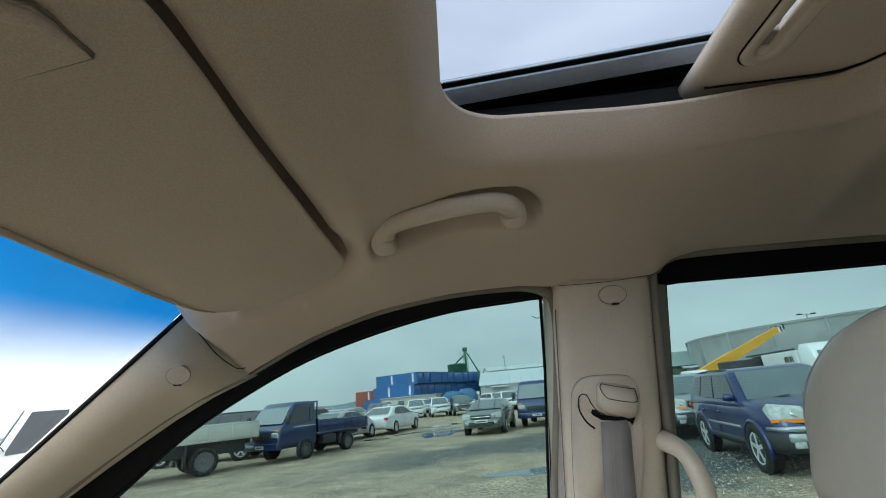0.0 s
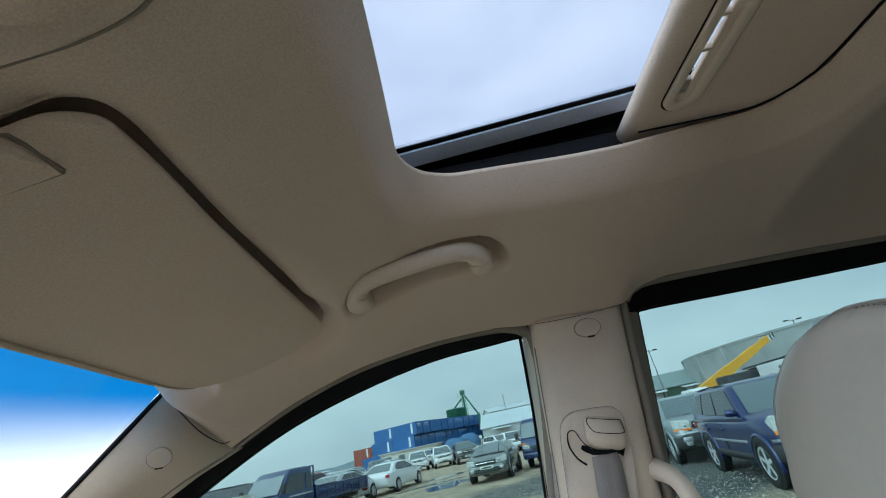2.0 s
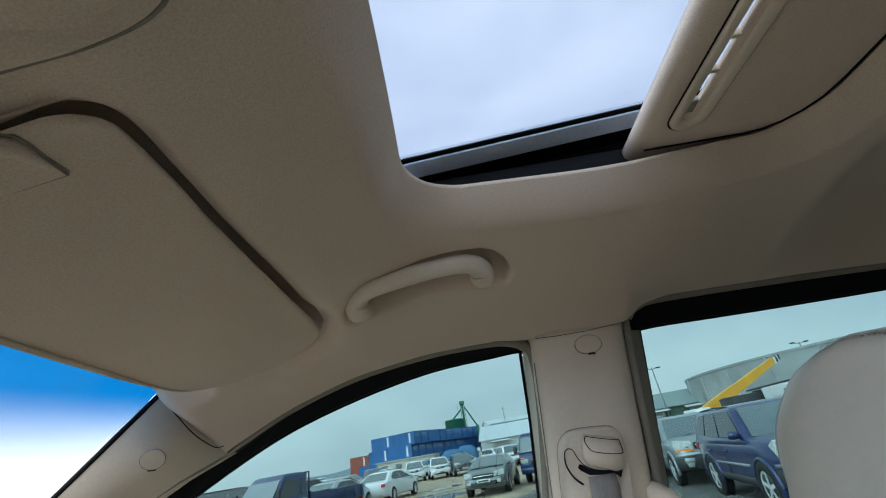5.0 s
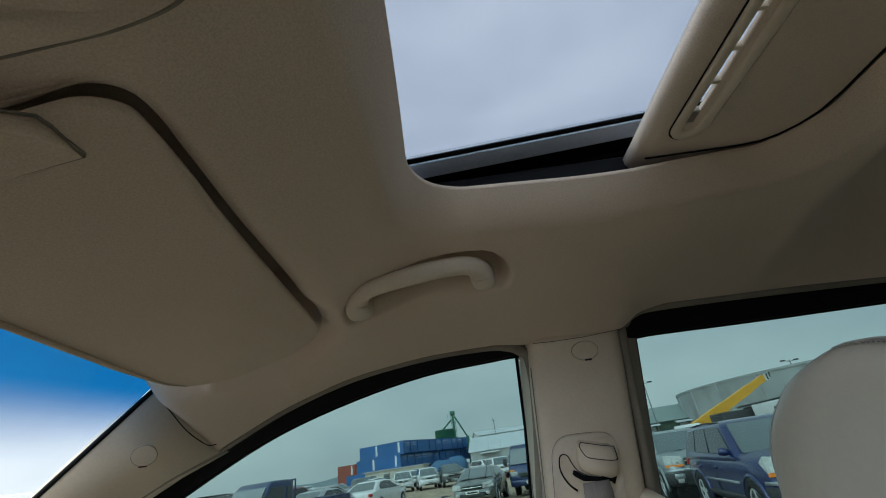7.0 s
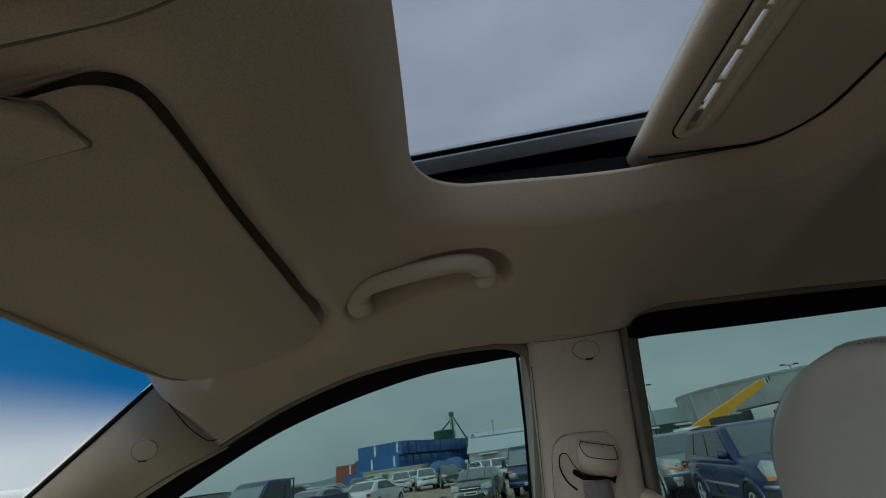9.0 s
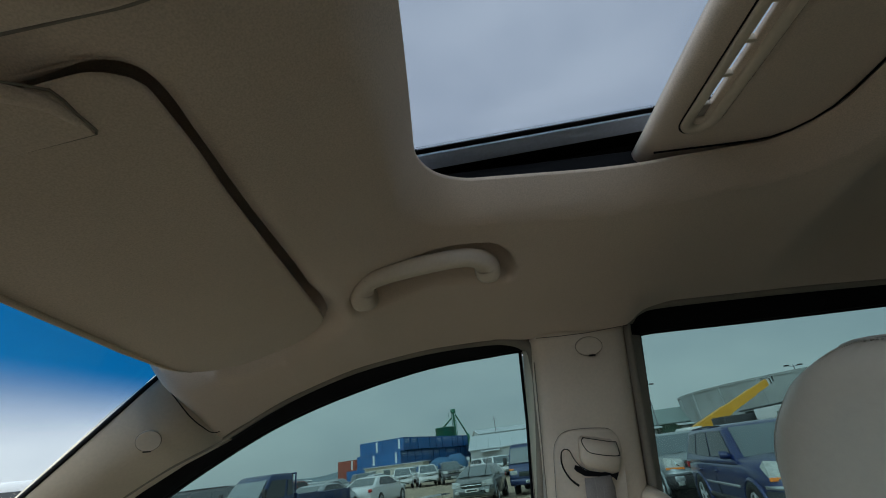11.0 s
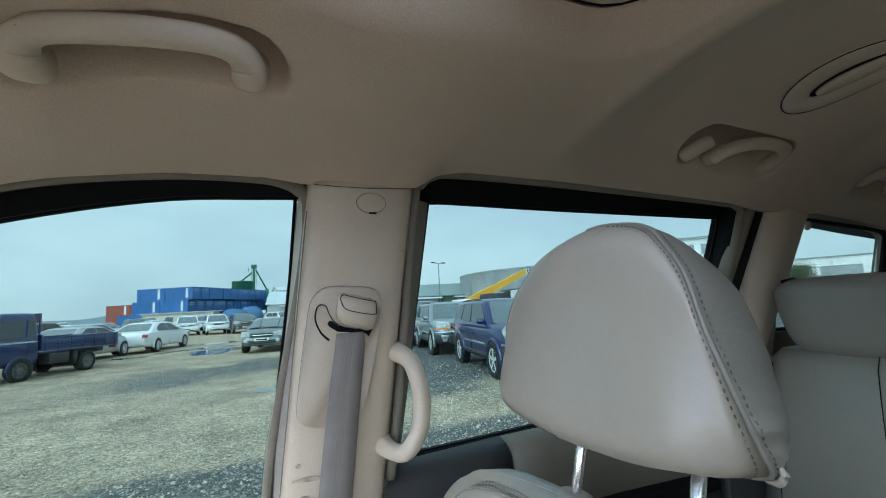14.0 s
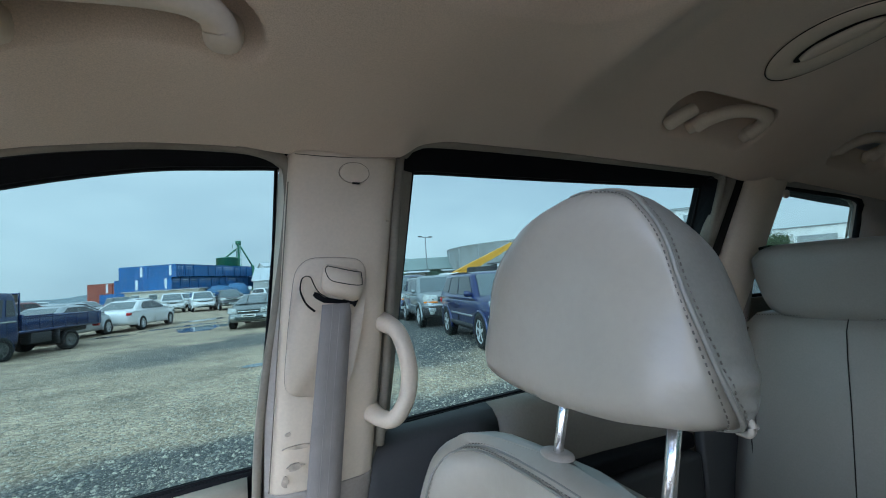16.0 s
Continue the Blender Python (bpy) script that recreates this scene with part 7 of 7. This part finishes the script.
# ---- grain silo with elevator tower ----
GREEN = mat("green_steel", (0.03, 0.15, 0.085), 0.6, 0.15, 1.0, by_object=0.1)
silo = thing("silo", "green steel silo with elevator tower and chutes", "silo", at=pose(-5.0, 128, 0))
part("drum", loft([[(2.6 * q * math.cos(a), 2.6 * q * math.sin(a), z) for a in [2 * math.pi * i / 28 for i in range(28)]] for z, q in ((0, 1), (10.35, 1), (10.37, 1.02), (10.5, 1.02), (10.62, 0.9), (10.66, 0.1))]), GREEN, silo)
tw = part("tower", joined(*[box(2.3 + dx, 2.42 + dx, dy, dy + 0.12, 0, 14.6) for dx in (0, 1.1) for dy in (-0.6, 0.5)] + [box(2.3, 3.52, -0.6, 0.62, z, z + 0.1) for z in range(2, 15, 2)] + [box(2.6, 3.2, -0.3, 0.3, 0, 14.4)]), GREEN, silo, smooth=False)
part("tower_head", box(2.2, 3.6, -0.7, 0.7, 14.2, 15.1, 0.1), GREEN, silo)
for a, b in (((3.4, 0, 13.6), (6.3, 1, 8.0)), ((2.4, 0, 12.9), (-0.2, 0, 10.7)), ((6.5, 1, 7.6), (7.3, 1, 5.0))):
    part("chute", tube([a, b], 0.22, 8), GREEN, silo)
part("chute_tower", box(5.9, 6.7, 0.5, 1.5, 0, 8.3, 0.05), GREEN, silo)
part("platform_rail", joined(*[tube([(1.5, y, 13.2), (1.5, y, 14.2)], 0.04, 5) for y in (-0.7, 0, 0.7)] + [tube([(1.5, -0.7, 14.2), (1.5, 0.7, 14.2)], 0.04, 5)]), GREEN, silo)

# ---- warehouses ----
SHEET = mat("pale_sheet_wall", (0.42, 0.45, 0.46), 0.7, 0.1, 0.3)
SHEET_ROOF = mat("pale_sheet_roof", (0.50, 0.54, 0.56), 0.6, 0.08, 0.3)


def gable(name, label, at_m, L, W, eave, ridge, wall_m, roof_m, doors=0, ribs=0):
    ob = thing(name, label, "building", "yard buildings", at=at_m)
    part("wall", loft([[(x, -W / 2, 0), (x, -W / 2, eave), (x, 0, ridge), (x, W / 2, eave), (x, W / 2, 0)] for x in (-L / 2, L / 2)]), wall_m, ob, smooth=False)
    for sd in (1, -1):
        s = (ridge - eave) / (W / 2)
        rf = part("roof", slab([(-L / 2 - 0.4, sd * (W / 2 + 0.5), eave - 0.5 * s + 0.06), (L / 2 + 0.4, sd * (W / 2 + 0.5), eave - 0.5 * s + 0.06), (L / 2 + 0.4, 0, ridge + 0.06), (-L / 2 - 0.4, 0, ridge + 0.06)], (0, 0, 0.12)), roof_m, ob, smooth=False)
        for k in range(ribs):
            x = -L / 2 + L * (k + 0.5) / ribs
            part("roof_seam", tube([(x, sd * (W / 2 + 0.45), eave - 0.45 * s + 0.20), (x, 0, ridge + 0.20)], 0.05, 4), roof_m, rf)
    for k in range(doors):
        x = -L / 2 + L * (k + 0.5) / doors
        d = part("shutter", box(x - 1.6, x + 1.6, -W / 2 - 0.06, -W / 2 - 0.01, 0, eave * 0.8), HUT_ROOF, ob, smooth=False)
        part("canopy", slab([(x - 2.2, -W / 2, eave * 0.9), (x + 2.2, -W / 2, eave * 0.9), (x + 2.2, -W / 2 - 1.8, eave * 0.82), (x - 2.2, -W / 2 - 1.8, eave * 0.82)], (0, 0, 0.1)), SHEET_ROOF, d, smooth=False)
    return ob


gable("warehouse", "long pale warehouse with sheet metal roof", pose(25, 118, 0, 0, 0, -5), 46, 22, 3.6, 6.9, SHEET, SHEET_ROOF, 5, 16)
gable("warehouse", "tall pale warehouse behind the other", pose(30, 160, 0, 0, 0, 4), 52, 26, 8.6, 10.4, SHEET_ROOF, SHEET_ROOF, 0, 0)
SHED_ROOF = mat("grey_green_roof", (0.20, 0.25, 0.24), 0.7, 0.1, 0.5)
SHED_WALL = mat("dark_green_wall", (0.045, 0.085, 0.06), 0.7, 0.15, 0.5)
gable("shed", "dark green shed with grey roof", pose(30.0, 70.5, 0, 0, 0, -14), 13, 9, 3.1, 5.0, SHED_WALL, SHED_ROOF, 2)

# ---- round concrete tank ----
CONCRETE = mat("stained_concrete", (0.27, 0.29, 0.29), 0.85, 0.14, 0.35, 0.3, 6, spots=((0.16, 0.17, 0.17), 0.4, 0.52, 0.72))
tank = thing("round_tank", "large round stained concrete tank wall", "tank", at=pose(51.4, 61.3, 0))
n = 96
part("wall", loft([[(r * math.cos(2 * math.pi * i / n), r * math.sin(2 * math.pi * i / n), z) for i in range(n)] for r, z in ((20.0, 0), (20.0, 6.0), (20.12, 6.0), (20.12, 6.25), (19.6, 6.25), (19.6, 5.0))]), CONCRETE, tank, smooth=False)
for i in range(0, n, 4):
    a = 2 * math.pi * i / n
    part("pilaster", tube([(20.0 * math.cos(a), 20.0 * math.sin(a), 0), (20.0 * math.cos(a), 20.0 * math.sin(a), 6.0)], 0.14, 4), CONCRETE, tank)

# ---- crane lorry ----
YELLOW = mat("yellow_crane_paint", (0.62, 0.31, 0.02), 0.5, 0.1, 1.0)
crane = thing("crane_lorry", "white lorry with raised yellow crane boom", "crane", at=pose(17.0, 34.0, 0))
part("deck", box(-2.4, 5.5, -1.1, 1.1, 0.9, 1.25, 0.03), CLAD, crane, smooth=False)
part("cab", loft([rounded_rect(-0.7, 0, 0.6, 1.05 * w, 0.15, z, 4) for z, w in ((0.6, 1), (1.4, 1), (1.75, 0.92), (1.85, 0.8))]), P_WHITE, crane)
b0, b1 = Vector((-0.5, -0.2, 1.45)), Vector((6.0, -0.2, 4.2))
d = (b1 - b0).normalized()
upv = Vector((-d.z, 0, d.x))
rings = []
for u, h in ((0, 0.36), (0.45, 0.33), (0.45, 0.29), (0.80, 0.27), (0.80, 0.23), (1.0, 0.22)):
    c = b0.lerp(b1, u)
    rings.append([c + upv * h + Vector((0, h * 0.8, 0)), c + upv * h - Vector((0, h * 0.8, 0)), c - upv * h - Vector((0, h * 0.8, 0)), c - upv * h + Vector((0, h * 0.8, 0))])
boom = part("boom", loft(rings), YELLOW, crane, "yellow telescopic boom", smooth=False)
for k in range(4):
    c = b1 + d * (0.06 + 0.12 * k)
    part("warning_stripe", box(c.x - 0.07, c.x + 0.07, -0.42, 0.02, c.z - 0.25 + 0.02 * k, c.z + 0.18), INK if k % 2 else C_WHITE, boom, smooth=False)
part("ram", tube([(1.2, -0.2, 1.3), (3.1, -0.2, 2.75)], 0.10, 8), CHROME, crane)
for x in (-1.6, 2.6, 4.0):
    for sd in (1, -1):
        wheel(crane, x, sd * 0.95, 0.46, 0.26, sd, STEEL_RIM, 8)

# dark machine and white lorry beside the crane
machine = thing("excavator_cab", "dark grey machine with overhanging cover", "machine", at=pose(17.4, 29.0, 0, 0, 0, -5))
part("housing", box(-1.5, 0.6, -0.9, 0.9, 0.0, 2.15, 0.08), CLAD, machine)
part("cover", slab([(0.4, -1.0, 2.30), (2.3, -1.0, 2.45), (2.35, 1.0, 2.45), (0.4, 1.0, 2.30)], (0, 0, 0.10), 0.03), CLAD, machine)
part("cabin_pane", box(0.65, 2.0, -0.85, 0.85, 1.2, 2.28, 0.03), INK, machine)
part("track", box(-1.6, 2.2, -1.2, 1.2, 0.0, 0.8, 0.2), INK, machine)
lorry = thing("white_lorry", "white lorry with dark lettering bars on its slanted cab", "lorry", at=pose(17.9, 24.0, 0, 0, 0, -100))
part("cargo_box", box(-3.6, 0.4, -1.1, 1.1, 0.9, 2.3, 0.04), P_WHITE, lorry, smooth=False)
part("cab", loft([rounded_rect((0.5 + f) / 2, 0, (f - 0.5) / 2, 1.08 * w, 0.12, z, 4) for z, f, w in ((0.6, 2.1, 1), (1.4, 2.1, 1), (2.3, 1.7, 0.95), (2.55, 1.4, 0.85))]), P_WHITE, lorry)
part("windscreen", slab([(2.11, 0.9, 1.45), (2.11, -0.9, 1.45), (1.80, -0.85, 2.15), (1.80, 0.85, 2.15)], (0.03, 0, 0.01)), CAR_GLASS, lorry, smooth=False)
for k, w in enumerate((0.18, 0.16, 0.18, 0.06)):
    part("lettering_bar", box(-0.9 + 0.27 * k, -0.9 + 0.27 * k + w, -1.12, -1.09, 1.72, 2.02), INK, lorry, smooth=False)
for x in (-2.6, 1.3):
    for sd in (1, -1):
        wheel(lorry, x, sd * 0.95, 0.45, 0.26, sd, STEEL_RIM, 8)

# ---- lamp poles, power pole ----
POLE = mat("galvanised_pole", (0.22, 0.23, 0.24), 0.6, 0.1, 2.0, metal=0.3)


def lamp_pole(label, x, y, h, turn=0.0):
    ob = thing("street_lamp", label, "street lamp", "yard lamps", at=pose(x, y, 0, 0, 0, turn))
    part("pole", tube([(0, 0, 0), (0, 0, h * 0.5), (0, 0, h)], [0.13, 0.10, 0.07], 8), POLE, ob)
    part("arm", tube([(-1.0, 0, h - 0.1), (0, 0, h - 0.25), (1.0, 0, h - 0.1)], 0.05, 6), POLE, ob)
    for sd in (1, -1):
        part("lamp_head", box(min(sd * 0.8, sd * 1.5), max(sd * 0.8, sd * 1.5), -0.16, 0.16, h - 0.16, h + 0.02, 0.04), CLAD, ob)
    return ob


lamp_pole("grey double-arm yard lamp behind the shed", 27.5, 66, 8.6, 20)
lamp_pole("grey double-arm yard lamp by the tank", 48.5, 64.5, 8.5, 10)
lamp_pole("grey double-arm yard lamp beyond the parked lorries", -52, 70, 6.8, 0)
power = thing("power_pole", "dark power pole with crossarm by the warehouse", "power pole", at=pose(8.5, 120, 0))
part("post", tube([(0, 0, 0), (0, 0, 11.2)], [0.13, 0.09], 8), POLE, power)
part("crossarm", box(-0.5, 0.5, -0.05, 0.05, 10.5, 10.6), POLE, power, smooth=False)
side_pole = thing("power_pole", "slim dark pole with bracket beside the yard", "power pole", at=pose(8.0, 47.0, 0))
part("post", tube([(0, 0, 0), (0, 0, 9.5)], [0.14, 0.09], 8), POLE, side_pole)
part("bracket", tube([(0, 0, 9.0), (-0.5, 0, 8.9), (-1.0, 0, 9.2)], 0.05, 6), POLE, side_pole)

# small dark tower-like structure beyond the lorry
box_ob = thing("stacked_crates", "stack of dark brown crates beyond the cars", "crates", at=pose(-22.3, 58, 0))
part("crate", box(-0.9, 0.9, -0.9, 0.9, 0, 1.7, 0.05), mat("brown_crate", (0.09, 0.07, 0.055), 0.8, 0.2, 2.0), box_ob)
part("crate", box(-0.6, 0.7, -0.7, 0.7, 1.71, 2.65, 0.05), bpy.data.materials["brown_crate"], box_ob)

# ---- buildings and trees behind ----
# wall colour brought near the sky's, as haze would pale it
BLOCK = mat("haze_paled_block_wall", (0.66, 0.66, 0.64), 0.8, 0.1, 0.3)


def block(label, x, y, w, d, h, turn, cols, floors):
    ob = thing("block_building", label, "building", "far buildings", at=pose(x, y, 0, 0, 0, turn))
    part("wall", box(-w / 2, w / 2, -d / 2, d / 2, 0, h), BLOCK, ob, smooth=False)
    part("roof", box(-w / 2 - 0.2, w / 2 + 0.2, -d / 2 - 0.2, d / 2 + 0.2, h, h + 0.4), CONCRETE, ob, smooth=False)
    for f in range(floors):
        for c in range(cols):
            xx = -w / 2 + w * (c + 0.5) / cols
            zz = h * (f + 0.3) / floors
            # single-storey block: windows in grey instead of glass, haze painted in
            win = part("window", box(xx - w / cols * 0.3, xx + w / cols * 0.3, -d / 2 - 0.03, -d / 2 + 0.02, zz, zz + h / floors * 0.45), CONCRETE if floors == 1 else CAR_GLASS, ob, smooth=False)
            part("sill", box(xx - w / cols * 0.34, xx + w / cols * 0.34, -d / 2 - 0.12, -d / 2, zz - 0.12, zz), CONCRETE, win, smooth=False)
    return ob


block("pale three-storey block beyond the yard", 64.5, 46.5, 9, 8, 9.4, -50, 4, 3)
block("long factory block beyond the trees, paled for haze", 140, 62, 40, 14, 8.2, -62, 3, 1)

BARK = mat("bark", (0.10, 0.08, 0.06), 0.9, 0.2, 6.0)
LEAF = mat("dull_foliage", (0.055, 0.085, 0.035), 0.8, 0.3, 1.0)


def tree(x, y, h, seed):
    random.seed(seed)
    ob = thing("tree", "leafy roadside tree with uneven crown", "tree", "trees beyond the yard", at=pose(x, y, 0))
    limbs = [tube([(0, 0, 0), (0.05, 0, h * 0.3), (0, 0.05, h * 0.6)], [h * 0.03, h * 0.024, h * 0.012], 8)]
    tips = []
    for k in range(7):
        a, z = 6.28 * k / 7 + random.uniform(-0.3, 0.3), h * random.uniform(0.3, 0.55)
        e = Vector((math.cos(a) * h * random.uniform(0.18, 0.36), math.sin(a) * h * random.uniform(0.18, 0.36), h * random.uniform(0.55, 0.9)))
        limbs.append(tube([(0, 0, z), Vector((0, 0, z)).lerp(e, 0.55) + Vector((0, 0, 0.04 * h)), e], [h * 0.014, h * 0.009, h * 0.003], 6))
        tips.append(e)
    part("trunk", joined(*limbs), BARK, ob)
    verts, faces = [], []
    for k in range(1500):
        e = random.choice(tips + [Vector((0, 0, h * 0.85))])
        p = e + Vector((random.gauss(0, 0.10), random.gauss(0, 0.10), random.gauss(0, 0.07))) * h
        s = h * random.uniform(0.012, 0.028)
        ax = Vector((random.uniform(-1, 1), random.uniform(-1, 1), random.uniform(-0.4, 0.4))).normalized()
        bx = ax.cross(Vector((random.uniform(-1, 1), random.uniform(-1, 1), 1))).normalized()
        i = len(verts)
        verts += [p + ax * s, p + bx * s * 0.6, p - ax * s, p - bx * s * 0.6]
        faces.append((i, i + 1, i + 2, i + 3))
    me = bpy.data.meshes.new("crown")
    me.from_pydata([tuple(v) for v in verts], [], faces)
    me.materials.append(LEAF)
    cr = new("crown", me)
    cr.parent = ob
    cr["label"] = "dull green foliage"


for i, (x, y, h) in enumerate(((60, 31, 4.2), (63, 34, 4.8), (67, 34, 4.4), (56, 28, 3.6), (71, 38, 4.6), (78, 40, 5.0))):
    tree(x, y, h, 30 + i)

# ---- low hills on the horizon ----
# blue-grey instead of leaf green: the distance haze is mixed into the colour
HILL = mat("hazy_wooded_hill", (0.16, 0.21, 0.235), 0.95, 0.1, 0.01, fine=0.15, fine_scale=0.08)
rows = []
for j in range(7):
    v = j / 6
    row = []
    for i in range(140):
        a = radians(-75 + 150 * i / 139)
        dist = 720 + 260 * v
        peak = 11 * math.exp(-((math.degrees(a) + 13.5) / 3.0) ** 2) + 5 * math.exp(-((math.degrees(a) + 22) / 6) ** 2) + 4 + 3 * noise.noise((a * 9, 0.3, 0)) + 1.5 * noise.noise((a * 31, 4.0, 0))
        row.append((dist * math.sin(a), dist * math.cos(a), max(peak, 0.5) * math.sin(math.pi * v / 2) - 0.5))
    rows.append(row)
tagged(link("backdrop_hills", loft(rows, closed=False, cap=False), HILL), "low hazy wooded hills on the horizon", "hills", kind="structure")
